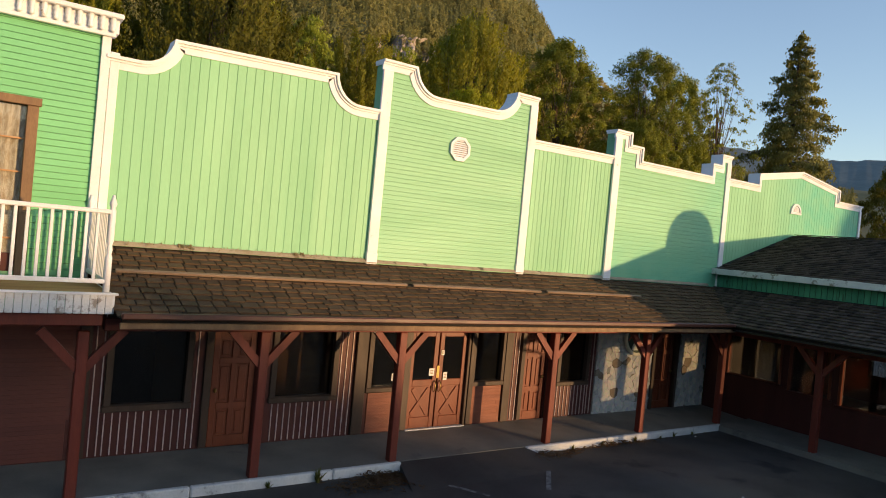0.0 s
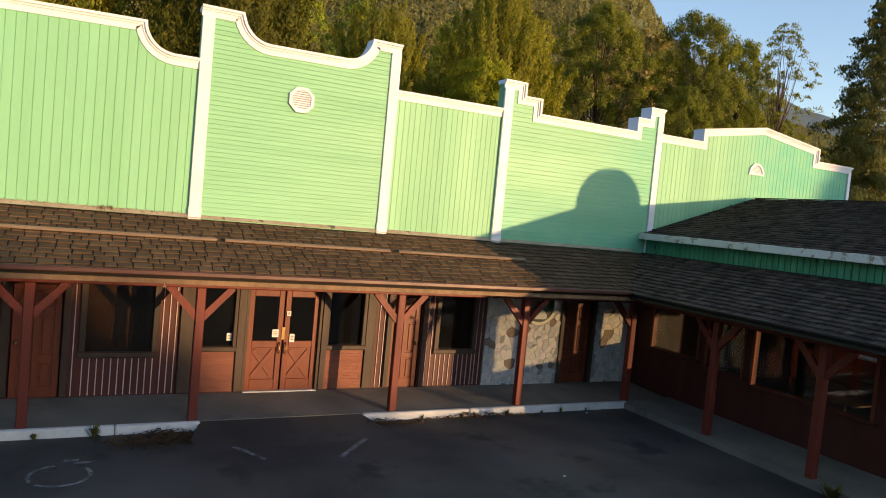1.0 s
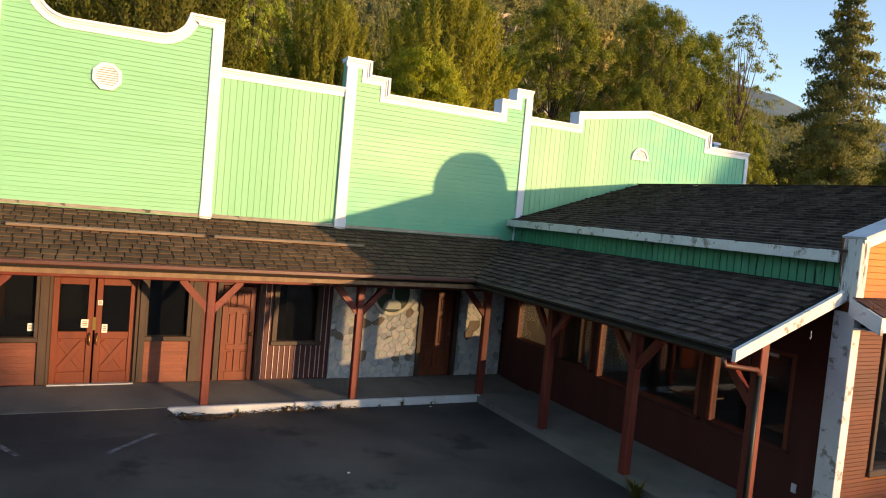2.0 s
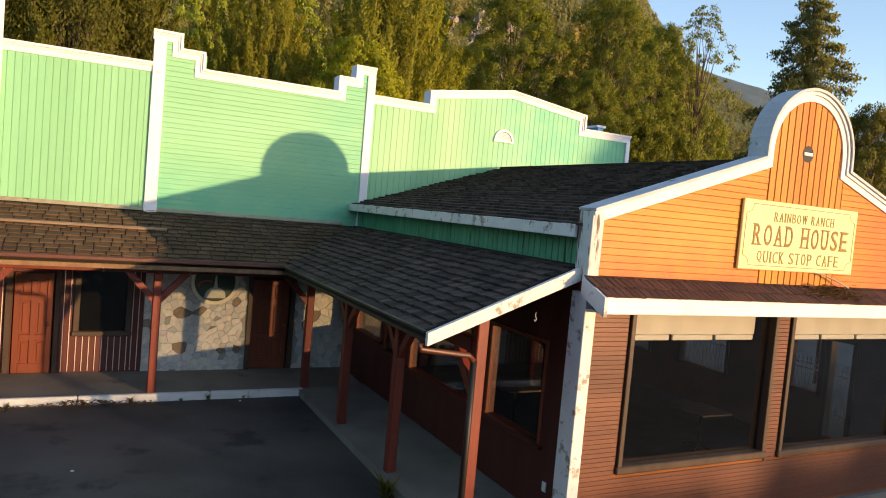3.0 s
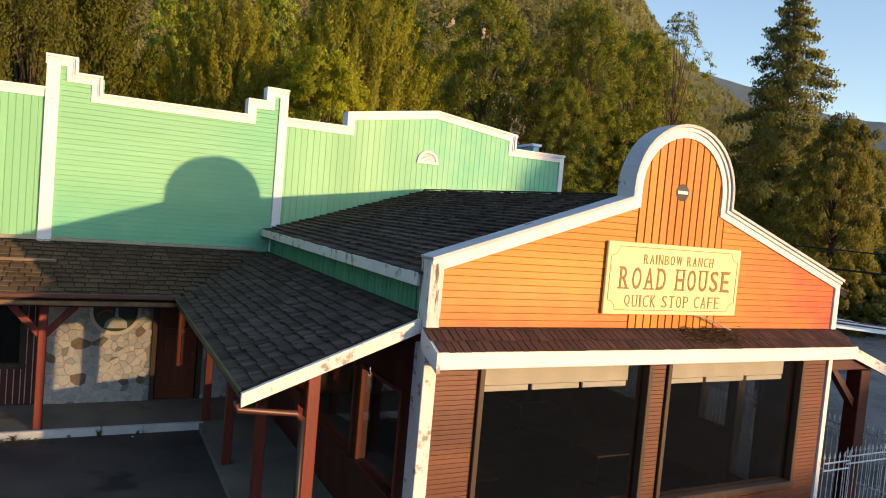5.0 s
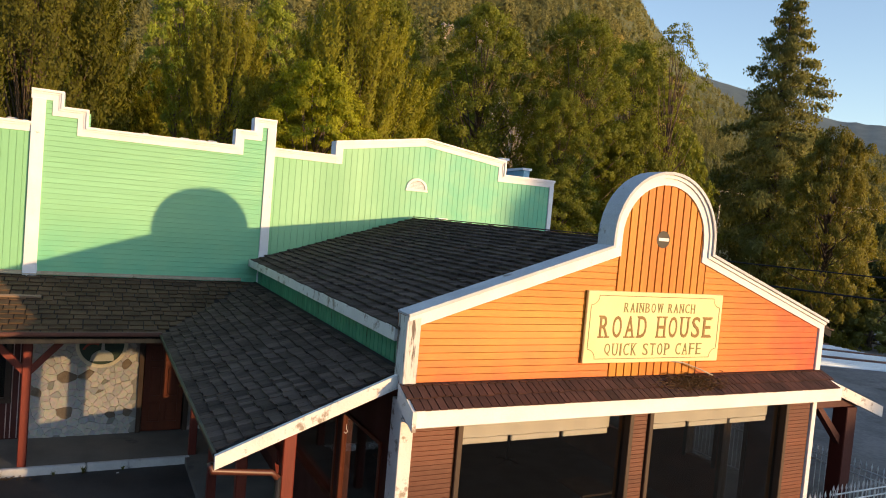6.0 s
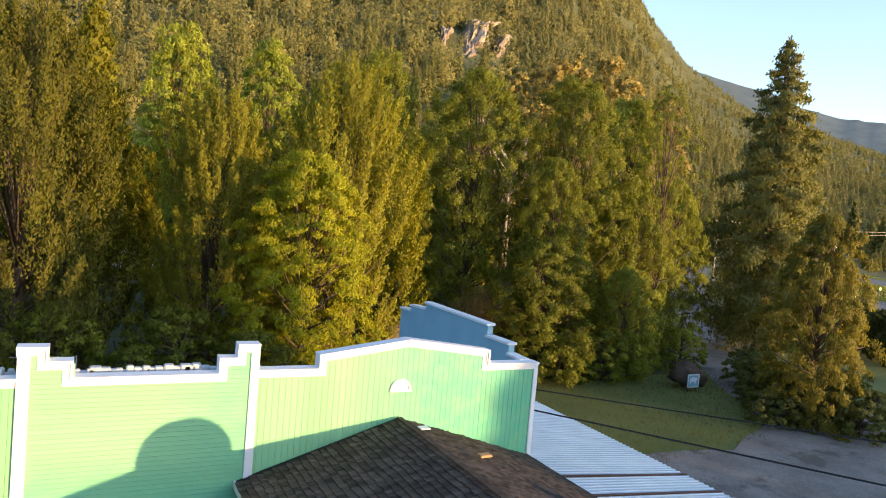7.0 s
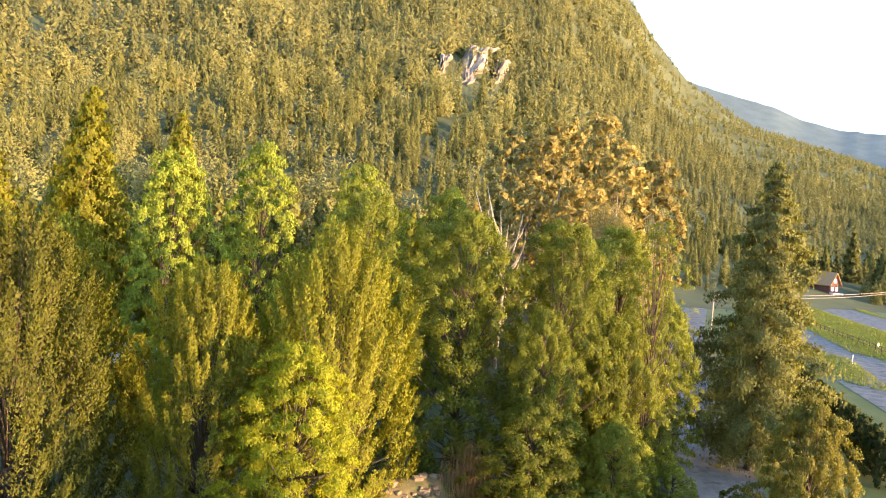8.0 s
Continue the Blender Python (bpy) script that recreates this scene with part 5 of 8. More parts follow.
# sign board
sg_ = thing("sign_board", (21.42, RY - 0.06, 3.78), "cream sign board with brown western lettering", "sign")
plate = part("board", Shape().rounded(20.12, 22.61, RY - 0.075, RY - 0.03, 3.745, 4.72, 0.012), signpaint, sg_)
bord = Shape()
for x0, x1, z0, z1 in ((20.31, 22.42, 4.655, 4.665), (20.31, 22.42, 3.80, 3.81), (20.175, 20.185, 3.94, 4.525), (22.545, 22.555, 3.94, 4.525)):
    bord.box(x0, x1, RY - 0.079, RY - 0.074, z0, z1)
for cx, cz, a0 in ((20.18, 4.66, -90), (22.55, 4.66, 180), (20.18, 3.805, 0), (22.55, 3.805, 90)):
    o, q = arc(cx, cz, 0.135, a0, a0 + 90, 6), arc(cx, cz, 0.125, a0, a0 + 90, 6)
    for i in range(6):
        bord.add([(o[i][0], RY - 0.078, o[i][1]), (o[i + 1][0], RY - 0.078, o[i + 1][1]), (q[i + 1][0], RY - 0.078, q[i + 1][1]), (q[i][0], RY - 0.078, q[i][1])], [(0, 1, 2, 3)])
part("border", bord, signline, plate, "thin brown border line")


SERIFS = {"R": "lb lt rb", "A": "lb rb", "I": "cb ct", "N": "lb lt rt", "B": "lb lt", "W": "lt rt", "H": "lb lt rb rt", "D": "lb lt", "U": "lt rt", "E": "lb lt rb rt", "K": "lb lt rb rt", "T": "cb lt rt", "P": "lb lt", "F": "lb lt", "C": "rt", "S": "", "O": "", "Q": ""}


def letter_mesh(ch, weight):
    cu = bpy.data.curves.new("letter", "FONT")
    cu.body, cu.size, cu.extrude, cu.offset, cu.resolution_u = ch, 1.0, 0.004, weight, 3
    tmp = bpy.data.objects.new("letter", cu)
    scene.collection.objects.link(tmp)
    bpy.context.view_layer.update()
    me = bpy.data.meshes.new_from_object(tmp.evaluated_get(bpy.context.evaluated_depsgraph_get()))
    bpy.data.objects.remove(tmp)
    return me


def lettering(text, x, z, height, width, material, parent, weight, serif, narrow=0.8):
    """Raised serifed letters, one part a letter, centred on x; words share a fixed width."""
    unit = width / sum({" ": 0.55, "I": 0.45, "W": 1.25}.get(c, 0.95) for c in text)
    left = x - width / 2
    for ch in text:
        adv = unit * {" ": 0.55, "I": 0.45, "W": 1.25}.get(ch, 0.95)
        if ch != " ":
            me = letter_mesh(ch, weight)
            co = np.zeros(len(me.vertices) * 3)
            me.vertices.foreach_get("co", co)
            co = co.reshape(-1, 3)
            faces = [tuple(p.vertices) for p in me.polygons]
            lo, hi = co.min(0), co.max(0)
            w = adv * (narrow if ch != "I" else 0.42)
            cx = left + adv / 2
            pts = [(cx + ((p[0] - lo[0]) / (hi[0] - lo[0]) - 0.5) * w, RY - 0.078 - p[2], z + ((p[1] - lo[1]) / (hi[1] - lo[1]) - 0.5) * height) for p in co]
            s_ = Shape().add(pts, faces)
            for tag in SERIFS[ch].split():
                sx_ = {"l": cx - w / 2 + serif * 0.55, "r": cx + w / 2 - serif * 0.55, "c": cx}[tag[0]]
                sz_ = z + (height / 2 - serif * 0.22 if tag[1] == "t" else -height / 2 + serif * 0.22)
                s_.rounded(sx_ - serif, sx_ + serif, RY - 0.0825, RY - 0.074, sz_ - serif * 0.22, sz_ + serif * 0.22, 0.001)
            bpy.data.meshes.remove(me)
            part("letter", s_, material, parent)
        left += adv


lettering("RAINBOW RANCH", 21.40, 4.505, 0.13, 1.34, signline, plate, -0.006, 0.018, 0.68)
lettering("ROAD HOUSE", 21.38, 4.24, 0.30, 2.12, signink, plate, 0.006, 0.046, 0.70)
lettering("QUICK STOP CAFE", 21.36, 3.93, 0.165, 1.82, signline, plate, -0.006, 0.021, 0.68)

# awning over the cafe windows
aw = thing("awning", (21.4, 2.9, 3.2), "narrow red-brown shingled awning with white fascia board", "awning")
part("deck", Shape().add([(RX0, 2.74, 3.30), (RX1 + 0.05, 2.74, 3.30), (RX1 + 0.05, RY, 3.50), (RX0, RY, 3.50), (RX0, 2.74, 3.22), (RX1 + 0.05, 2.74, 3.22), (RX1 + 0.05, RY, 3.42), (RX0, RY, 3.42)], [(0, 1, 2, 3), (7, 6, 5, 4), (0, 4, 5, 1), (1, 5, 6, 2), (2, 6, 7, 3), (3, 7, 4, 0)]), roofdeck, aw)
rng = random.Random(13)
vv = norm3(0, 0.36, 0.20)
joined("shingle_field", shingles(Vector((RX0, 2.68, 3.335)), (1, 0, 0), vv, RX1 - RX0 + 0.05, 0.45, 0.20, (0.085, 0.135), lambda q, p: q < RX1 - RX0, rng, 0.016, 0.012, 0.007), awn_j, aw, "red-brown weathered shingles")
part("fascia", Shape().rounded(RX0 - 0.02, RX1 + 0.07, 2.685, 2.735, 3.13, 3.335, 0.01), white, aw, "white fascia board")
part("end_board", Shape().add([(RX0 - 0.05, 2.66, 3.10), (RX0, 2.66, 3.10), (RX0, RY + 0.02, 3.30), (RX0 - 0.05, RY + 0.02, 3.30), (RX0 - 0.05, 2.66, 3.33), (RX0, 2.66, 3.33), (RX0, RY + 0.02, 3.54), (RX0 - 0.05, RY + 0.02, 3.54)], [(3, 2, 1, 0), (4, 5, 6, 7), (0, 1, 5, 4), (1, 2, 6, 5), (2, 3, 7, 6), (3, 0, 4, 7)]), peeling, aw, "peeling white end board")
part("soffit", Shape().box(RX0, RX1, 2.74, RY - 0.02, 3.125, 3.135), white, aw)
leafs = Shape()
rng = random.Random(3)
for i in range(52):
    x, t = 21.62 + rng.gauss(0, 0.27), rng.random()
    p = Vector((x, 2.78 + 0.3 * t, 3.345 + 0.165 * t))
    a = rng.uniform(0, 6.28)
    d = Vector((math.cos(a), 0.5 * math.sin(a), 0.1)) * rng.uniform(0.03, 0.09)
    leafs.tube([p, p + d], 0.004, 3)
solid("dry_debris", leafs, batten_wood, "dry twigs lying on the awning", "debris", "stuff")
solid("loose_wire", Shape().tube([(21.62, RY - 0.05, 3.76), (21.92, RY - 0.09, 3.73), (22.22, RY - 0.13, 3.64), (22.46, RY - 0.16, 3.55)], 0.011, 6), palebark, "loose pale wire hanging below the sign", "wire", "thing")

# cafe side wall, floor, roof
WW = [(3.98, 5.42, 1.12, 2.50), (5.72, 8.35, 1.12, 2.50), (8.62, 9.62, 1.2, 2.5), (9.9, 11.4, 1.3, 2.5)]
west = thing("cafe_side_wall", (17.75, 7.6, 0.0), "maroon side wall of the cafe with wide windows", "wall")
part("wall", pierced(Shape(), RY + 0.25, 12.09, 0.0, 3.44, 17.76, 17.90, WW, "y"), maroon, west)
for i, h in enumerate(WW):
    a, b, c, d = h
    t = thing("window_%d" % (30 + i), (17.76, (a + b) / 2, c), "wide cafe side window with red timber reveal", "window", "structure")
    part("window_frame", Shape().rounded(17.735, 17.81, a - 0.05, a + 0.02, c - 0.02, d + 0.02).rounded(17.735, 17.81, b - 0.02, b + 0.05, c - 0.02, d + 0.02).rounded(17.735, 17.81, a - 0.05, b + 0.05, d, d + 0.06), doorred, t)
    part("window_sill", Shape().rounded(17.69, 17.94, a - 0.1, b + 0.1, c - 0.05, c + 0.005, 0.01), maroon, t)
    part("window_pane", Shape().box(17.775, 17.78, a, b, c, d), glass, t)
solid("floor_cafe", Shape().box(17.90, 25.1, RY + 0.2, 12.09, 0.0, 0.22), inner_floor, "dark cafe floor", "floor")
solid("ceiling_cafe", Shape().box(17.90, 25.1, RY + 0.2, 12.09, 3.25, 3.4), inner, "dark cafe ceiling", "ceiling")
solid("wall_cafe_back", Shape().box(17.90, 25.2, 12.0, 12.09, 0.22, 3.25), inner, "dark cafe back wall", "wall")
EW = [(4.32, 4.80, 0.5, 2.35), (4.96, 5.66, 1.27, 2.35), (7.2, 8.6, 1.1, 2.4), (9.6, 10.9, 1.1, 2.4)]
east = thing("cafe_side_wall", (25.15, 7.6, 0.0), "rust-red side wall of the cafe facing the gravel lot", "wall")
part("wall", pierced(Shape(), RY + 0.25, 12.09, 0.0, 3.44, 25.02, 25.16, EW, "y"), rust, east)
for i, h in enumerate(EW):
    a, b, c, d = h
    t = thing("window_%d" % (40 + i), (25.16, (a + b) / 2, c), "cafe side window towards the lot", "window", "structure")
    part("window_frame", Shape().rounded(25.0, 25.2, a - 0.06, a + 0.03, c - 0.06, d + 0.06).rounded(25.0, 25.2, b - 0.03, b + 0.06, c - 0.06, d + 0.06), darkwood, t)
    part("window_pane", Shape().box(25.09, 25.095, a, b, c, d), glass, t)


def table(x, y, label):
    t = thing("cafe_table", (x, y, 0.22), label, "table", group="tables in the cafe")
    part("tabletop", Shape().rounded(x - 0.38, x + 0.38, y - 0.38, y + 0.38, 0.92, 0.96, 0.015), darkwood, t)
    part("column", Shape().lathe(x, y, [(0.03, 0.24), (0.03, 0.92)], 8), steel_dark, t, "black iron column")
    for k in range(4):
        a = k * math.pi / 2 + 0.5
        part("foot", Shape().tube([(x, y, 0.28), (x + 0.3 * math.cos(a), y + 0.3 * math.sin(a), 0.235)], 0.018, 6), steel_dark, t)


for x, y in ((19.4, 5.0), (19.6, 7.4), (22.4, 5.4), (22.8, 8.6)):
    table(x, y, "small dark cafe table on an iron column foot")
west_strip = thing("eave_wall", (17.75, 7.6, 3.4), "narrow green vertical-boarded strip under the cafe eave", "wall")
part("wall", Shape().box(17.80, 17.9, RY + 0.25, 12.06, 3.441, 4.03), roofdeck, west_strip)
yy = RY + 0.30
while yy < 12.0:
    piece("board", (0.02, 0.130, 0.60), (17.79, yy + 0.07, 3.74), green_eave_shade, west_strip, h=0.004)
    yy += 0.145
RIDGE_X, RIDGE_Z, EZ = 21.62, 5.44, 4.17
for side, ex, label in ((-1, 17.60, "dark grey shake cafe roof, slope above the porch"), (1, 25.60, "dark mossy shake cafe roof, slope above the lot")):
    run = abs(RIDGE_X - ex)
    s = Shape()
    s.add([(ex, RY + 0.2, EZ - 0.03), (RIDGE_X, RY + 0.2, RIDGE_Z - 0.03), (RIDGE_X, FY - 0.03, RIDGE_Z - 0.03), (ex, FY - 0.03, EZ - 0.03), (ex, RY + 0.2, EZ - 0.13), (RIDGE_X, RY + 0.2, RIDGE_Z - 0.13), (RIDGE_X, FY - 0.03, RIDGE_Z - 0.13), (ex, FY - 0.03, EZ - 0.13)], [(0, 1, 2, 3), (7, 6, 5, 4), (0, 4, 5, 1), (1, 5, 6, 2), (2, 6, 7, 3), (3, 7, 4, 0)])
    roof = solid("cafe_roof", s, roofdeck, label, "roof")
    v = norm3(-side * run, 0, RIDGE_Z - EZ)
    rng = random.Random(20 + side)
    joined("shingle_field", shingles(Vector((ex + side * 0.03, RY + 0.2, EZ - 0.03)), (0, 1, 0), v, 8.75, math.hypot(run, RIDGE_Z - EZ), 0.17, (0.10, 0.28), lambda q, p: q < 8.6, rng, 0.034, 0.024, 0.005), shake_j, roof, "dark grey roof shakes")
piece("ridge_cap", (0.14, 8.7, 0.02), (RIDGE_X, 7.65, RIDGE_Z - 0.002), shake_j, roof, h=0.01)
part("fascia", Shape().rounded(17.55, 17.60, RY + 0.26, FY - 0.04, 3.99, 4.16, 0.008), peeling, west_strip, "peeling white fascia board")
solid("torn_shingle", Shape().rounded(21.75, 22.0, 10.9, 11.15, 5.44, 5.47, 0.01, None), white, "torn pale scrap lying near the ridge", "scrap", "thing")
solid("torn_shingle", Shape().rounded(22.6, 22.9, 9.4, 9.6, 5.20, 5.26, 0.02, None), rawwood, "pale scrap of wood on the roof slope", "scrap", "thing")
# rake board of the side porch, seen from the front
rake = Shape().add([(EAVE_X - 0.06, 3.20, zb(EAVE_X - 0.06) - 0.15), (EAVE_X - 0.06, 3.26, zb(EAVE_X - 0.06) - 0.15), (RX0 + 0.02, 3.26, zb(RX0 + 0.02) - 0.17), (RX0 + 0.02, 3.20, zb(RX0 + 0.02) - 0.17), (EAVE_X - 0.06, 3.20, zb(EAVE_X - 0.06) + 0.0), (EAVE_X - 0.06, 3.26, zb(EAVE_X - 0.06) + 0.0), (RX0 + 0.02, 3.26, zb(RX0 + 0.02) + 0.0), (RX0 + 0.02, 3.20, zb(RX0 + 0.02) + 0.0)], [(3, 2, 1, 0), (4, 5, 6, 7), (0, 1, 5, 4), (1, 2, 6, 5), (2, 3, 7, 6), (3, 0, 4, 7)])
solid("rake_board", rake, peeling, "white rake board with flaking paint", "board", "thing")
solid("socket_box", Shape().rounded(17.735, 17.76, 3.70, 3.78, 0.55, 0.68, 0.006), iron, "small pale socket box on the wall", "socket", "thing")

# metal-roofed shelter on the far side
mr = thing("metal_roof", (28.6, 12.5, 2.9), "wide ribbed galvanised metal roof beside the cafe", "roof")
prof, yy = [], 3.62
while yy < 20.5:
    for dy, dz in ((0, 0), (0.11, 0), (0.125, 0.03), (0.155, 0.03), (0.17, 0)):
        prof.append((yy + dy, dz))
    yy += 0.2
sheeting = Shape()
for (ya, ha), (yb, hb) in zip(prof, prof[1:]):
    x0 = 25.25 if ya < 12.0 else 25.70
    sheeting.add([(x0, ya, 3.52 + ha), (31.9, ya, 2.98 + ha), (31.9, yb, 2.98 + hb), (x0, yb, 3.52 + hb)], [(0, 1, 2, 3)])
part("sheeting", sheeting, metal_roof, mr)
for k, yb in enumerate((4.7, 6.1, 7.5, 9.0, 10.4, 11.8)):
    part("lap_strip", Shape().hexa([(25.3, yb, 3.51), (31.92, yb, 2.97), (31.92, yb + 0.12, 2.97), (25.3, yb + 0.12, 3.51), (25.3, yb, 3.57), (31.92, yb, 3.03), (31.92, yb + 0.12, 3.03), (25.3, yb + 0.12, 3.57)]), gutter_m, mr, "dark lap strip")
for xq, yq in ((31.6, 4.0), (31.6, 9.5), (31.6, 15.0), (31.6, 20.2)):
    part("post", Shape().rounded(xq - 0.06, xq + 0.06, yq - 0.06, yq + 0.06, 0.0, 2.98, 0.01), postred, mr, "red timber post")
part("rake_board", Shape().hexa([(25.2, 3.40, 3.30), (27.5, 3.40, 2.52), (27.5, 3.46, 2.52), (25.2, 3.46, 3.30), (25.2, 3.40, 3.49), (27.5, 3.40, 2.72), (27.5, 3.46, 2.72), (25.2, 3.46, 3.49)]), peeling, mr, "peeling white rake board")
gp = thing("gate_post", (26.72, 3.62, 0.02), "thick dark red timber post beside the white gate", "post")
part("shaft", Shape().rounded(26.58, 26.86, 3.48, 3.76, 0.02, 2.72, 0.012), maroon, gp)
part("beam", Shape().rounded(25.22, 26.90, 3.50, 3.74, 2.73, 2.92, 0.012), maroon, gp)
part("brace", Shape().hexa([(25.86, 3.56, 2.72), (26.00, 3.56, 2.72), (26.00, 3.68, 2.72), (25.86, 3.68, 2.72), (26.57, 3.56, 2.02), (26.57, 3.56, 2.18), (26.57, 3.68, 2.18), (26.57, 3.68, 2.02)]), maroon, gp)
solid("roof_duct", Shape().rounded(23.9, 24.5, 6.6, 7.2, 4.4, 5.0, 0.03), metal_roof, "galvanised duct box on the cafe roof", "duct", "thing")


def fence(a, b, label):
    a, b = Vector(a), Vector(b)
    d = (b - a)
    n = max(2, int(d.length / 0.115))
    t = thing("iron_fence", tuple((a + b) / 2), label, "fence", group="white iron fence")
    for z in (0.12, 1.05, 1.18):
        part("rail", Shape().tube([(a.x, a.y, a.z + z), (b.x, b.y, b.z + z)], 0.016, 4), iron, t)
    for i in range(n + 1):
        p = a + d * i / n
        part("picket", Shape().tube([(p.x, p.y, p.z + 0.04), (p.x, p.y, p.z + 1.24), (p.x, p.y, p.z + 1.27), (p.x, p.y, p.z + 1.36)], [0.009, 0.009, 0.022, 0.002], 5), iron, t)


fence((25.3, 3.15, 0.05), (25.98, 3.15, 0.05), "white iron gate with spear-tipped pickets")
fence((26.15, 3.3, 0.05), (28.2, 3.3, 0.05), "white iron fence with spear-tipped pickets")
fence((28.2, 3.3, 0.05), (28.2, 12.0, 0.05), "white iron fence with spear-tipped pickets along the lot")

# ---- trees ----
def leaf_mesh(name, centre, along, across, material, facing=None):
    """Many small pointed leaves: centres and two half axes, as arrays; facing bends their shading towards the way that their spray faces."""
    n = len(centre)
    v = np.empty((n, 3, 3), np.float32)
    v[:, 0], v[:, 1], v[:, 2] = centre - along * 0.8 - across * 1.25, centre - along * 0.8 + across * 1.25, centre + along * 1.5
    if facing is not None:
        own = np.cross(v[:, 1] - v[:, 0], v[:, 2] - v[:, 0])
        own /= np.linalg.norm(own, axis=1, keepdims=True) + 1e-9
        turn_over = (own * facing).sum(1) < 0
        v[turn_over] = v[turn_over][:, [1, 0, 2]]
        own[turn_over] *= -1
        facing = 0.68 * facing + 0.44 * own
        facing /= np.linalg.norm(facing, axis=1, keepdims=True) + 1e-9
    me = bpy.data.meshes.new(name)
    me.vertices.add(3 * n)
    me.vertices.foreach_set("co", v.ravel())
    me.loops.add(3 * n)
    me.loops.foreach_set("vertex_index", np.arange(3 * n, dtype=np.int32))
    me.polygons.add(n)
    me.polygons.foreach_set("loop_start", np.arange(0, 3 * n, 3, dtype=np.int32))
    me.materials.append(material)
    me.update(calc_edges=True)
    if facing is not None:
        me.polygons.foreach_set("use_smooth", np.ones(n, bool))
        me.normals_split_custom_set_from_vertices(np.repeat(facing, 3, axis=0).tolist())
    return me


def unit(d):
    return d / (np.linalg.norm(d, axis=1, keepdims=True) + 1e-9)


def spread(rs, n):
    d = rs.normal(size=(n, 3))
    return d / np.linalg.norm(d, axis=1, keepdims=True)


def leaves_at(rs, c, size, up=0.0, droop=0.0):
    """Axes for leaves at points c; up pulls their length towards the sky, droop towards the ground."""
    n = len(c)
    a = spread(rs, n)
    a[:, 2] += up - droop
    a /= np.linalg.norm(a, axis=1, keepdims=True)
    b = np.cross(a, spread(rs, n))
    b /= np.linalg.norm(b, axis=1, keepdims=True) + 1e-6
    s = size * rs.uniform(0.6, 1.3, (n, 1))
    return a * s, b * s * 0.55


def egg(f, belly):
    """Half width of an egg-shaped crown at height f, 0 to 1, widest at belly."""
    k = (f - belly) / (1.0 - belly) if f > belly else (belly - f) / (belly + 0.12)
    return math.sqrt(max(0.0, 1.0 - abs(k) ** (1.9 if f > belly else 2.6)))


def upright_tree(seed, h, w, count, size, wood=bark, limbs=420, slim=0.044, belly=0.40):
    """A broad tree whose shoots fan up from the stem to a domed crown of pointed plumes."""
    rs = np.random.RandomState(seed)
    s = Shape()
    s.tube([(0, 0, -0.1), (0.1, 0.05, h * 0.2), (0, 0.1, h * 0.5), (0.05, 0, h * 0.8)], [w * 0.035, w * 0.028, w * 0.018, 0.03], 7)
    cs, aa, ff = [], [], []
    for i in range(limbs):
        a = i * 2.399 + rs.uniform(-0.4, 0.4)
        f = 0.10 + 0.90 * ((i + rs.rand()) / limbs) ** 0.85
        lobe = 1 + 0.16 * math.sin(3 * a + seed) + 0.10 * math.sin(7 * a + 2.0 * seed + 9 * f)
        out = w * 0.5 * egg(min(f, 0.985), belly) * lobe * (rs.uniform(0.80, 1.04) if i % 4 else rs.uniform(0.3, 0.8))
        tip = np.array([out * math.cos(a), out * math.sin(a), h * f * rs.uniform(0.95, 1.05)])
        long_ = h * rs.uniform(0.12, 0.22) * (0.75 + 0.45 * f)
        lean = 0.45 * out / (0.5 * w)
        foot = tip - np.array([math.cos(a) * lean, math.sin(a) * lean, 1.0]) * long_
        foot[2] = max(foot[2], 0.15)
        if i % 4 == 0:
            p0 = np.array([0, 0, max(0.04 * h, foot[2] * 0.55)])
            s.tube([tuple(p0), tuple((p0 + foot) / 2), tuple(foot), tuple(tip)], [0.08, 0.055, 0.035, 0.01], 4)
        n = count // limbs
        t = rs.beta(1.25, 1.05, n)[:, None]
        base = foot + (tip - foot) * t
        rad = w * slim * (1.15 - t) ** 0.75 * (0.75 + 0.5 * rs.rand()) * np.clip(0.35 + 3 * t, 0, 1)
        ang = np.round(t * 8) * 2.4 + rs.randint(0, 3, (n, 1)) * 2.09 + rs.normal(size=(n, 1)) * 0.4
        d = np.concatenate([np.cos(ang), np.sin(ang), np.full((n, 1), 0.7)], 1)
        cs.append(base + d * rad * rs.uniform(0.1, 1.0, (n, 1)) + rs.normal(size=(n, 3)) * 0.06)
        aa.append(d * 0.7 + np.array([0, 0, 0.7]) + 0.6 * spread(rs, n))
        ff.append(unit(d) * 0.7 + np.array([math.cos(a), math.sin(a), 0.15]) * 0.8)
    c, a = np.concatenate(cs), np.concatenate(aa)
    c[:, 2] = np.clip(c[:, 2], 0.15, None)
    a /= np.linalg.norm(a, axis=1, keepdims=True)
    b = np.cross(a, spread(rs, len(c)))
    b /= np.linalg.norm(b, axis=1, keepdims=True) + 1e-6
    sz = size * rs.uniform(0.6, 1.3, (len(c), 1))
    return s, (c, a * sz, b * sz * 0.5, unit(np.concatenate(ff)))


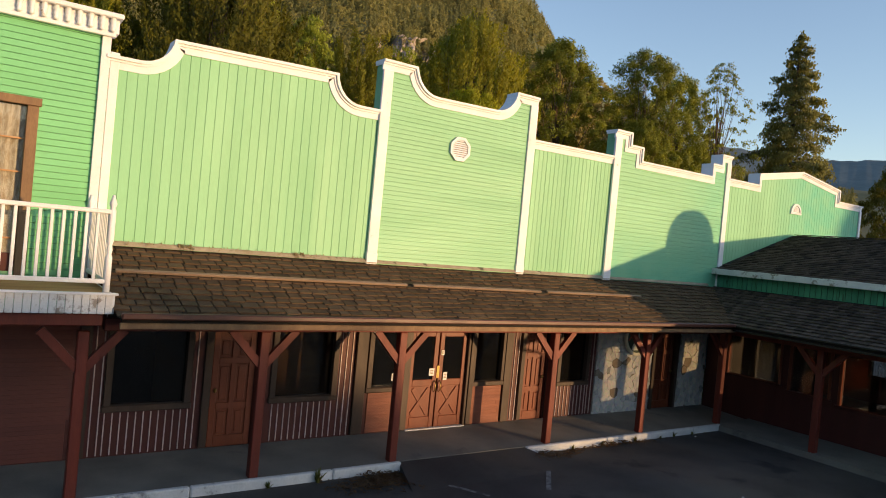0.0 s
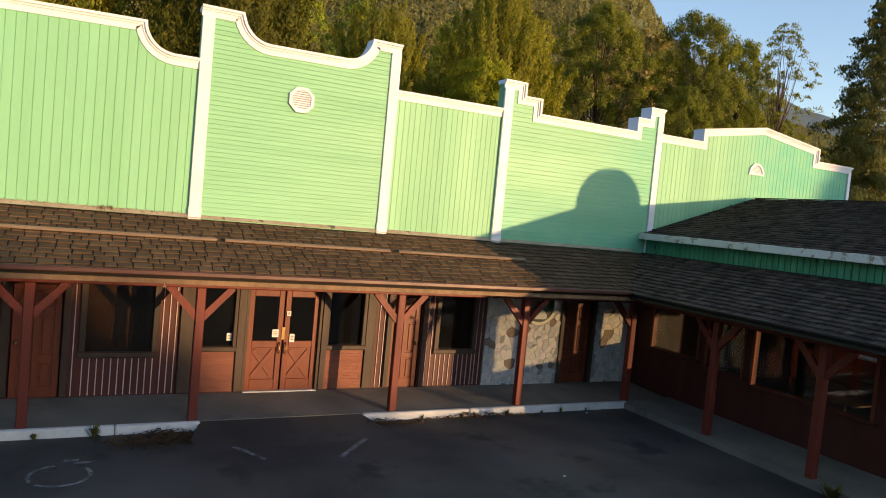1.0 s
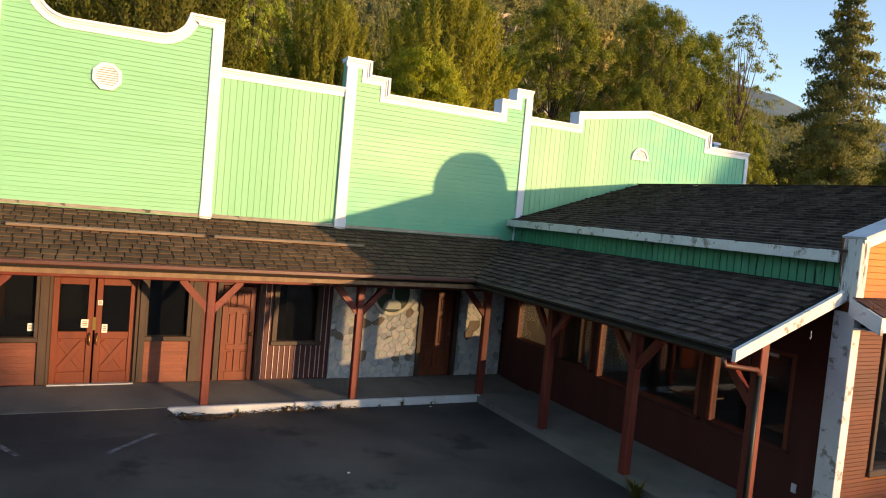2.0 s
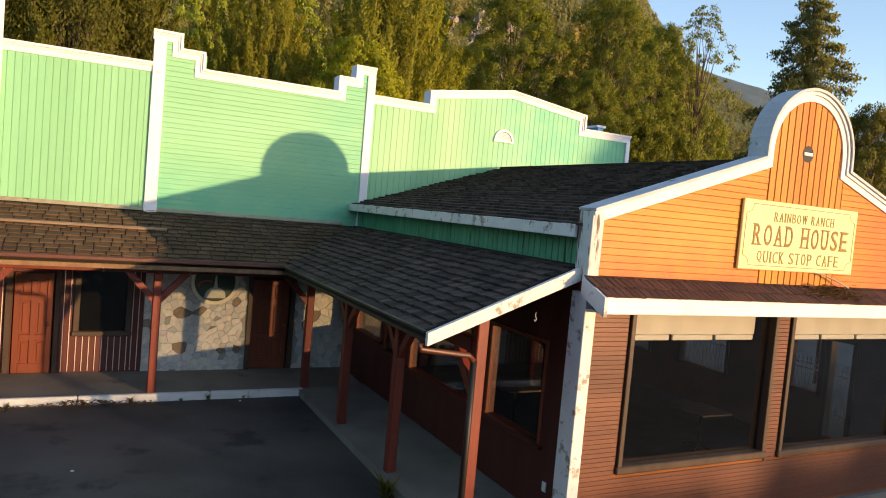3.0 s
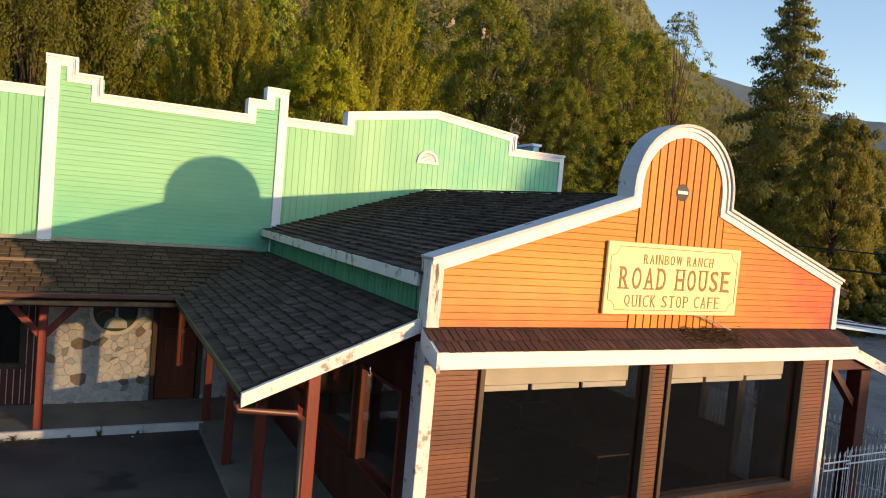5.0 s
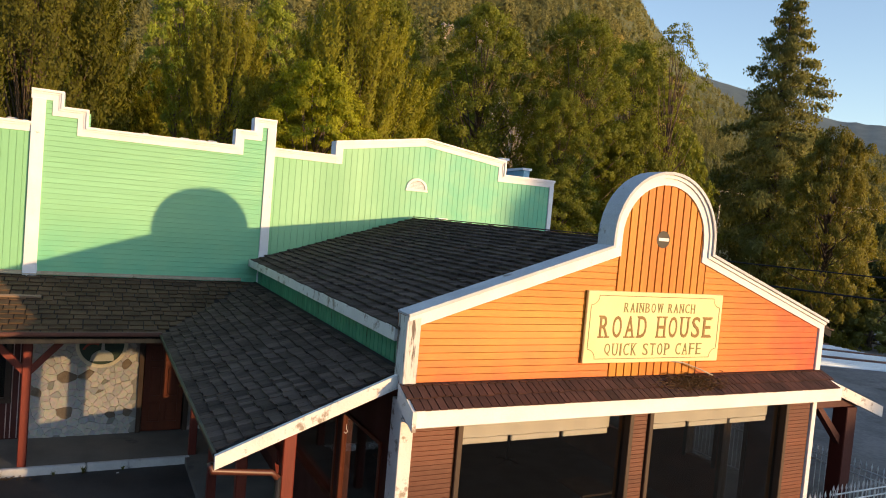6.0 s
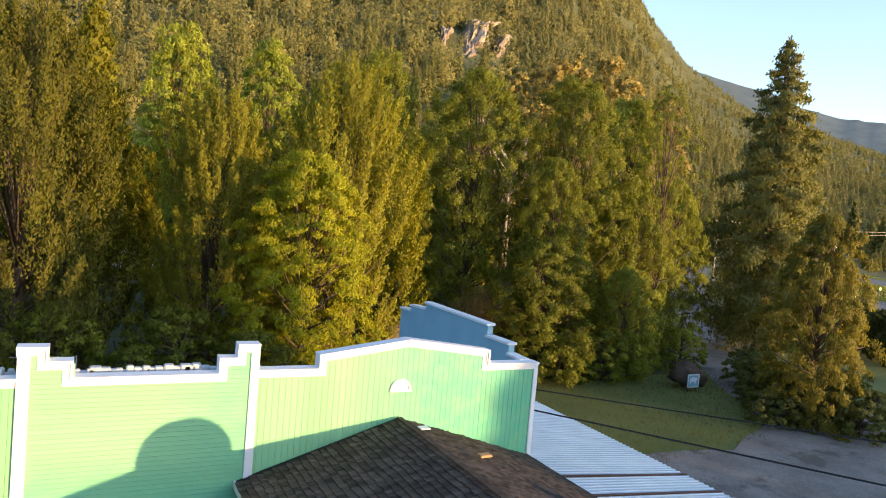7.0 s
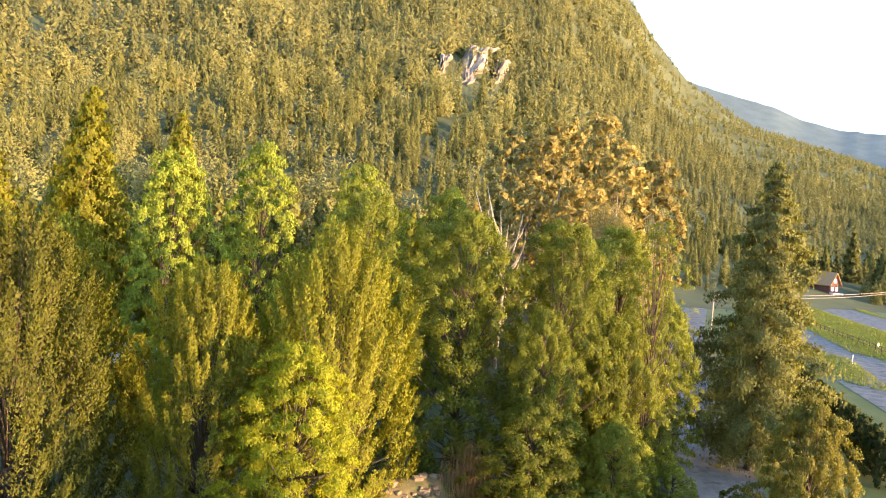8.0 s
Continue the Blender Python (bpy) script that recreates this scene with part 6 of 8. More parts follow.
def round_tree(seed, h, w, count, size, low=0.02, wood=bark, clumps=330, twig=5, belly=0.40, flat=0.5, loose=1.0):
    """A full tree: forking limbs and many small overlapping sprays of leaves, with gaps between lobes."""
    rs = np.random.RandomState(seed)
    s = Shape()
    s.tube([(0, 0, -0.1), (0.15, 0, h * 0.18), (0.05, 0.2, h * 0.42), (0.0, 0.1, h * 0.8)], [w * 0.028, w * 0.024, w * 0.016, 0.03], 7)
    cs, ff = [], []
    for i in range(clumps):
        a = i * 2.399 + rs.uniform(-0.6, 0.6)
        f = low + (0.985 - low) * (i + rs.rand()) / clumps
        lobe = 1 + 0.17 * math.sin(3 * a + seed + 4 * f) + 0.13 * math.sin(6 * a - seed + 17 * f)
        r = w * 0.5 * egg(f, belly) * lobe * (rs.uniform(0.72, 1.05) if i % 3 else rs.uniform(0.25, 0.75))
        p = np.array([r * math.cos(a), r * math.sin(a), h * f * rs.uniform(0.96, 1.03)])
        if i % twig == 0:
            start = np.array([0, 0, max(h * 0.10, p[2] * rs.uniform(0.5, 0.8))])
            s.tube([tuple(start), tuple((start + p) / 2 + rs.normal(size=3) * 0.2), tuple(p)], [0.07, 0.04, 0.012], 4)
        n = count // clumps
        rad = rs.uniform(0.045, 0.095) * w * loose
        d = spread(rs, n) * (rad * rs.uniform(0.05, 1.0, (n, 1)) ** 0.6)
        d[:, 2] *= flat
        ff.append(unit(d) * 0.8 + np.array([math.cos(a), math.sin(a), 1.6 * (f - 0.4)]) * 0.6)
        out = d[:, 0] * math.cos(a) + d[:, 1] * math.sin(a)
        d[:, 2] -= 0.35 * np.maximum(out, 0)
        cs.append(p + d)
    c = np.concatenate(cs)
    c[:, 2] = np.clip(c[:, 2], 0.1, None)
    a, b = leaves_at(rs, c, size, droop=0.25)
    return s, (c, a, b, unit(np.concatenate(ff)))


def cedar_tree(seed, h, w, count, size, wood=bark, low=0.03, droop=1.3, ragged=0.35, boughs=150, tight=1.0, skirt=0.75):
    """A conifer with whorls of drooping boughs hung with sprays."""
    rs = np.random.RandomState(seed)
    s = Shape()
    s.tube([(0, 0, -0.1), (0.05, 0, h * 0.4), (0, 0.05, h * 0.75), (0, 0, h)], [w * 0.03, w * 0.022, w * 0.012, 0.02], 7)
    cs, ff = [], []
    for i in range(boughs):
        f = low + (1 - low) * (i + rs.rand()) / boughs
        a = i * 2.4 + rs.uniform(-0.4, 0.4)
        r = w * 0.5 * min(1.0, 1.18 * (1 - f) ** 0.72 + 0.02) * rs.uniform(1 - ragged, 1.0) * (skirt + (1 - skirt) * min(1, f / 0.28))
        z0 = h * f
        tip = np.array([r * math.cos(a), r * math.sin(a), z0 - 0.18 * r])
        p0 = np.array([0, 0, z0])
        p1 = (p0 + tip) / 2 + np.array([0, 0, 0.06 * r])
        if r > 0.6 and boughs > 100:
            s.tube([tuple(p0), tuple(p1), tuple(tip)], [0.05, 0.03, 0.008], 4)
        n = max(4, int(count * r / (w * 0.5) / boughs * 1.8))
        t = rs.beta(1.8, 1.0, n)[:, None]
        pts = (1 - t) ** 2 * p0 + 2 * t * (1 - t) * p1 + t * t * tip
        off = rs.normal(size=pts.shape) * np.array([0.045 * w, 0.045 * w, 0.02 * w]) * tight * (0.4 + (1 - f))
        off[:, 2] -= np.abs(rs.normal(size=n)) * 0.055 * w * tight * (0.5 + (1 - f))
        cs.append(pts + off)
        ff.append(np.array([math.cos(a), math.sin(a), 0.35]) + 9.0 / w * off)
    c = np.concatenate(cs)
    c[:, 2] = np.clip(c[:, 2], 0.1, None)
    a, b = leaves_at(rs, c, size, droop=droop)
    return s, (c, a, b, unit(np.concatenate(ff)))


def plant(name, made, leaf, label, category="tree", group="", wood=bark):
    """A thing at the origin with its trunk and crown; moved or copied afterwards."""
    s, (c, a, b, facing) = made
    t = thing(name, (0, 0, 0), label, category, group=group)
    part("trunk", s, wood, t, smooth=True)
    crown = new("crown", leaf_mesh("crown", c, a, b, leaf, facing))
    hang(crown, t)
    return t


def stand(proto, spots):
    """Copies of a tree at (x, y, scale, turn); the first spot takes the tree itself."""
    for i, (x, y, k, turn) in enumerate(spots):
        m = Matrix.Translation((x, y, 0.0)) @ Matrix.Rotation(turn, 4, "Z")
        ob = proto if i == 0 else copy_thing(proto, m)
        ob.matrix_basis = m @ Matrix.Diagonal((k, k, k, 1)) if not isinstance(k, tuple) else m @ Matrix.Diagonal((k[0], k[0], k[1], 1))


# row of upright trees behind the building
up1 = plant("deciduous_tree", upright_tree(1, 19, 12.5, 130000, 0.078), leaf_olive_shade, "tall olive-green tree with many upright limbs", group="row of upright trees")
up2 = plant("deciduous_tree", upright_tree(2, 18, 10.5, 100000, 0.075), leaf_olive, "tall olive-green tree with many upright limbs", group="row of upright trees")
up3 = plant("deciduous_tree", round_tree(3, 21, 10.5, 84000, 0.078, 0.04, clumps=560, belly=0.46, flat=0.85, loose=0.85), leaf_green, "tall green tree with dense leafy clumps", group="row of upright trees")
stand(up1, [(10.8, 40.3, (1.06, 1.06), 0.3)])
stand(up2, [(21.4, 42.8, (0.98, 0.97), 1.0), (29.2, 41.2, (1.14, 1.13), 2.1), (2.0, 45, (1.1, 1.15), 3.3)])
stand(up3, [(41.4, 45.0, (0.96, 1.07), 0.5), (48.0, 41.0, (0.86, 1.06), 2.4), (56.3, 44.0, (0.85, 1.06), 1.3), (34.8, 50.0, (0.9, 1.12), 4.1), (44.6, 38.2, (0.55, 0.74), 0.8)])
yel = plant("yellow_tree", round_tree(4, 12.0, 9.4, 78000, 0.068, 0.03, flat=0.38, clumps=420), leaf_yellow, "broad yellow-green maple with leaves down to the grass")
stand(yel, [(25.6, 35.6, (0.82, 1.12), 0.4)])
shrub = plant("shrub", round_tree(5, 4.0, 5.0, 9000, 0.085, clumps=110), leaf_green, "dense green shrub at the foot of the trees", "shrub", "shrubs at the wood's edge")
stand(shrub, [(22.5, 32.5, 0.95, 0.2), (38.0, 35.5, 0.7, 1.9), (47.0, 34.0, 0.9, 1.0), (49.5, 35.5, 0.85, 2.0), (16.5, 34.0, 0.7, 3.0), (57.0, 36.5, 0.8, 3.0), (43.5, 34.5, 0.9, 4.0), (9.5, 35.0, 0.8, 5.0), (3.5, 35.5, 1.0, 0.7), (-2.0, 34.5, 1.1, 1.7), (-8.0, 35.0, 1.0, 2.7), (12.8, 36.0, 1.1, 3.7), (19.0, 36.5, 1.1, 4.7), (-14.0, 36.0, 1.2, 5.3)])
mid = plant("leafy_tree", round_tree(6, 10.0, 9.0, 52000, 0.075, clumps=380), leaf_green, "bushy green tree with hanging leafy boughs", group="bushy trees")
stand(mid, [(42.5, 35.5, (0.85, 0.95), 0.2), (53.0, 39.5, (0.72, 1.45), 1.2), (63.0, 44.5, (0.72, 1.55), 2.7), (49.0, 34.5, (0.6, 0.8), 2.2)])
front = plant("leafy_tree", round_tree(7, 10.0, 8.4, 60000, 0.072, 0.0, clumps=400), leaf_rust, "bushy russet-green tree beside the gravel lot", group="bushy trees")
stand(front, [(52.8, 22.2, (0.68, 1.24), 0.0)])
stand(plant("shrub", round_tree(8, 3.0, 5.0, 8000, 0.10, clumps=90), leaf_cedar, "dark green shrub beside the gravel lot", "shrub", "shrubs beside the lot"), [(53.4, 24.8, 0.9, 0.0), (56.0, 23.0, 1.1, 1.0), (54.5, 20.0, 0.9, 2.2), (55.0, 26.6, 0.7, 3.0), (51.0, 23.0, 0.7, 4.0), (58.0, 30.2, 0.85, 5.0), (61.0, 32.8, 0.8, 0.5), (56.6, 28.4, 0.8, 1.5)])
ced = plant("cedar_tree", cedar_tree(9, 30, 16.5, 74000, 0.125, ragged=0.55, boughs=150, tight=0.55, skirt=0.55, low=0.06), leaf_cedar, "tall dark cedar with drooping sprays", group="cedars")
stand(ced, [(71.8, 41.3, (1.04, 1.0), 0.0)])
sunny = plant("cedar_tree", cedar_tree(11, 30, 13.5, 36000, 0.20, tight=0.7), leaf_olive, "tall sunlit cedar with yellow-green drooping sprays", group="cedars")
stand(sunny, [(13.5, 104, (1.2, 1.22), 1.0), (25, 104, (1.0, 1.15), 3.0), (2, 108, (1.1, 0.9), 2.0)])
slim = plant("slender_tree", round_tree(10, 17, 7.4, 15000, 0.068, 0.02, clumps=300, belly=0.34, loose=1.05, twig=3, flat=0.32), leaf_green, "slender feathery tree with a sparse leafy top")
stand(slim, [(56.0, 39.2, (0.85, 1.36), 0.6)])

# wood behind the first row
far1 = plant("forest_tree", round_tree(21, 20, 10, 36000, 0.115, 0.02, clumps=380, belly=0.36), leaf_fresh, "full green broadleaf tree in the wood", group="trees of the wood")
far2 = plant("forest_tree", upright_tree(22, 20, 11, 17000, 0.18, limbs=220), leaf_olive, "olive-green broadleaf tree in the wood", group="trees of the wood")
far3 = plant("forest_tree", cedar_tree(23, 26, 9, 8000, 0.36, low=0.06, ragged=0.5), leaf_cedar, "dark conifer in the wood", group="trees of the wood")
far4 = plant("forest_tree", round_tree(24, 26, 8, 31000, 0.080, 0.28, clumps=620, belly=0.60, flat=1.1, twig=3, loose=1.55), leaf_gold, "thin russet-green tree in the wood", group="trees of the wood", wood=palebark)
rng = random.Random(77)
spots = {1: [(32.0, 79, (0.95, 1.44), 0.0), (21.0, 66, (0.85, 1.3), 1.0), (43, 76, (0.95, 1.36), 0.4), (54, 74, (0.95, 1.28), 2.0), (22, 60, 0.55, 2.6), (36, 66, 0.5, 1.7)], 2: [(6, 72, 1.0, 0.0), (-4, 80, 1.05, 1.2), (-16, 76, 1.1, 2.2), (12, 88, 0.95, 2.9), (62, 84, 0.95, 3.0), (-28, 84, 1.1, 3.6)], 3: [(36, 90, 0.9, 0.0)], 4: [(98, 112, 1.7, 0.0), (86, 100, 1.5, 1.0), (112, 118, 1.85, 2.0), (106, 104, 1.55, 3.0), (92, 120, 1.65, 4.0), (120, 108, 1.5, 5.0), (84, 88, 1.15, 0.7), (104, 132, 1.6, 2.6), (80, 96, 1.2, 3.3), (90, 92, 1.15, 2.3), (74, 62, 0.8, 2.0), (66, 58, 0.95, 0.5)]}


def off_road(x, y):
    for line, w in (([(56, 26), (64, 37), (80, 56), (93, 70), (120, 97), (160, 133), (223, 190), (277, 241)], 9), ([(112, 15), (130, 55), (150, 78), (172, 104), (200, 135), (300, 205)], 30)):
        for (ax, ay), (bx, by) in zip(line, line[1:]):
            t = max(0, min(1, ((x - ax) * (bx - ax) + (y - ay) * (by - ay)) / ((bx - ax) ** 2 + (by - ay) ** 2)))
            if math.hypot(x - ax - t * (bx - ax), y - ay - t * (by - ay)) < w:
                return False
    return True


tries = 0
while sum(len(v) for v in spots.values()) < 150 and tries < 5000:
    tries += 1
    d, a = rng.uniform(102, 225), radians(rng.uniform(-22, 66))
    x, y = 14 + d * math.sin(a), -4 + d * math.cos(a)
    if y < 50 or not off_road(x, y) or (x > 75 and y < 0.62 * x):
        continue
    kind = rng.choice([1, 1, 2, 2, 3, 3, 4]) if d > 70 else rng.choice([1, 2])
    if all(math.hypot(x - p[0], y - p[1]) > 7.5 for v in spots.values() for p in v):
        k = rng.uniform(0.65, 1.0) if d < 110 else rng.uniform(0.75, 1.15)
        spots[kind].append((x, y, k, rng.uniform(0, 6.28)))
# the same kinds farther off, with fewer and larger leaves
far1b = plant("forest_tree", round_tree(25, 20, 12, 3000, 0.44, clumps=130, twig=26, belly=0.36), leaf_green, "full green broadleaf tree in the wood", group="trees of the wood")
far2b = plant("forest_tree", upright_tree(26, 20, 11, 2800, 0.46, limbs=70, slim=0.05), leaf_olive, "olive-green broadleaf tree in the wood", group="trees of the wood")
far3b = plant("forest_tree", cedar_tree(27, 26, 9, 2600, 0.62, low=0.06, ragged=0.5, boughs=80), leaf_cedar, "dark conifer in the wood", group="trees of the wood")
far4b = plant("forest_tree", round_tree(28, 26, 8, 5000, 0.28, 0.30, clumps=150, twig=10, belly=0.62, flat=0.9), leaf_gold, "thin russet-green tree in the wood", group="trees of the wood", wood=palebark)
for proto, away, key in ((far1, far1b, 1), (far2, far2b, 2), (far3, far3b, 3), (far4, far4b, 4)):
    stand(proto, [p for p in spots[key] if math.hypot(p[0] - 14, p[1] + 4) < 105])
    stand(away, [p for p in spots[key] if math.hypot(p[0] - 14, p[1] + 4) >= 105])
hedge = plant("hedge_tree", upright_tree(42, 4.8, 3.2, 5200, 0.12, limbs=60, slim=0.07), leaf_hedge, "dark green cedar hedge shrub beside the road", "shrub", "hedge beside the road")
stand(hedge, [(81 + 1.62 * i, 33.5 + 1.75 * i + (0.4 if i % 2 else 0), (1.0, 0.92 + 0.07 * (i % 3)), i * 1.1) for i in range(20)])
rng = random.Random(5)
for k in range(34):
    x, y = 282 + 5.2 * k + rng.uniform(-3, 3), 262 - 2.6 * k + rng.uniform(-9, 9)
    g = rng.uniform(0.85, 1.35)
    ob = copy_thing(far3b, Matrix.Translation((x, y, 0)))
    ob.matrix_basis = Matrix.Translation((x, y, 0)) @ Matrix.Rotation(rng.uniform(0, 6), 4, "Z") @ Matrix.Diagonal((g, g, g, 1))
for x, y in ((335, 190), (350, 196), (362, 178), (330, 214), (300, 214), (345, 170)):
    copy_thing(far3b, Matrix.Translation((x, y, 0)) @ Matrix.Rotation(rng.uniform(0, 6), 4, "Z"))

# bare forked tree
rs = np.random.RandomState(31)
bt = Shape()
bt.tube([(70, 86, 0), (70.3, 86, 12), (70, 86.2, 19)], [0.3, 0.22, 0.13], 7)
for i in range(22):
    a, z0 = rs.uniform(0, 6.28), rs.uniform(12, 19)
    L = rs.uniform(5, 10)
    bt.tube([(70.1, 86, z0), (70 + 0.35 * L * math.cos(a), 86 + 0.35 * L * math.sin(a), z0 + 0.45 * L), (70 + 0.55 * L * math.cos(a), 86 + 0.55 * L * math.sin(a), z0 + L)], [0.15, 0.11, 0.05], 5)
solid("bare_tree", bt, palebark, "pale leafless forked tree in the wood", "tree", "thing", smooth=True)

# unseen trees added behind the camera, whose tops shade the yard from the low sun
belt_u = [-40, -10, 4, 8.2, 10, 12, 13.3, 15, 17, 21.6, 23.2, 25, 27, 29.0, 30.5, 35.5, 38.0, 43, 52, 59, 62, 78]
belt_h = [10.2, 10.2, 10.2, 9.9, 8.9, 7.6, 6.8, 6.4, 6.5, 6.6, 6.8, 8.0, 10.8, 14.5, 17.5, 17.5, 9.0, 6.1, 6.2, 9.0, 13.0, 13.0]
DIST = 90.0
sun_blocker = plant("hedge_tree", round_tree(41, 9.0, 5.5, 1150, 0.48, clumps=90, twig=80, loose=0.8), leaf_green, "unseen tree added behind the camera to block the low sun", group="hedge trees")
row = []
u = -40.0
rng = random.Random(9)
while u < 78:
    hgt = float(np.interp(u, belt_u, belt_h))
    for back in (0, 5.0):
        uu = u + rng.uniform(-0.4, 0.4)
        sxd, syd = math.sin(radians(SUN_AZ)), math.cos(radians(SUN_AZ))
        ux, uy = -syd, sxd
        row.append((ux * uu + sxd * (DIST + back), uy * uu + syd * (DIST + back), (0.75, hgt / 9.0), rng.uniform(0, 6.28)))
    u += 1.9
stand(sun_blocker, row)

# ---- mountain ----
RIDGE_AZ = [-60, -30, -7, 10, 25, 36, 39.7, 41.5, 43.5, 44.6, 49.7, 54.3, 58.5, 65, 80, 110]
RIDGE_EL = [12, 17, 22, 26, 26, 23, 18.9, 16.2, 14.0, 12.6, 9.2, 7.9, 6.4, 6.0, 5.0, 4.0]
OX, OY, FAR = 14.0, -4.0, 1900.0


def slope_height(r, az):
    el = float(np.interp(az, RIDGE_AZ, RIDGE_EL))
    r0 = float(np.interp(az, [-60, 30, 50, 60, 110], [215, 215, 270, 340, 380]))
    s = max(0.0, (r - r0) / (FAR - r0))
    top = FAR * math.tan(radians(el)) + 15
    rough_ = 1 + 0.10 * noise.noise(Vector((r * 0.004, az * 0.12, 0.3))) + 0.05 * noise.noise(Vector((r * 0.012, az * 0.4, 1.3)))
    return top * s ** 1.12 * (rough_ if s < 0.85 else 1 + (rough_ - 1) * (1 - s) / 0.15) - 0.5


s = Shape()
AZ = [-60 + 1.5 * i for i in range(114)]
RR = [160 + (FAR - 160) * (j / 44) for j in range(45)] + [FAR + 250]
for az in AZ:
    for r in RR:
        hgt = slope_height(min(r, FAR), az) - (120 if r > FAR else 0)
        s.v.append((OX + r * math.sin(radians(az)), OY + r * math.cos(radians(az)), hgt))
m = len(RR)
for i in range(len(AZ) - 1):
    for j in range(m - 1):
        s.f.append((i * m + j, i * m + j + 1, (i + 1) * m + j + 1, (i + 1) * m + j))
solid("mountain", s, hill_forest, "steep forested mountainside above the valley", "mountain", smooth=True)

s = Shape()
FA = [38, 44.5, 48.3, 51.0, 53.0, 55.3, 58.3, 62, 68, 75, 90, 120]
FE = [13, 12.5, 11.3, 10.55, 9.65, 8.95, 8.6, 8.1, 8.3, 9.0, 8.0, 6.0]
naz = 160
for i in range(naz):
    az = 38 + 82 * i / (naz - 1)
    el = float(np.interp(az, FA, FE)) + 0.12 * noise.noise(Vector((az * 1.3, 0, 0))) + 0.06 * noise.noise(Vector((az * 5, 2, 0)))
    for r, k in ((2800, 0.0), (3400, 0.55), (4200, 1.0), (4500, 0.8)):
        s.v.append((OX + r * math.sin(radians(az)), OY + r * math.cos(radians(az)), k * 4200 * math.tan(radians(el)) + 20.0))
for i in range(naz - 1):
    for j in range(3):
        s.f.append((i * 4 + j, i * 4 + j + 1, (i + 1) * 4 + j + 1, (i + 1) * 4 + j))
solid("far_ridge", s, far_forest, "forested ridge across the valley, haze painted into its blue-green", "mountain", smooth=True)

# ridge added out of view behind the camera to cut light from the horizon
s = Shape()
for i in range(101):
    az = 105 + 2 * i
    el = float(np.interp(az, [105, 125, 138, 164, 178, 200, 240, 305], [6, 5, 2.8, 2.8, 6, 9, 11, 12])) + 0.5 * noise.noise(Vector((az * 0.3, 7, 0)))
    for r, k in ((2000, -0.02), (2600, 1.0), (2900, 0.8)):
        s.v.append((OX + r * math.sin(radians(az)), OY + r * math.cos(radians(az)), k * 2600 * math.tan(radians(el))))
for i in range(100):
    for j in range(2):
        s.f.append((i * 3 + j, i * 3 + j + 1, i * 3 + j + 4, i * 3 + j + 3))
solid("valley_side", s, far_forest, "unseen ridge added behind to block the low sky light", "mountain", smooth=True)

# cliff faces on the mountainside
rs = np.random.RandomState(8)
CLIFFS = [(27.9, 12.9, 6.0, 2.9), (30.0, 12.7, 4.0, 1.7), (25.6, 13.2, 3.0, 1.1)]


def range_of(az, el):
    r = 250.0
    while r < FAR and math.degrees(math.atan2(slope_height(r, az) - 15, r)) < el:
        r += 10
    return r


for az, el, tall, wide in CLIFFS:
    r = range_of(az, el)
    hw, hh = r * math.tan(radians(wide / 2)), r * math.tan(radians(tall / 2))
    base = Vector((OX + r * math.sin(radians(az)), OY + r * math.cos(radians(az)), slope_height(r, az)))
    side, back = Vector((math.cos(radians(az)), -math.sin(radians(az)), 0)), Vector((math.sin(radians(az)), math.cos(radians(az)), 0))
    s = Shape()
    nu, nv = 14, 18
    for i in range(nu):
        for j in range(nv):
            u_, v_ = 2 * i / (nu - 1) - 1, 2 * j / (nv - 1) - 1
            e = 0.62 + 0.42 * v_ - 0.25 * v_ * v_ + 0.55 * noise.noise(Vector((v_ * 3.5, az, u_)))
            bulge = 12 * noise.noise(Vector((u_ * 1.6, v_ * 0.7, az))) + 8 * noise.noise(Vector((u_ * 5, v_ * 2.2, az))) + rs.uniform(-1.2, 1.2) - 5
            p = base + side * (u_ * hw * e + 0.22 * hh * v_) + Vector((0, 0, v_ * hh)) + back * (v_ * hh * 1.1) - back * (bulge + 15 * (1 - max(abs(u_), abs(v_)) ** 4))
            s.v.append(tuple(p))
    for i in range(nu - 1):
        for j in range(nv - 1):
            s.f.append((i * nv + j, (i + 1) * nv + j, (i + 1) * nv + j + 1, i * nv + j + 1))
    solid("cliff", s, rock, "pale bare rock face among the conifers", "cliff", "structure")


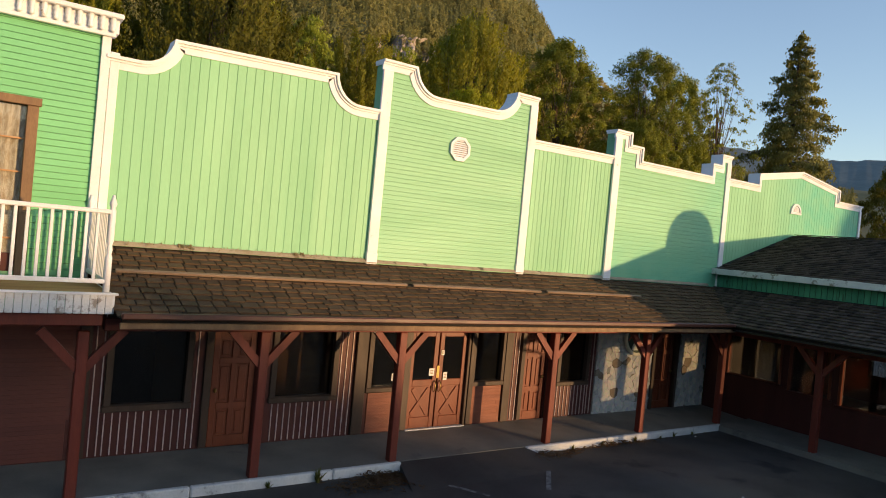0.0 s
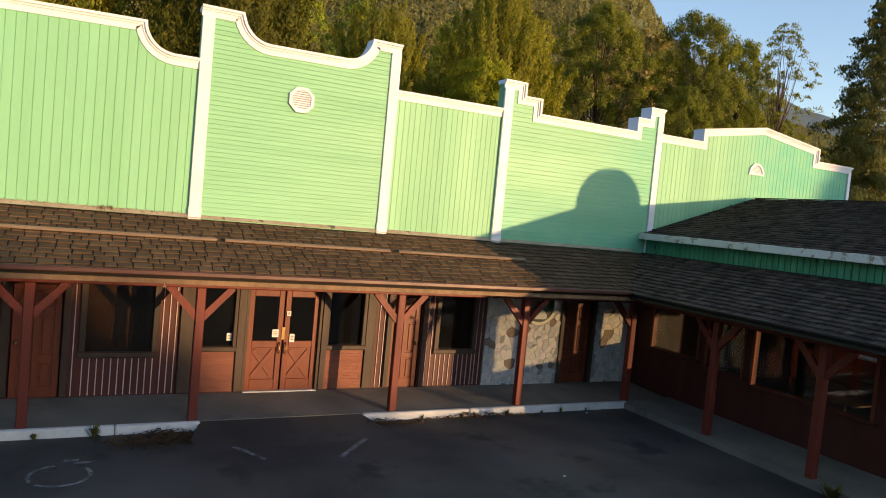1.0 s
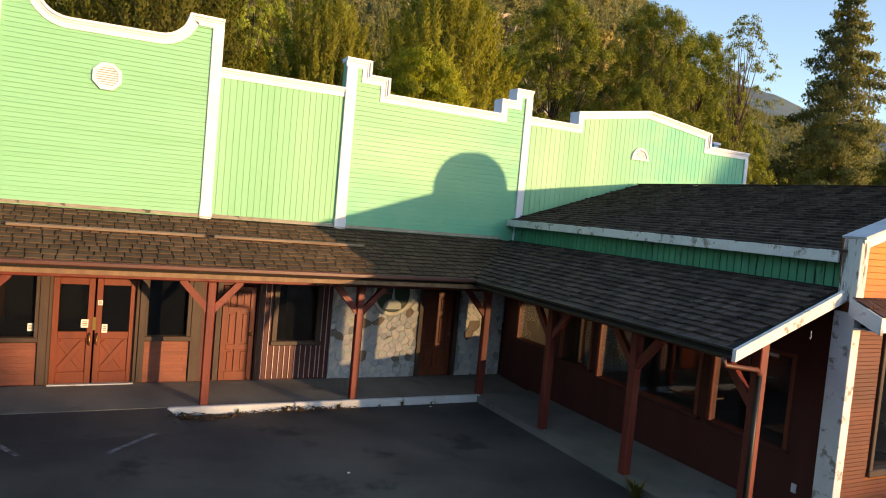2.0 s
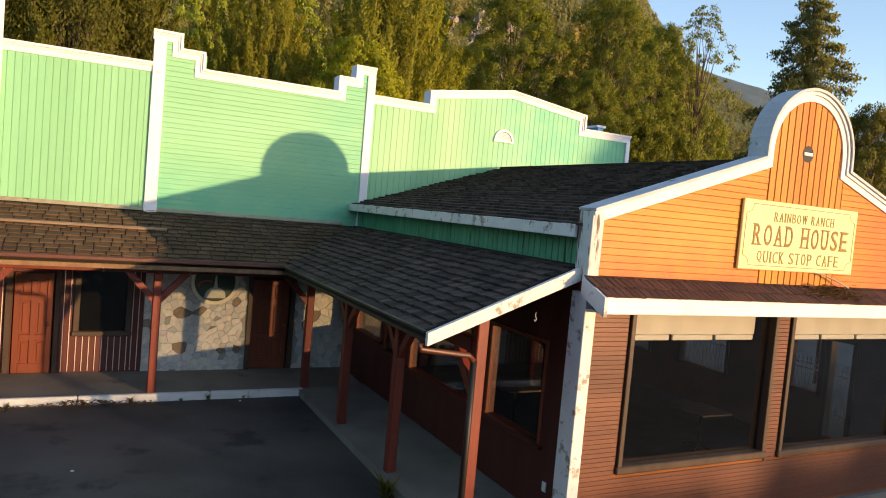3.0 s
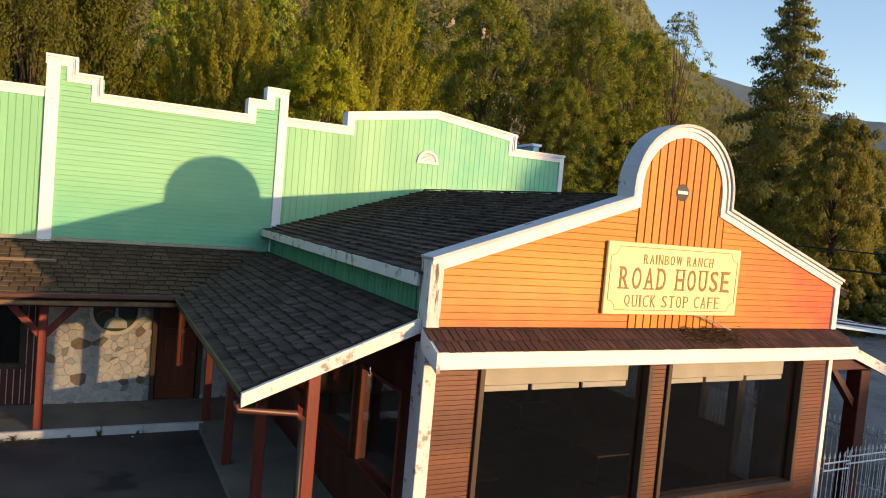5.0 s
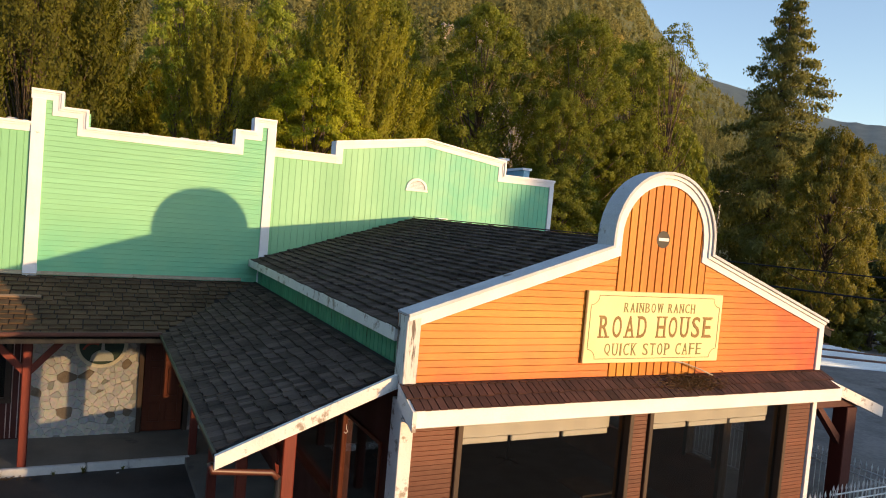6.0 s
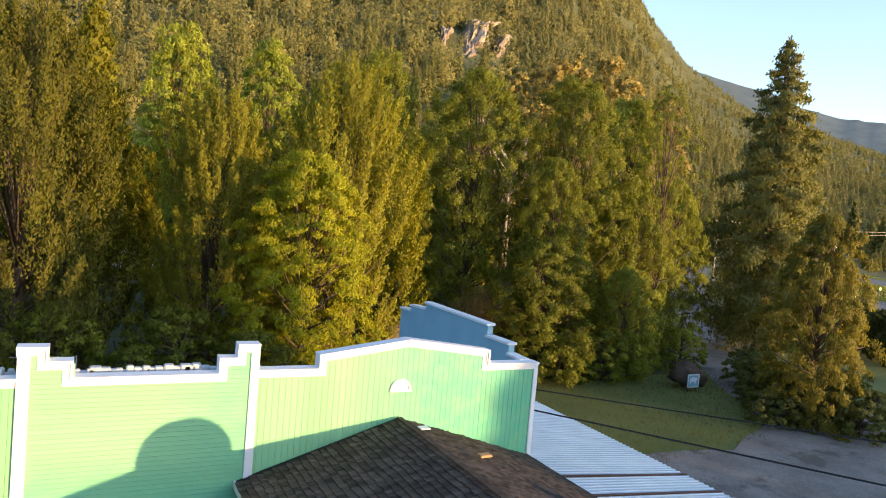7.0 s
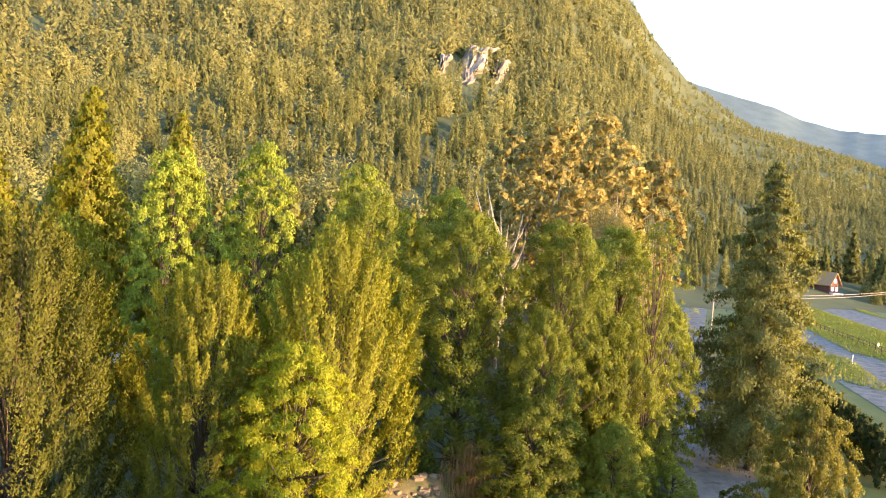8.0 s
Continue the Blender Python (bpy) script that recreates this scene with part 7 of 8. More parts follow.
def leaf_forest(name, rs, spots_, per, share, fir, material, label):
    """Far trees, each a loose crown of sprays: drooping round a pointed stem for a conifer, all round a dome for a broadleaf tree."""
    at = np.repeat(np.array(spots_), per, axis=0)
    n = len(at)
    tall, wide = at[:, 3], at[:, 4]
    phase = np.repeat(rs.uniform(0, 6.283, len(spots_)), per)
    ang = rs.uniform(0, 6.283, n)
    if fir:
        f = 1 - rs.uniform(0.0, 0.97, n) ** 0.62
        rad = 0.5 * wide * ((1 - f) ** 0.8 * (0.84 + 0.22 * np.sin(50 * f + phase)) * rs.uniform(0.45, 1.1, n) + 0.02)
    else:
        f = rs.uniform(0.04, 1.0, n)
        rad = 0.5 * wide * np.sqrt(np.clip(1 - ((f - 0.48) / 0.56) ** 2, 0.01, 1)) * rs.uniform(0.55, 1.05, n) * (1 + 0.2 * np.sin(3 * ang + phase) + 0.15 * np.sin(9 * f + 2 * phase))
    radial = np.stack([np.cos(ang), np.sin(ang), np.zeros(n)], 1)
    c = at[:, :3] + radial * rad[:, None]
    c[:, 2] += tall * f
    a = unit(radial * 0.55 + np.array([0, 0, -0.75]) + 0.45 * spread(rs, n)) if fir else spread(rs, n)
    b = unit(np.cross(a, spread(rs, n)))
    size = (share * tall * rs.uniform(0.6, 1.3, n))[:, None] * (0.55 + 0.6 * (1 - f))[:, None]
    downhill = unit(np.stack([OX - at[:, 0], OY - at[:, 1], np.full(n, 120.0)], 1))
    facing = unit(0.6 * radial + np.array([0, 0, 0.2]) + 0.7 * downhill)
    return tagged(new(name, leaf_mesh(name, c, a * size, b * size * 0.5, material, facing)), label, "forest", kind="stuff")


rs = np.random.RandomState(55)
firs, broad = ([], [], []), ([], [], [])
for i in range(17500):
    az = rs.uniform(-11, 64)
    if i < 1900:
        r = math.sqrt(rs.uniform(190.0 ** 2, 450.0 ** 2))
    elif i < 8400:
        r = math.sqrt(rs.uniform(450.0 ** 2, 1000.0 ** 2))
    else:
        r = math.sqrt(rs.uniform(1000.0 ** 2, 1900.0 ** 2))
    if abs(az - 55.4) < 2.5 and r < 400:
        continue
    hgt = slope_height(min(r, FAR), az)
    x, y = OX + r * math.sin(radians(az)), OY + r * math.cos(radians(az))
    el = math.degrees(math.atan2(hgt - 5, r))
    if hgt < 1.5 and az > 40:
        continue
    if any(abs(az - c[0]) < c[3] * 0.27 and -0.40 * c[2] < el - c[1] < 0.18 * c[2] for c in CLIFFS):
        continue
    patchy = noise.noise(Vector((x * 0.006, y * 0.006, hgt * 0.004)))
    low_ = float(np.interp(r, [190, 450, 1300, 1800], [0.62, 0.85, 1.0, 0.6])) * (0.72 if az > 42 else 1.0)
    h = rs.uniform(15, 29) * (1.0 + 0.4 * patchy) * (1.3 if rs.rand() < 0.10 else 1.0) * low_
    band = 0 if r < 450 else 1 if r < 1000 else 2
    if rs.rand() < (0.62 if patchy > 0.02 else 0.30):
        broad[band].append((x, y, hgt, h * 0.66, h * rs.uniform(0.42, 0.62)))
    else:
        firs[band].append((x, y, hgt, h, h * rs.uniform(0.26, 0.38)))
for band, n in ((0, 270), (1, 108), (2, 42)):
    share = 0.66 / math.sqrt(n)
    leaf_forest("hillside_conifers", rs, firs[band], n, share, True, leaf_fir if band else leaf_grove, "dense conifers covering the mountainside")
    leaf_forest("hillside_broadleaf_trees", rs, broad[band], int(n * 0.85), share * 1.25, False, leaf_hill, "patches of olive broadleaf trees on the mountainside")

# ---- things beyond the lot ----
board = thing("lot_sign", (51.6, 30.0, 0.0), "small blue sign board with a white animal shape", "sign")
part("panel", Shape().rounded(51.05, 52.1, 29.97, 30.02, 0.35, 1.25, 0.02), bluepaint, board)
part("frame", Shape().box(51.05, 52.1, 29.955, 29.968, 1.19, 1.25).box(51.05, 52.1, 29.955, 29.968, 0.35, 0.41).box(51.05, 51.11, 29.955, 29.968, 0.41, 1.19).box(52.04, 52.1, 29.955, 29.968, 0.41, 1.19), white, board, "white painted border")
part("emblem", Shape().prism([(51.25, 0.62), (51.33, 0.62), (51.36, 0.75), (51.68, 0.75), (51.7, 0.62), (51.78, 0.62), (51.8, 0.82), (51.92, 0.86), (51.9, 1.0), (51.72, 1.02), (51.6, 1.06), (51.4, 1.04), (51.25, 0.95)], 29.955, 29.968), white, board, "plain white animal shape")
for x in (51.2, 51.95):
    part("post", Shape().rounded(x - 0.04, x + 0.04, 30.03, 30.11, -0.05, 1.2, 0.01), bark, board)
rs = np.random.RandomState(3)
for bx, by, br in ((52.0, 31.2, 1.15), (53.4, 31.4, 0.7)):
    s = Shape()
    for i in range(9):
        for j in range(14):
            th, ph = math.pi * i / 8, 2 * math.pi * j / 14
            k = br * (0.8 + 0.55 * noise.noise(Vector((math.sin(th) * math.cos(ph) * 2 + bx, math.sin(th) * math.sin(ph) * 2, math.cos(th) * 2))))
            s.v.append((bx + k * math.sin(th) * math.cos(ph), by + k * math.sin(th) * math.sin(ph), 0.9 * br + 0.95 * k * math.cos(th)))
    for i in range(8):
        for j in range(14):
            s.f.append((i * 14 + j, i * 14 + (j + 1) % 14, (i + 1) * 14 + (j + 1) % 14, (i + 1) * 14 + j))
    solid("boulder", s, surf("rusty_brown_rock", (0.13, 0.085, 0.06), (0.07, 0.048, 0.036), 0.9, 1.5, 12, 0.5), "weathered brown boulder behind the sign", "boulder", "thing", smooth=True)
PX, PY_ = 104.0, 76.3
pole = thing("utility_pole", (PX, PY_, 0.0), "pale wooden utility pole with a cross arm", "pole")
part("shaft", Shape().tube([(PX, PY_, -0.1), (PX + 0.05, PY_, 13.9)], [0.20, 0.15], 8), palebark, pole, smooth=True)
arm = part("cross_arm", Shape().rounded(PX - 1.1, PX + 1.1, PY_ - 0.06, PY_ + 0.06, 13.2, 13.36, 0.02), palebark, pole)
for x in (PX - 0.95, PX + 0.95):
    part("insulator", Shape().lathe(x, PY_, [(0.03, 13.36), (0.06, 13.4), (0.04, 13.46), (0.02, 13.5)], 6), iron, arm)


def wire(a, b, sag, label, r=0.02, material=None):
    a, b = Vector(a), Vector(b)
    pts = [tuple(a + (b - a) * t + Vector((0, 0, -4 * sag * t * (1 - t)))) for t in (i / 14 for i in range(15))]
    solid("overhead_wire", Shape().tube(pts, r, 4), material or steel_dark, label, "wire", "thing")


wire((PX - 0.95, PY_, 13.45), (175, 84, 15.6), 0.8, "overhead power wire running from the pole", 0.05, palebark)
wire((PX + 0.95, PY_, 13.45), (175, 86, 15.0), 1.1, "overhead power wire running from the pole", 0.05, palebark)
wire((25.9, 17.3, 5.05), (60, -9.5, 4.6), 0.15, "dark cable strung across the lot", 0.022)
wire((25.9, 17.0, 4.55), (60, -22, 3.7), 0.15, "dark cable strung across the lot", 0.028)
cabin = thing("cabin", (312, 201, 0), "small far cabin with red-brown gable and white windows", "house")
gable = surf("red_brown_cabin_board", (0.20, 0.075, 0.05), (0.14, 0.055, 0.04), 0.7, 1.0, 10, 0.2)
part("wall", Shape().prism([(309.2, 0), (315.4, 0), (315.4, 8.6), (312.3, 13.0), (309.2, 8.6)], 196, 206), gable, cabin)
part("porch", Shape().box(308.9, 315.7, 193.8, 195.9, 4.0, 4.7).box(308.9, 309.2, 193.8, 194.1, 0, 4.0).box(315.4, 315.7, 193.8, 194.1, 0, 4.0), white, cabin, "white porch")
part("roof", Shape().hexa([(308.2, 195, 7.6), (312.3, 195, 13.3), (312.3, 207, 13.3), (308.2, 207, 7.6), (308.2, 195, 8.0), (312.3, 195, 13.8), (312.3, 207, 13.8), (308.2, 207, 8.0)]).hexa([(312.3, 195, 13.3), (316.4, 195, 7.6), (316.4, 207, 7.6), (312.3, 207, 13.3), (312.3, 195, 13.8), (316.4, 195, 8.0), (316.4, 207, 8.0), (312.3, 207, 13.8)]), rawwood, cabin, "brown roof")
for wx, wz in ((309.9, 5.4), (312.9, 5.4), (311.4, 9.0)):
    part("window", Shape().rounded(wx, wx + 1.8, 195.85, 195.98, wz, wz + 1.9, 0.05), white, cabin, "white framed window")
for i in range(8):
    x, y = 160 + i * 8.0, 70.5 + i * 10.6
    fp = thing("field_fence", (x, y, 0), "dark rail fence along the meadow", "fence", group="meadow fence panels")
    for k in range(4):
        part("post", Shape().box(x + k * 2.0, x + k * 2.0 + 0.16, y + k * 2.65, y + k * 2.65 + 0.16, 0, 1.6), bark, fp)
    for z in (0.7, 1.4):
        part("rail", Shape().tube([(x, y, z), (x + 8.0, y + 10.6, z)], 0.06, 4), bark, fp)
signy = thing("road_sign", (171.5, 90.0, 0), "small yellow diamond road sign on a post", "sign")
part("post", Shape().tube([(171.5, 90.0, 0), (171.5, 90.0, 2.4)], 0.06, 6), palebark, signy)
part("panel", Shape().prism([(171.0, 2.3), (171.5, 1.8), (172.0, 2.3), (171.5, 2.8)], 89.90, 89.94), signpaint, signy, "yellow panel")
marker = thing("marker_post", (150.3, 82.0, 0), "white marker post at the tip of the grass verge", "post")
part("post", Shape().rounded(150.22, 150.38, 81.92, 82.08, -0.1, 1.9, 0.02), white, marker)
for x, y, turn in ((20.0, 92.0, 0.3), (36.5, 98.0, 1.2), (25.0, 84.0, 0.9)):
    cv = thing("caravan", (x, y, 0.0), "white caravan parked among the trees", "caravan", group="parked caravans")
    m = Matrix.Translation((x, y, 0)) @ Matrix.Rotation(turn, 4, "Z")
    part("body", Shape().rounded(-3.2, 3.2, -1.2, 1.2, 0.5, 2.9, 0.3, m), white, cv)
    part("window", Shape().rounded(-1.5, 1.5, -1.23, -1.19, 1.5, 2.2, 0.05, m), steel_dark, cv, "dark window")
    for wx in (-0.6, 0.6):
        part("wheel", Shape().tube([tuple(m @ Vector((wx, -1.25, 0.35))), tuple(m @ Vector((wx, 1.25, 0.35)))], 0.35, 12), steel_dark, cv)

# earth bank with stones and dry reeds in front of the trees
def bank_z(x, y):
    side = max(0.0, min(1.0, (x - 30.5) / 2.5)) * max(0.0, min(1.0, (43.0 - x) / 3.0))
    up = max(0.0, min(1.0, (y - 36.2) / 3.9)) if y < 40.1 else max(0.0, 1.0 - (y - 40.1) / 5.0)
    return 3.1 * side * up * up * (3 - 2 * up) + 0.22 * side * up * noise.noise(Vector((x * 1.3, y * 1.3, 0.0))) - 0.04


bank = Shape()
for i in range(29):
    for j in range(21):
        x, y = 30.2 + 0.46 * i, 36.0 + 0.46 * j
        bank.v.append((x, y, bank_z(x, y)))
bank.f = [(i * 21 + j, (i + 1) * 21 + j, (i + 1) * 21 + j + 1, i * 21 + j + 1) for i in range(28) for j in range(20)]
solid("earth_bank", bank, surf("dry_earth_bank", (0.20, 0.145, 0.07), (0.10, 0.085, 0.035), 0.95, 0.9, 14, 0.7, stain=(0.07, 0.085, 0.025), stain_at=0.55, stain_scale=0.7), "dry earth bank below the trees", "bank", smooth=True)
rs = np.random.RandomState(17)
pale_rock = surf("pale_bank_rock", (0.30, 0.21, 0.135), (0.15, 0.11, 0.07), 0.9, 2.5, 16, 0.6)
for i in range(44):
    x, y = rs.uniform(32.4, 39.4), rs.uniform(37.2, 40.2)
    w = rs.uniform(0.14, 0.40)
    m = Matrix.Translation((x, y, bank_z(x, y) + 0.1 * w)) @ Matrix.Rotation(rs.uniform(0, 3.1), 4, "Z") @ Matrix.Rotation(rs.uniform(-0.5, 0.5), 4, "X")
    solid("bank_stone", Shape().rounded(-w, w, -w * 0.7, w * 0.7, -w * 0.55, w * 0.5, w * 0.32, m), pale_rock, "pale stone lying on the earth bank", "stone", "thing", "stones on the bank")
n = 700
c = np.stack([39.6 + rs.normal(size=n) * 0.9, 38.4 + rs.normal(size=n) * 0.5, np.zeros(n)], 1)
hgt = rs.uniform(1.6, 3.4, n)
c[:, 2] = [bank_z(x, y) + 0.5 * q for (x, y, _), q in zip(c, hgt)]
a = np.stack([rs.normal(size=n) * 0.12, rs.normal(size=n) * 0.12, hgt * 0.5], 1)
b = np.stack([rs.uniform(-1, 1, n), rs.uniform(-1, 1, n), np.zeros(n)], 1) * 0.02
tagged(new("dry_reeds", leaf_mesh("dry_reeds", c, a, b, foliage("dry_tan_reeds", (0.10, 0.065, 0.03), (0.30, 0.20, 0.09), (0.25, 0.17, 0.06)))), "stand of tall dry reeds on the bank", "reeds", kind="stuff")
n = 2600
c = np.stack([rs.uniform(12, 56, n), rs.uniform(34.5, 40, n), np.zeros(n)], 1)
hgt = rs.uniform(0.25, 0.9, n) * np.where((c[:, 0] > 34) & (c[:, 0] < 44), 1.8, 1.0)
c[:, 2] = hgt * 0.5
a = np.stack([rs.normal(size=n) * 0.1, rs.normal(size=n) * 0.1, hgt * 0.5], 1)
b = np.stack([rs.uniform(-1, 1, n), rs.uniform(-1, 1, n), np.zeros(n)], 1) * 0.05
tagged(new("tall_grass", leaf_mesh("tall_grass", c, a, b, grassblade)), "tall grass and reeds along the wood's edge", "grass", kind="stuff")
n = 16000
c = np.stack([rs.uniform(26, 58, n), rs.uniform(18, 37, n), np.full(n, 0.08)], 1)
keep = c[:, 1] > 10.9 + 0.215 * c[:, 0] + 0.5 * np.sin(c[:, 0] * 1.3) * rs.rand(n)
c = c[keep]
n = len(c)
a = np.stack([rs.normal(size=n) * 0.04, rs.normal(size=n) * 0.04, rs.uniform(0.03, 0.10, n)], 1)
b = np.stack([rs.uniform(-1, 1, n), rs.uniform(-1, 1, n), np.zeros(n)], 1) * 0.018
tagged(new("grass_blades", leaf_mesh("grass_blades", c, a, b, grassblade)), "short rough grass beside the lot", "grass", kind="stuff")

# rough grass of the meadow and the verge, which stands up and catches the low sun
n = 240000
c = np.stack([rs.uniform(120, 320, n), rs.uniform(60, 230, n), np.full(n, 0.25)], 1)
side = c[:, 1] - 0.95 * c[:, 0]
verge = (c[:, 0] < 156) & (c[:, 0] > 129) & (side > -62) & (side < -51)
field = (side < -62) & (side > -110) & (c[:, 0] > 165) & (np.abs(c[:, 1] - 1.22 * c[:, 0] + 168) > 15)
inside = field & (c[:, 1] < 1.10 * c[:, 0] - 90)
c = c[inside | verge]
n = len(c)
a = np.stack([rs.normal(size=n) * 0.08, rs.normal(size=n) * 0.08, rs.uniform(0.14, 0.30, n)], 1)
b = np.stack([rs.uniform(-1, 1, n), rs.uniform(-1, 1, n), np.zeros(n)], 1) * 0.10
tagged(new("meadow_grass", leaf_mesh("meadow_grass", c, a, b, grass_lit)), "rough yellow-green grass of the meadow", "grass", kind="stuff")

# ---- small things in the yard ----
faded = surf("faded_road_paint", (0.27, 0.265, 0.255), (0.10, 0.098, 0.095), 0.8, 6.0, 30, 0.2, stain=(0.05, 0.05, 0.053), stain_at=0.5, stain_scale=4)
for (x0, y0), (x1, y1) in (((6.95, 9.95), (7.55, 8.95)), ((9.85, 10.0), (8.75, 8.8))):
    d = Vector((x1 - x0, y1 - y0)).normalized()
    nrm = Vector((-d.y, d.x)) * 0.045
    solid("line_marking", Shape().add([(x0 - nrm.x, y0 - nrm.y, 0.0262), (x0 + nrm.x, y0 + nrm.y, 0.0262), (x1 + nrm.x, y1 + nrm.y, 0.0262), (x1 - nrm.x, y1 - nrm.y, 0.0262)], [(3, 2, 1, 0)]), faded, "faded white parking line on the asphalt", "line marking")
ring = Shape()
o, q = arc(4.67, 8.90, 0.42, 100, 400, 24), arc(4.67, 8.90, 0.36, 100, 400, 24)
for i in range(24):
    ring.add([(o[i][0], o[i][1], 0.0262), (o[i + 1][0], o[i + 1][1], 0.0262), (q[i + 1][0], q[i + 1][1], 0.0262), (q[i][0], q[i][1], 0.0262)], [(0, 1, 2, 3)])
ring.add([(4.75, 9.30, 0.0264), (5.05, 9.30, 0.0264), (5.1, 9.38, 0.0264), (4.8, 9.38, 0.0264)], [(0, 1, 2, 3)]).add([(4.70, 9.42, 0.0264), (4.9, 9.42, 0.0264), (4.9, 9.5, 0.0264), (4.7, 9.5, 0.0264)], [(0, 1, 2, 3)])
solid("line_marking", ring, faded, "faded round painted symbol on the asphalt", "line marking")
drymat = foliage("dry_brown_litter", (0.06, 0.035, 0.02), (0.17, 0.10, 0.055), (0.15, 0.09, 0.03))
rs = np.random.RandomState(23)
for px_, py_, sx_, sy_, n in ((6.15, 10.12, 0.42, 0.18, 900), (9.9, 10.28, 0.5, 0.10, 350), (12.2, 10.40, 0.9, 0.05, 260)):
    c = np.stack([px_ + rs.normal(size=n) * sx_, py_ + rs.normal(size=n) * sy_, np.zeros(n)], 1)
    c[:, 1] = np.minimum(c[:, 1], EDGE_Y - 0.13)
    c[:, 2] = 0.035 + 0.09 * np.exp(-((c[:, 0] - px_) / sx_) ** 2) * rs.rand(n)
    a = spread(rs, n) * np.array([1, 1, 0.3]) * 0.06
    b = np.cross(a, spread(rs, n))
    b = b / (np.linalg.norm(b, axis=1, keepdims=True) + 1e-6) * 0.010
    tagged(new("leaf_litter", leaf_mesh("leaf_litter", c, a, b, drymat)), "heap of dry brown leaves and twigs by the kerb", "debris", kind="stuff")


rs = np.random.RandomState(29)
n = 520
c = np.stack([rs.uniform(1.9, 6.4, n), 12.075 - np.abs(rs.normal(size=n)) * 0.035, np.zeros(n)], 1)
c[:, 0] += 0.5 * np.sin(c[:, 0] * 3.1)
c[:, 2] = za(c[:, 1]) + 0.02 + 0.03 * rs.rand(n)
a = spread(rs, n) * np.array([0.8, 0.3, 1.0]) * 0.045
b = np.cross(a, spread(rs, n))
b = b / (np.linalg.norm(b, axis=1, keepdims=True) + 1e-6) * 0.006
tagged(new("dry_straw", leaf_mesh("dry_straw", c, a, b, foliage("dry_straw", (0.14, 0.10, 0.05), (0.40, 0.31, 0.16), (0.3, 0.22, 0.1)))), "dry straw caught along the foot of the boards", "debris", kind="stuff")


def weed(x, y, k, seed):
    rw = np.random.RandomState(seed)
    n = int(26 * k + 8)
    ang = rw.uniform(0, 6.28, n)
    out = rw.uniform(0.3, 1.0, n) * 0.14 * k
    c = np.stack([x + np.cos(ang) * out * 0.6, y + np.sin(ang) * out * 0.6, 0.02 + rw.uniform(0.02, 0.16, n) * k], 1)
    a = np.stack([np.cos(ang) * out * 0.6, np.sin(ang) * out * 0.6, rw.uniform(0.03, 0.10, n) * k], 1)
    b = np.stack([-np.sin(ang), np.cos(ang), np.zeros(n)], 1) * 0.014 * (0.6 + k)
    tagged(new("weed", leaf_mesh("weed", c, a, b, grassblade)), "green weed growing at the foot of the kerb", "weed", group="weeds along the kerb")


for i, (x, k) in enumerate(((4.25, 0.8), (5.1, 1.5), (7.7, 0.5), (8.6, 0.5), (9.35, 0.8), (9.55, 0.6), (11.0, 0.7), (11.9, 0.8), (12.2, 0.6), (13.0, 0.9), (13.9, 0.5), (14.4, 0.8), (15.1, 0.5))):
    weed(x, EDGE_Y - 0.15 if x < 6.7 or x > 9.8 else EDGE_Y - 0.03, 0.62 * k, 60 + i)
weed(16.1, 5.2, 1.4, 90)
weed(16.15, 4.6, 1.0, 91)
for x, y in ((15.0, 10.3), (12.1, 7.2)):
    solid("litter", Shape().rounded(x - 0.022, x + 0.022, y - 0.015, y + 0.015, 0.024, 0.038, 0.006), paper, "scrap of white litter on the asphalt", "litter", "thing", "scraps of litter")
for hx, hy, hz in ((6.0, 10.6, 2.5), (12.4, 10.6, 2.5), (17.0, 3.24, 2.95)):
    solid("hook", Shape().tube([(hx, hy, hz + 0.1), (hx, hy, hz + 0.05), (hx + 0.02, hy, hz + 0.02), (hx, hy, hz - 0.005), (hx - 0.02, hy, hz + 0.015)], 0.004, 5), iron, "small metal hook hanging under the eave", "hook", "thing", "hooks under the eaves")

solid("roof_flashing", Shape().hexa([(1.9, 11.99, za(11.99) + 0.005), (17.4, 11.99, za(11.99) + 0.005), (17.4, 12.06, za(12.06) + 0.005), (1.9, 12.06, za(12.06) + 0.005), (1.9, 12.03, za(12.03) + 0.035), (17.4, 12.03, za(12.03) + 0.035), (17.4, 12.06, za(12.06) + 0.05), (1.9, 12.06, za(12.06) + 0.05)]), surf("stained_tan_flashing", (0.40, 0.34, 0.24), (0.28, 0.22, 0.14), 0.7, 4.0, 40, 0.2, stain=(0.10, 0.09, 0.05), stain_at=0.58, stain_scale=5), "stained pale flashing where the roof meets the fronts", "flashing")

# needles blown onto the awning
n = 900
c = np.stack([22.0 + rs.normal(size=n) * 0.28, 2.88 + rs.normal(size=n) * 0.07, np.zeros(n)], 1)
c[:, 1] = np.clip(c[:, 1], 2.70, 3.04)
c[:, 2] = 3.37 + 0.55 * (c[:, 1] - 2.70) + 0.03 * rs.rand(n)
a = spread(rs, n) * np.array([1, 1, 0.3]) * 0.05
b = np.cross(a, spread(rs, n))
b = b / (np.linalg.norm(b, axis=1, keepdims=True) + 1e-6) * 0.006
tagged(new("needle_litter", leaf_mesh("needle_litter", c, a, b, drymat)), "heap of dry needles on the awning", "debris", kind="stuff")

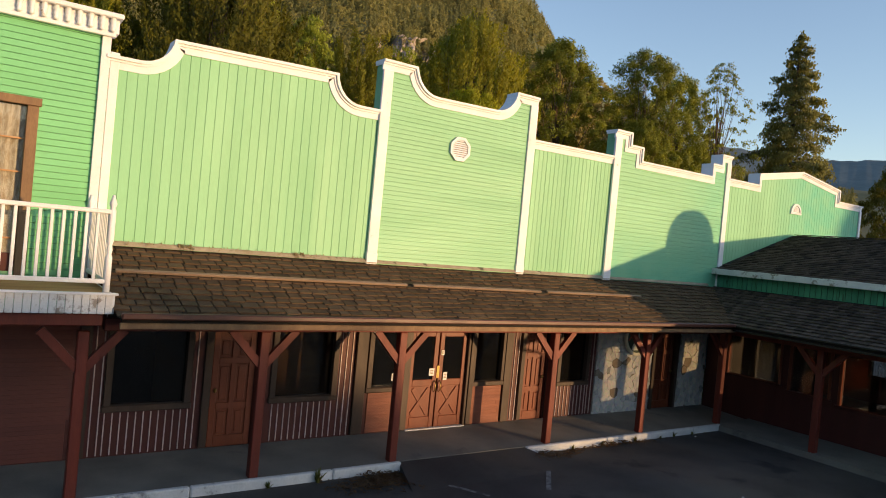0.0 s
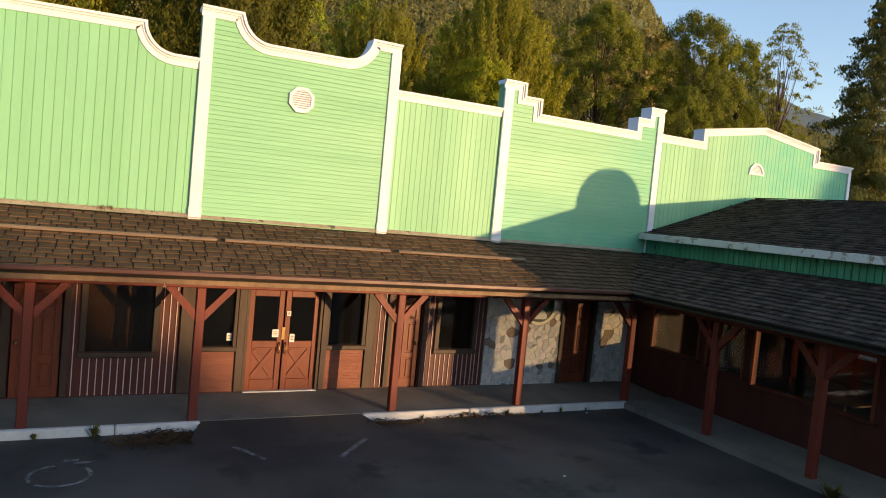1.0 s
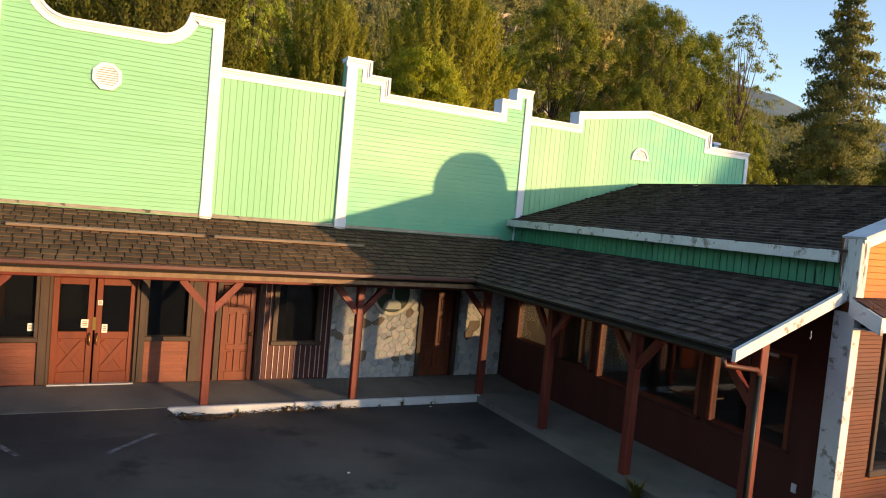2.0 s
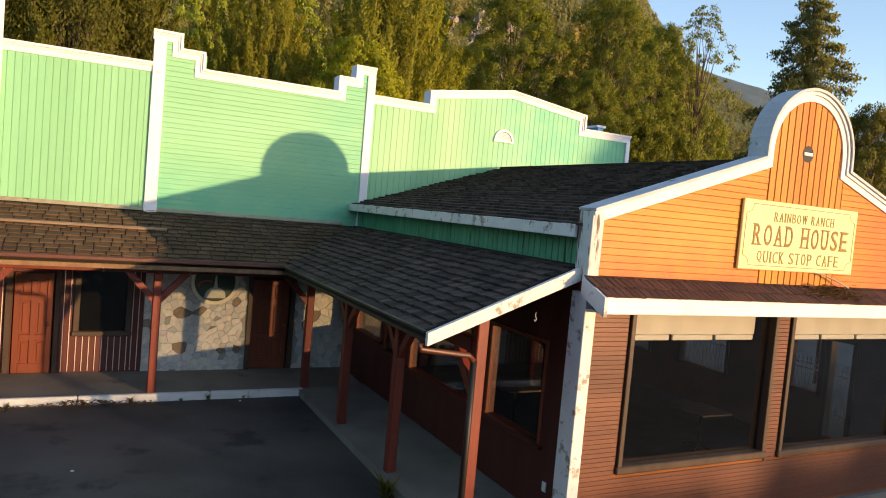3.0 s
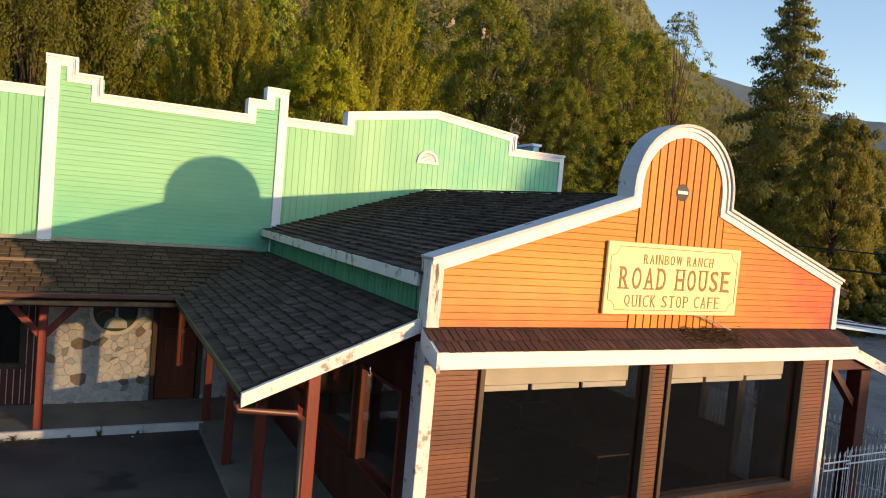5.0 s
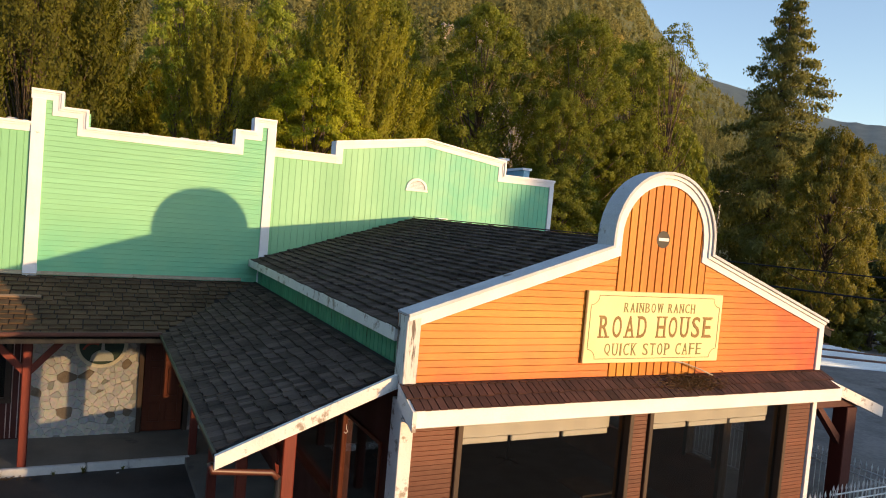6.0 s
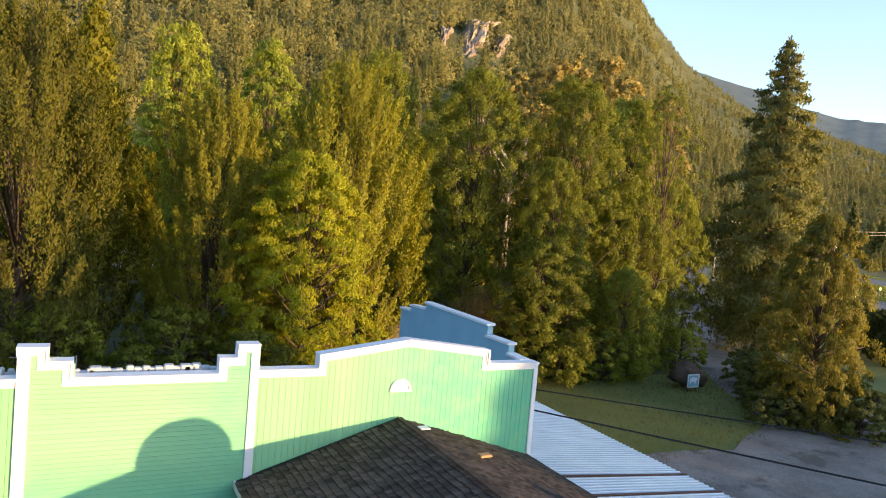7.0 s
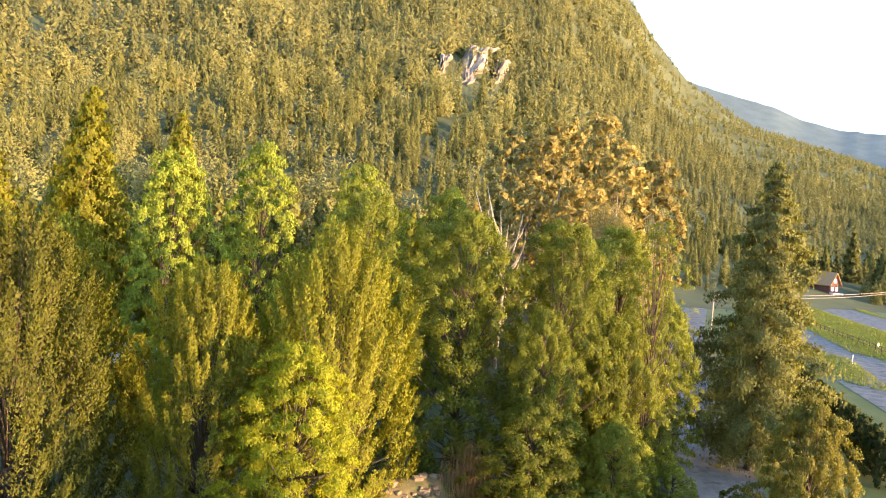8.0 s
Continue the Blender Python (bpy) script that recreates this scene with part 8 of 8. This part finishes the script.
# behind the building: a dark shed, a wire fence, and rubbish on the metal roof
shed = thing("shed", (9.8, 27.7, 0.0), "low dark felt-roofed shed behind the building", "shed")
part("wall", Shape().box(6.0, 13.4, 26.5, 29.0, 0, 2.25), darkwood, shed)
part("roof", Shape().hexa([(5.8, 26.2, 2.26), (13.6, 26.2, 2.26), (13.6, 29.3, 2.36), (5.8, 29.3, 2.36), (5.8, 26.2, 2.34), (13.6, 26.2, 2.34), (13.6, 29.3, 2.46), (5.8, 29.3, 2.46)]), roofdeck, shed, "black felt roof")
part("vent_pipe", Shape().tube([(13.3, 28.6, 2.3), (13.3, 28.6, 2.9)], 0.06, 8), white, shed, "white vent pipe")
fence = thing("wire_fence", (9.0, 35.2, 0.0), "thin pale pipe-framed wire fence", "fence")
for x in (4.0, 9.0, 14.0):
    part("post", Shape().tube([(x, 35.0, -0.1), (x, 35.0, 2.05)], 0.03, 6), iron, fence)
part("rail", Shape().tube([(4.0, 35.0, 2.0), (14.0, 35.0, 2.0)], 0.025, 6), iron, fence)
for k in range(9):
    part("wire", Shape().tube([(4.0, 35.0, 0.2 * (k + 1)), (14.0, 35.0, 0.2 * (k + 1))], 0.004, 3), iron, fence)
rs = np.random.RandomState(71)
tarred = surf("black_tar_patch", (0.02, 0.02, 0.02), (0.04, 0.038, 0.036), 0.9, 5, 40, 0.4)


def roof_z(y):
    return 5.76 - 1.40 * (y - 12.36) / 8.64


for cx, cy, rx, ry, m_, label in ((18.1, 18.3, 0.50, 0.28, tarred, "torn black tar patch on the metal roof"), (14.8, 18.9, 0.55, 0.25, tarred, "dark tar patch with torn edges on the roof"), (12.8, 19.4, 0.5, 0.35, membrane, "crumpled heap of pale roofing scraps")):
    s = Shape()
    ring = [(cx + rx * math.cos(k * 0.2618) * rs.uniform(0.7, 1.1), cy + ry * math.sin(k * 0.2618) * rs.uniform(0.7, 1.1)) for k in range(24)]
    s.v = [(cx, cy, roof_z(cy) + 0.09)] + [(x, y, roof_z(y) + 0.012) for x, y in ring]
    s.f = [(0, k + 1, (k + 1) % 24 + 1) for k in range(24)]
    solid("roof_patch", s, m_, label, "roof patch", "thing", "patches on the metal roof")
solid("cloth_scrap", Shape().tube([(19.2, 18.2, roof_z(18.2) + 0.04), (19.4, 18.3, roof_z(18.3) + 0.05), (19.55, 18.2, roof_z(18.2) + 0.04)], 0.05, 6), surf("faded_pink_cloth", (0.45, 0.12, 0.11), None, 0.8), "faded pink rag lying on the roof", "rag", "thing")

# ---- roof shingles of the long porch, nearest stretch piece by piece ----
singles = [c for c in SHINGLES_A if 6.2 < c[0][0] < 12.6][:300]
rest = [c for c in SHINGLES_A if c not in singles]
joined("shingle_field", rest, shingle_j, roof_a, "brown-black roof shingles")
for c in singles:
    part("shingle", Shape().hexa(c), shingle, roof_a)
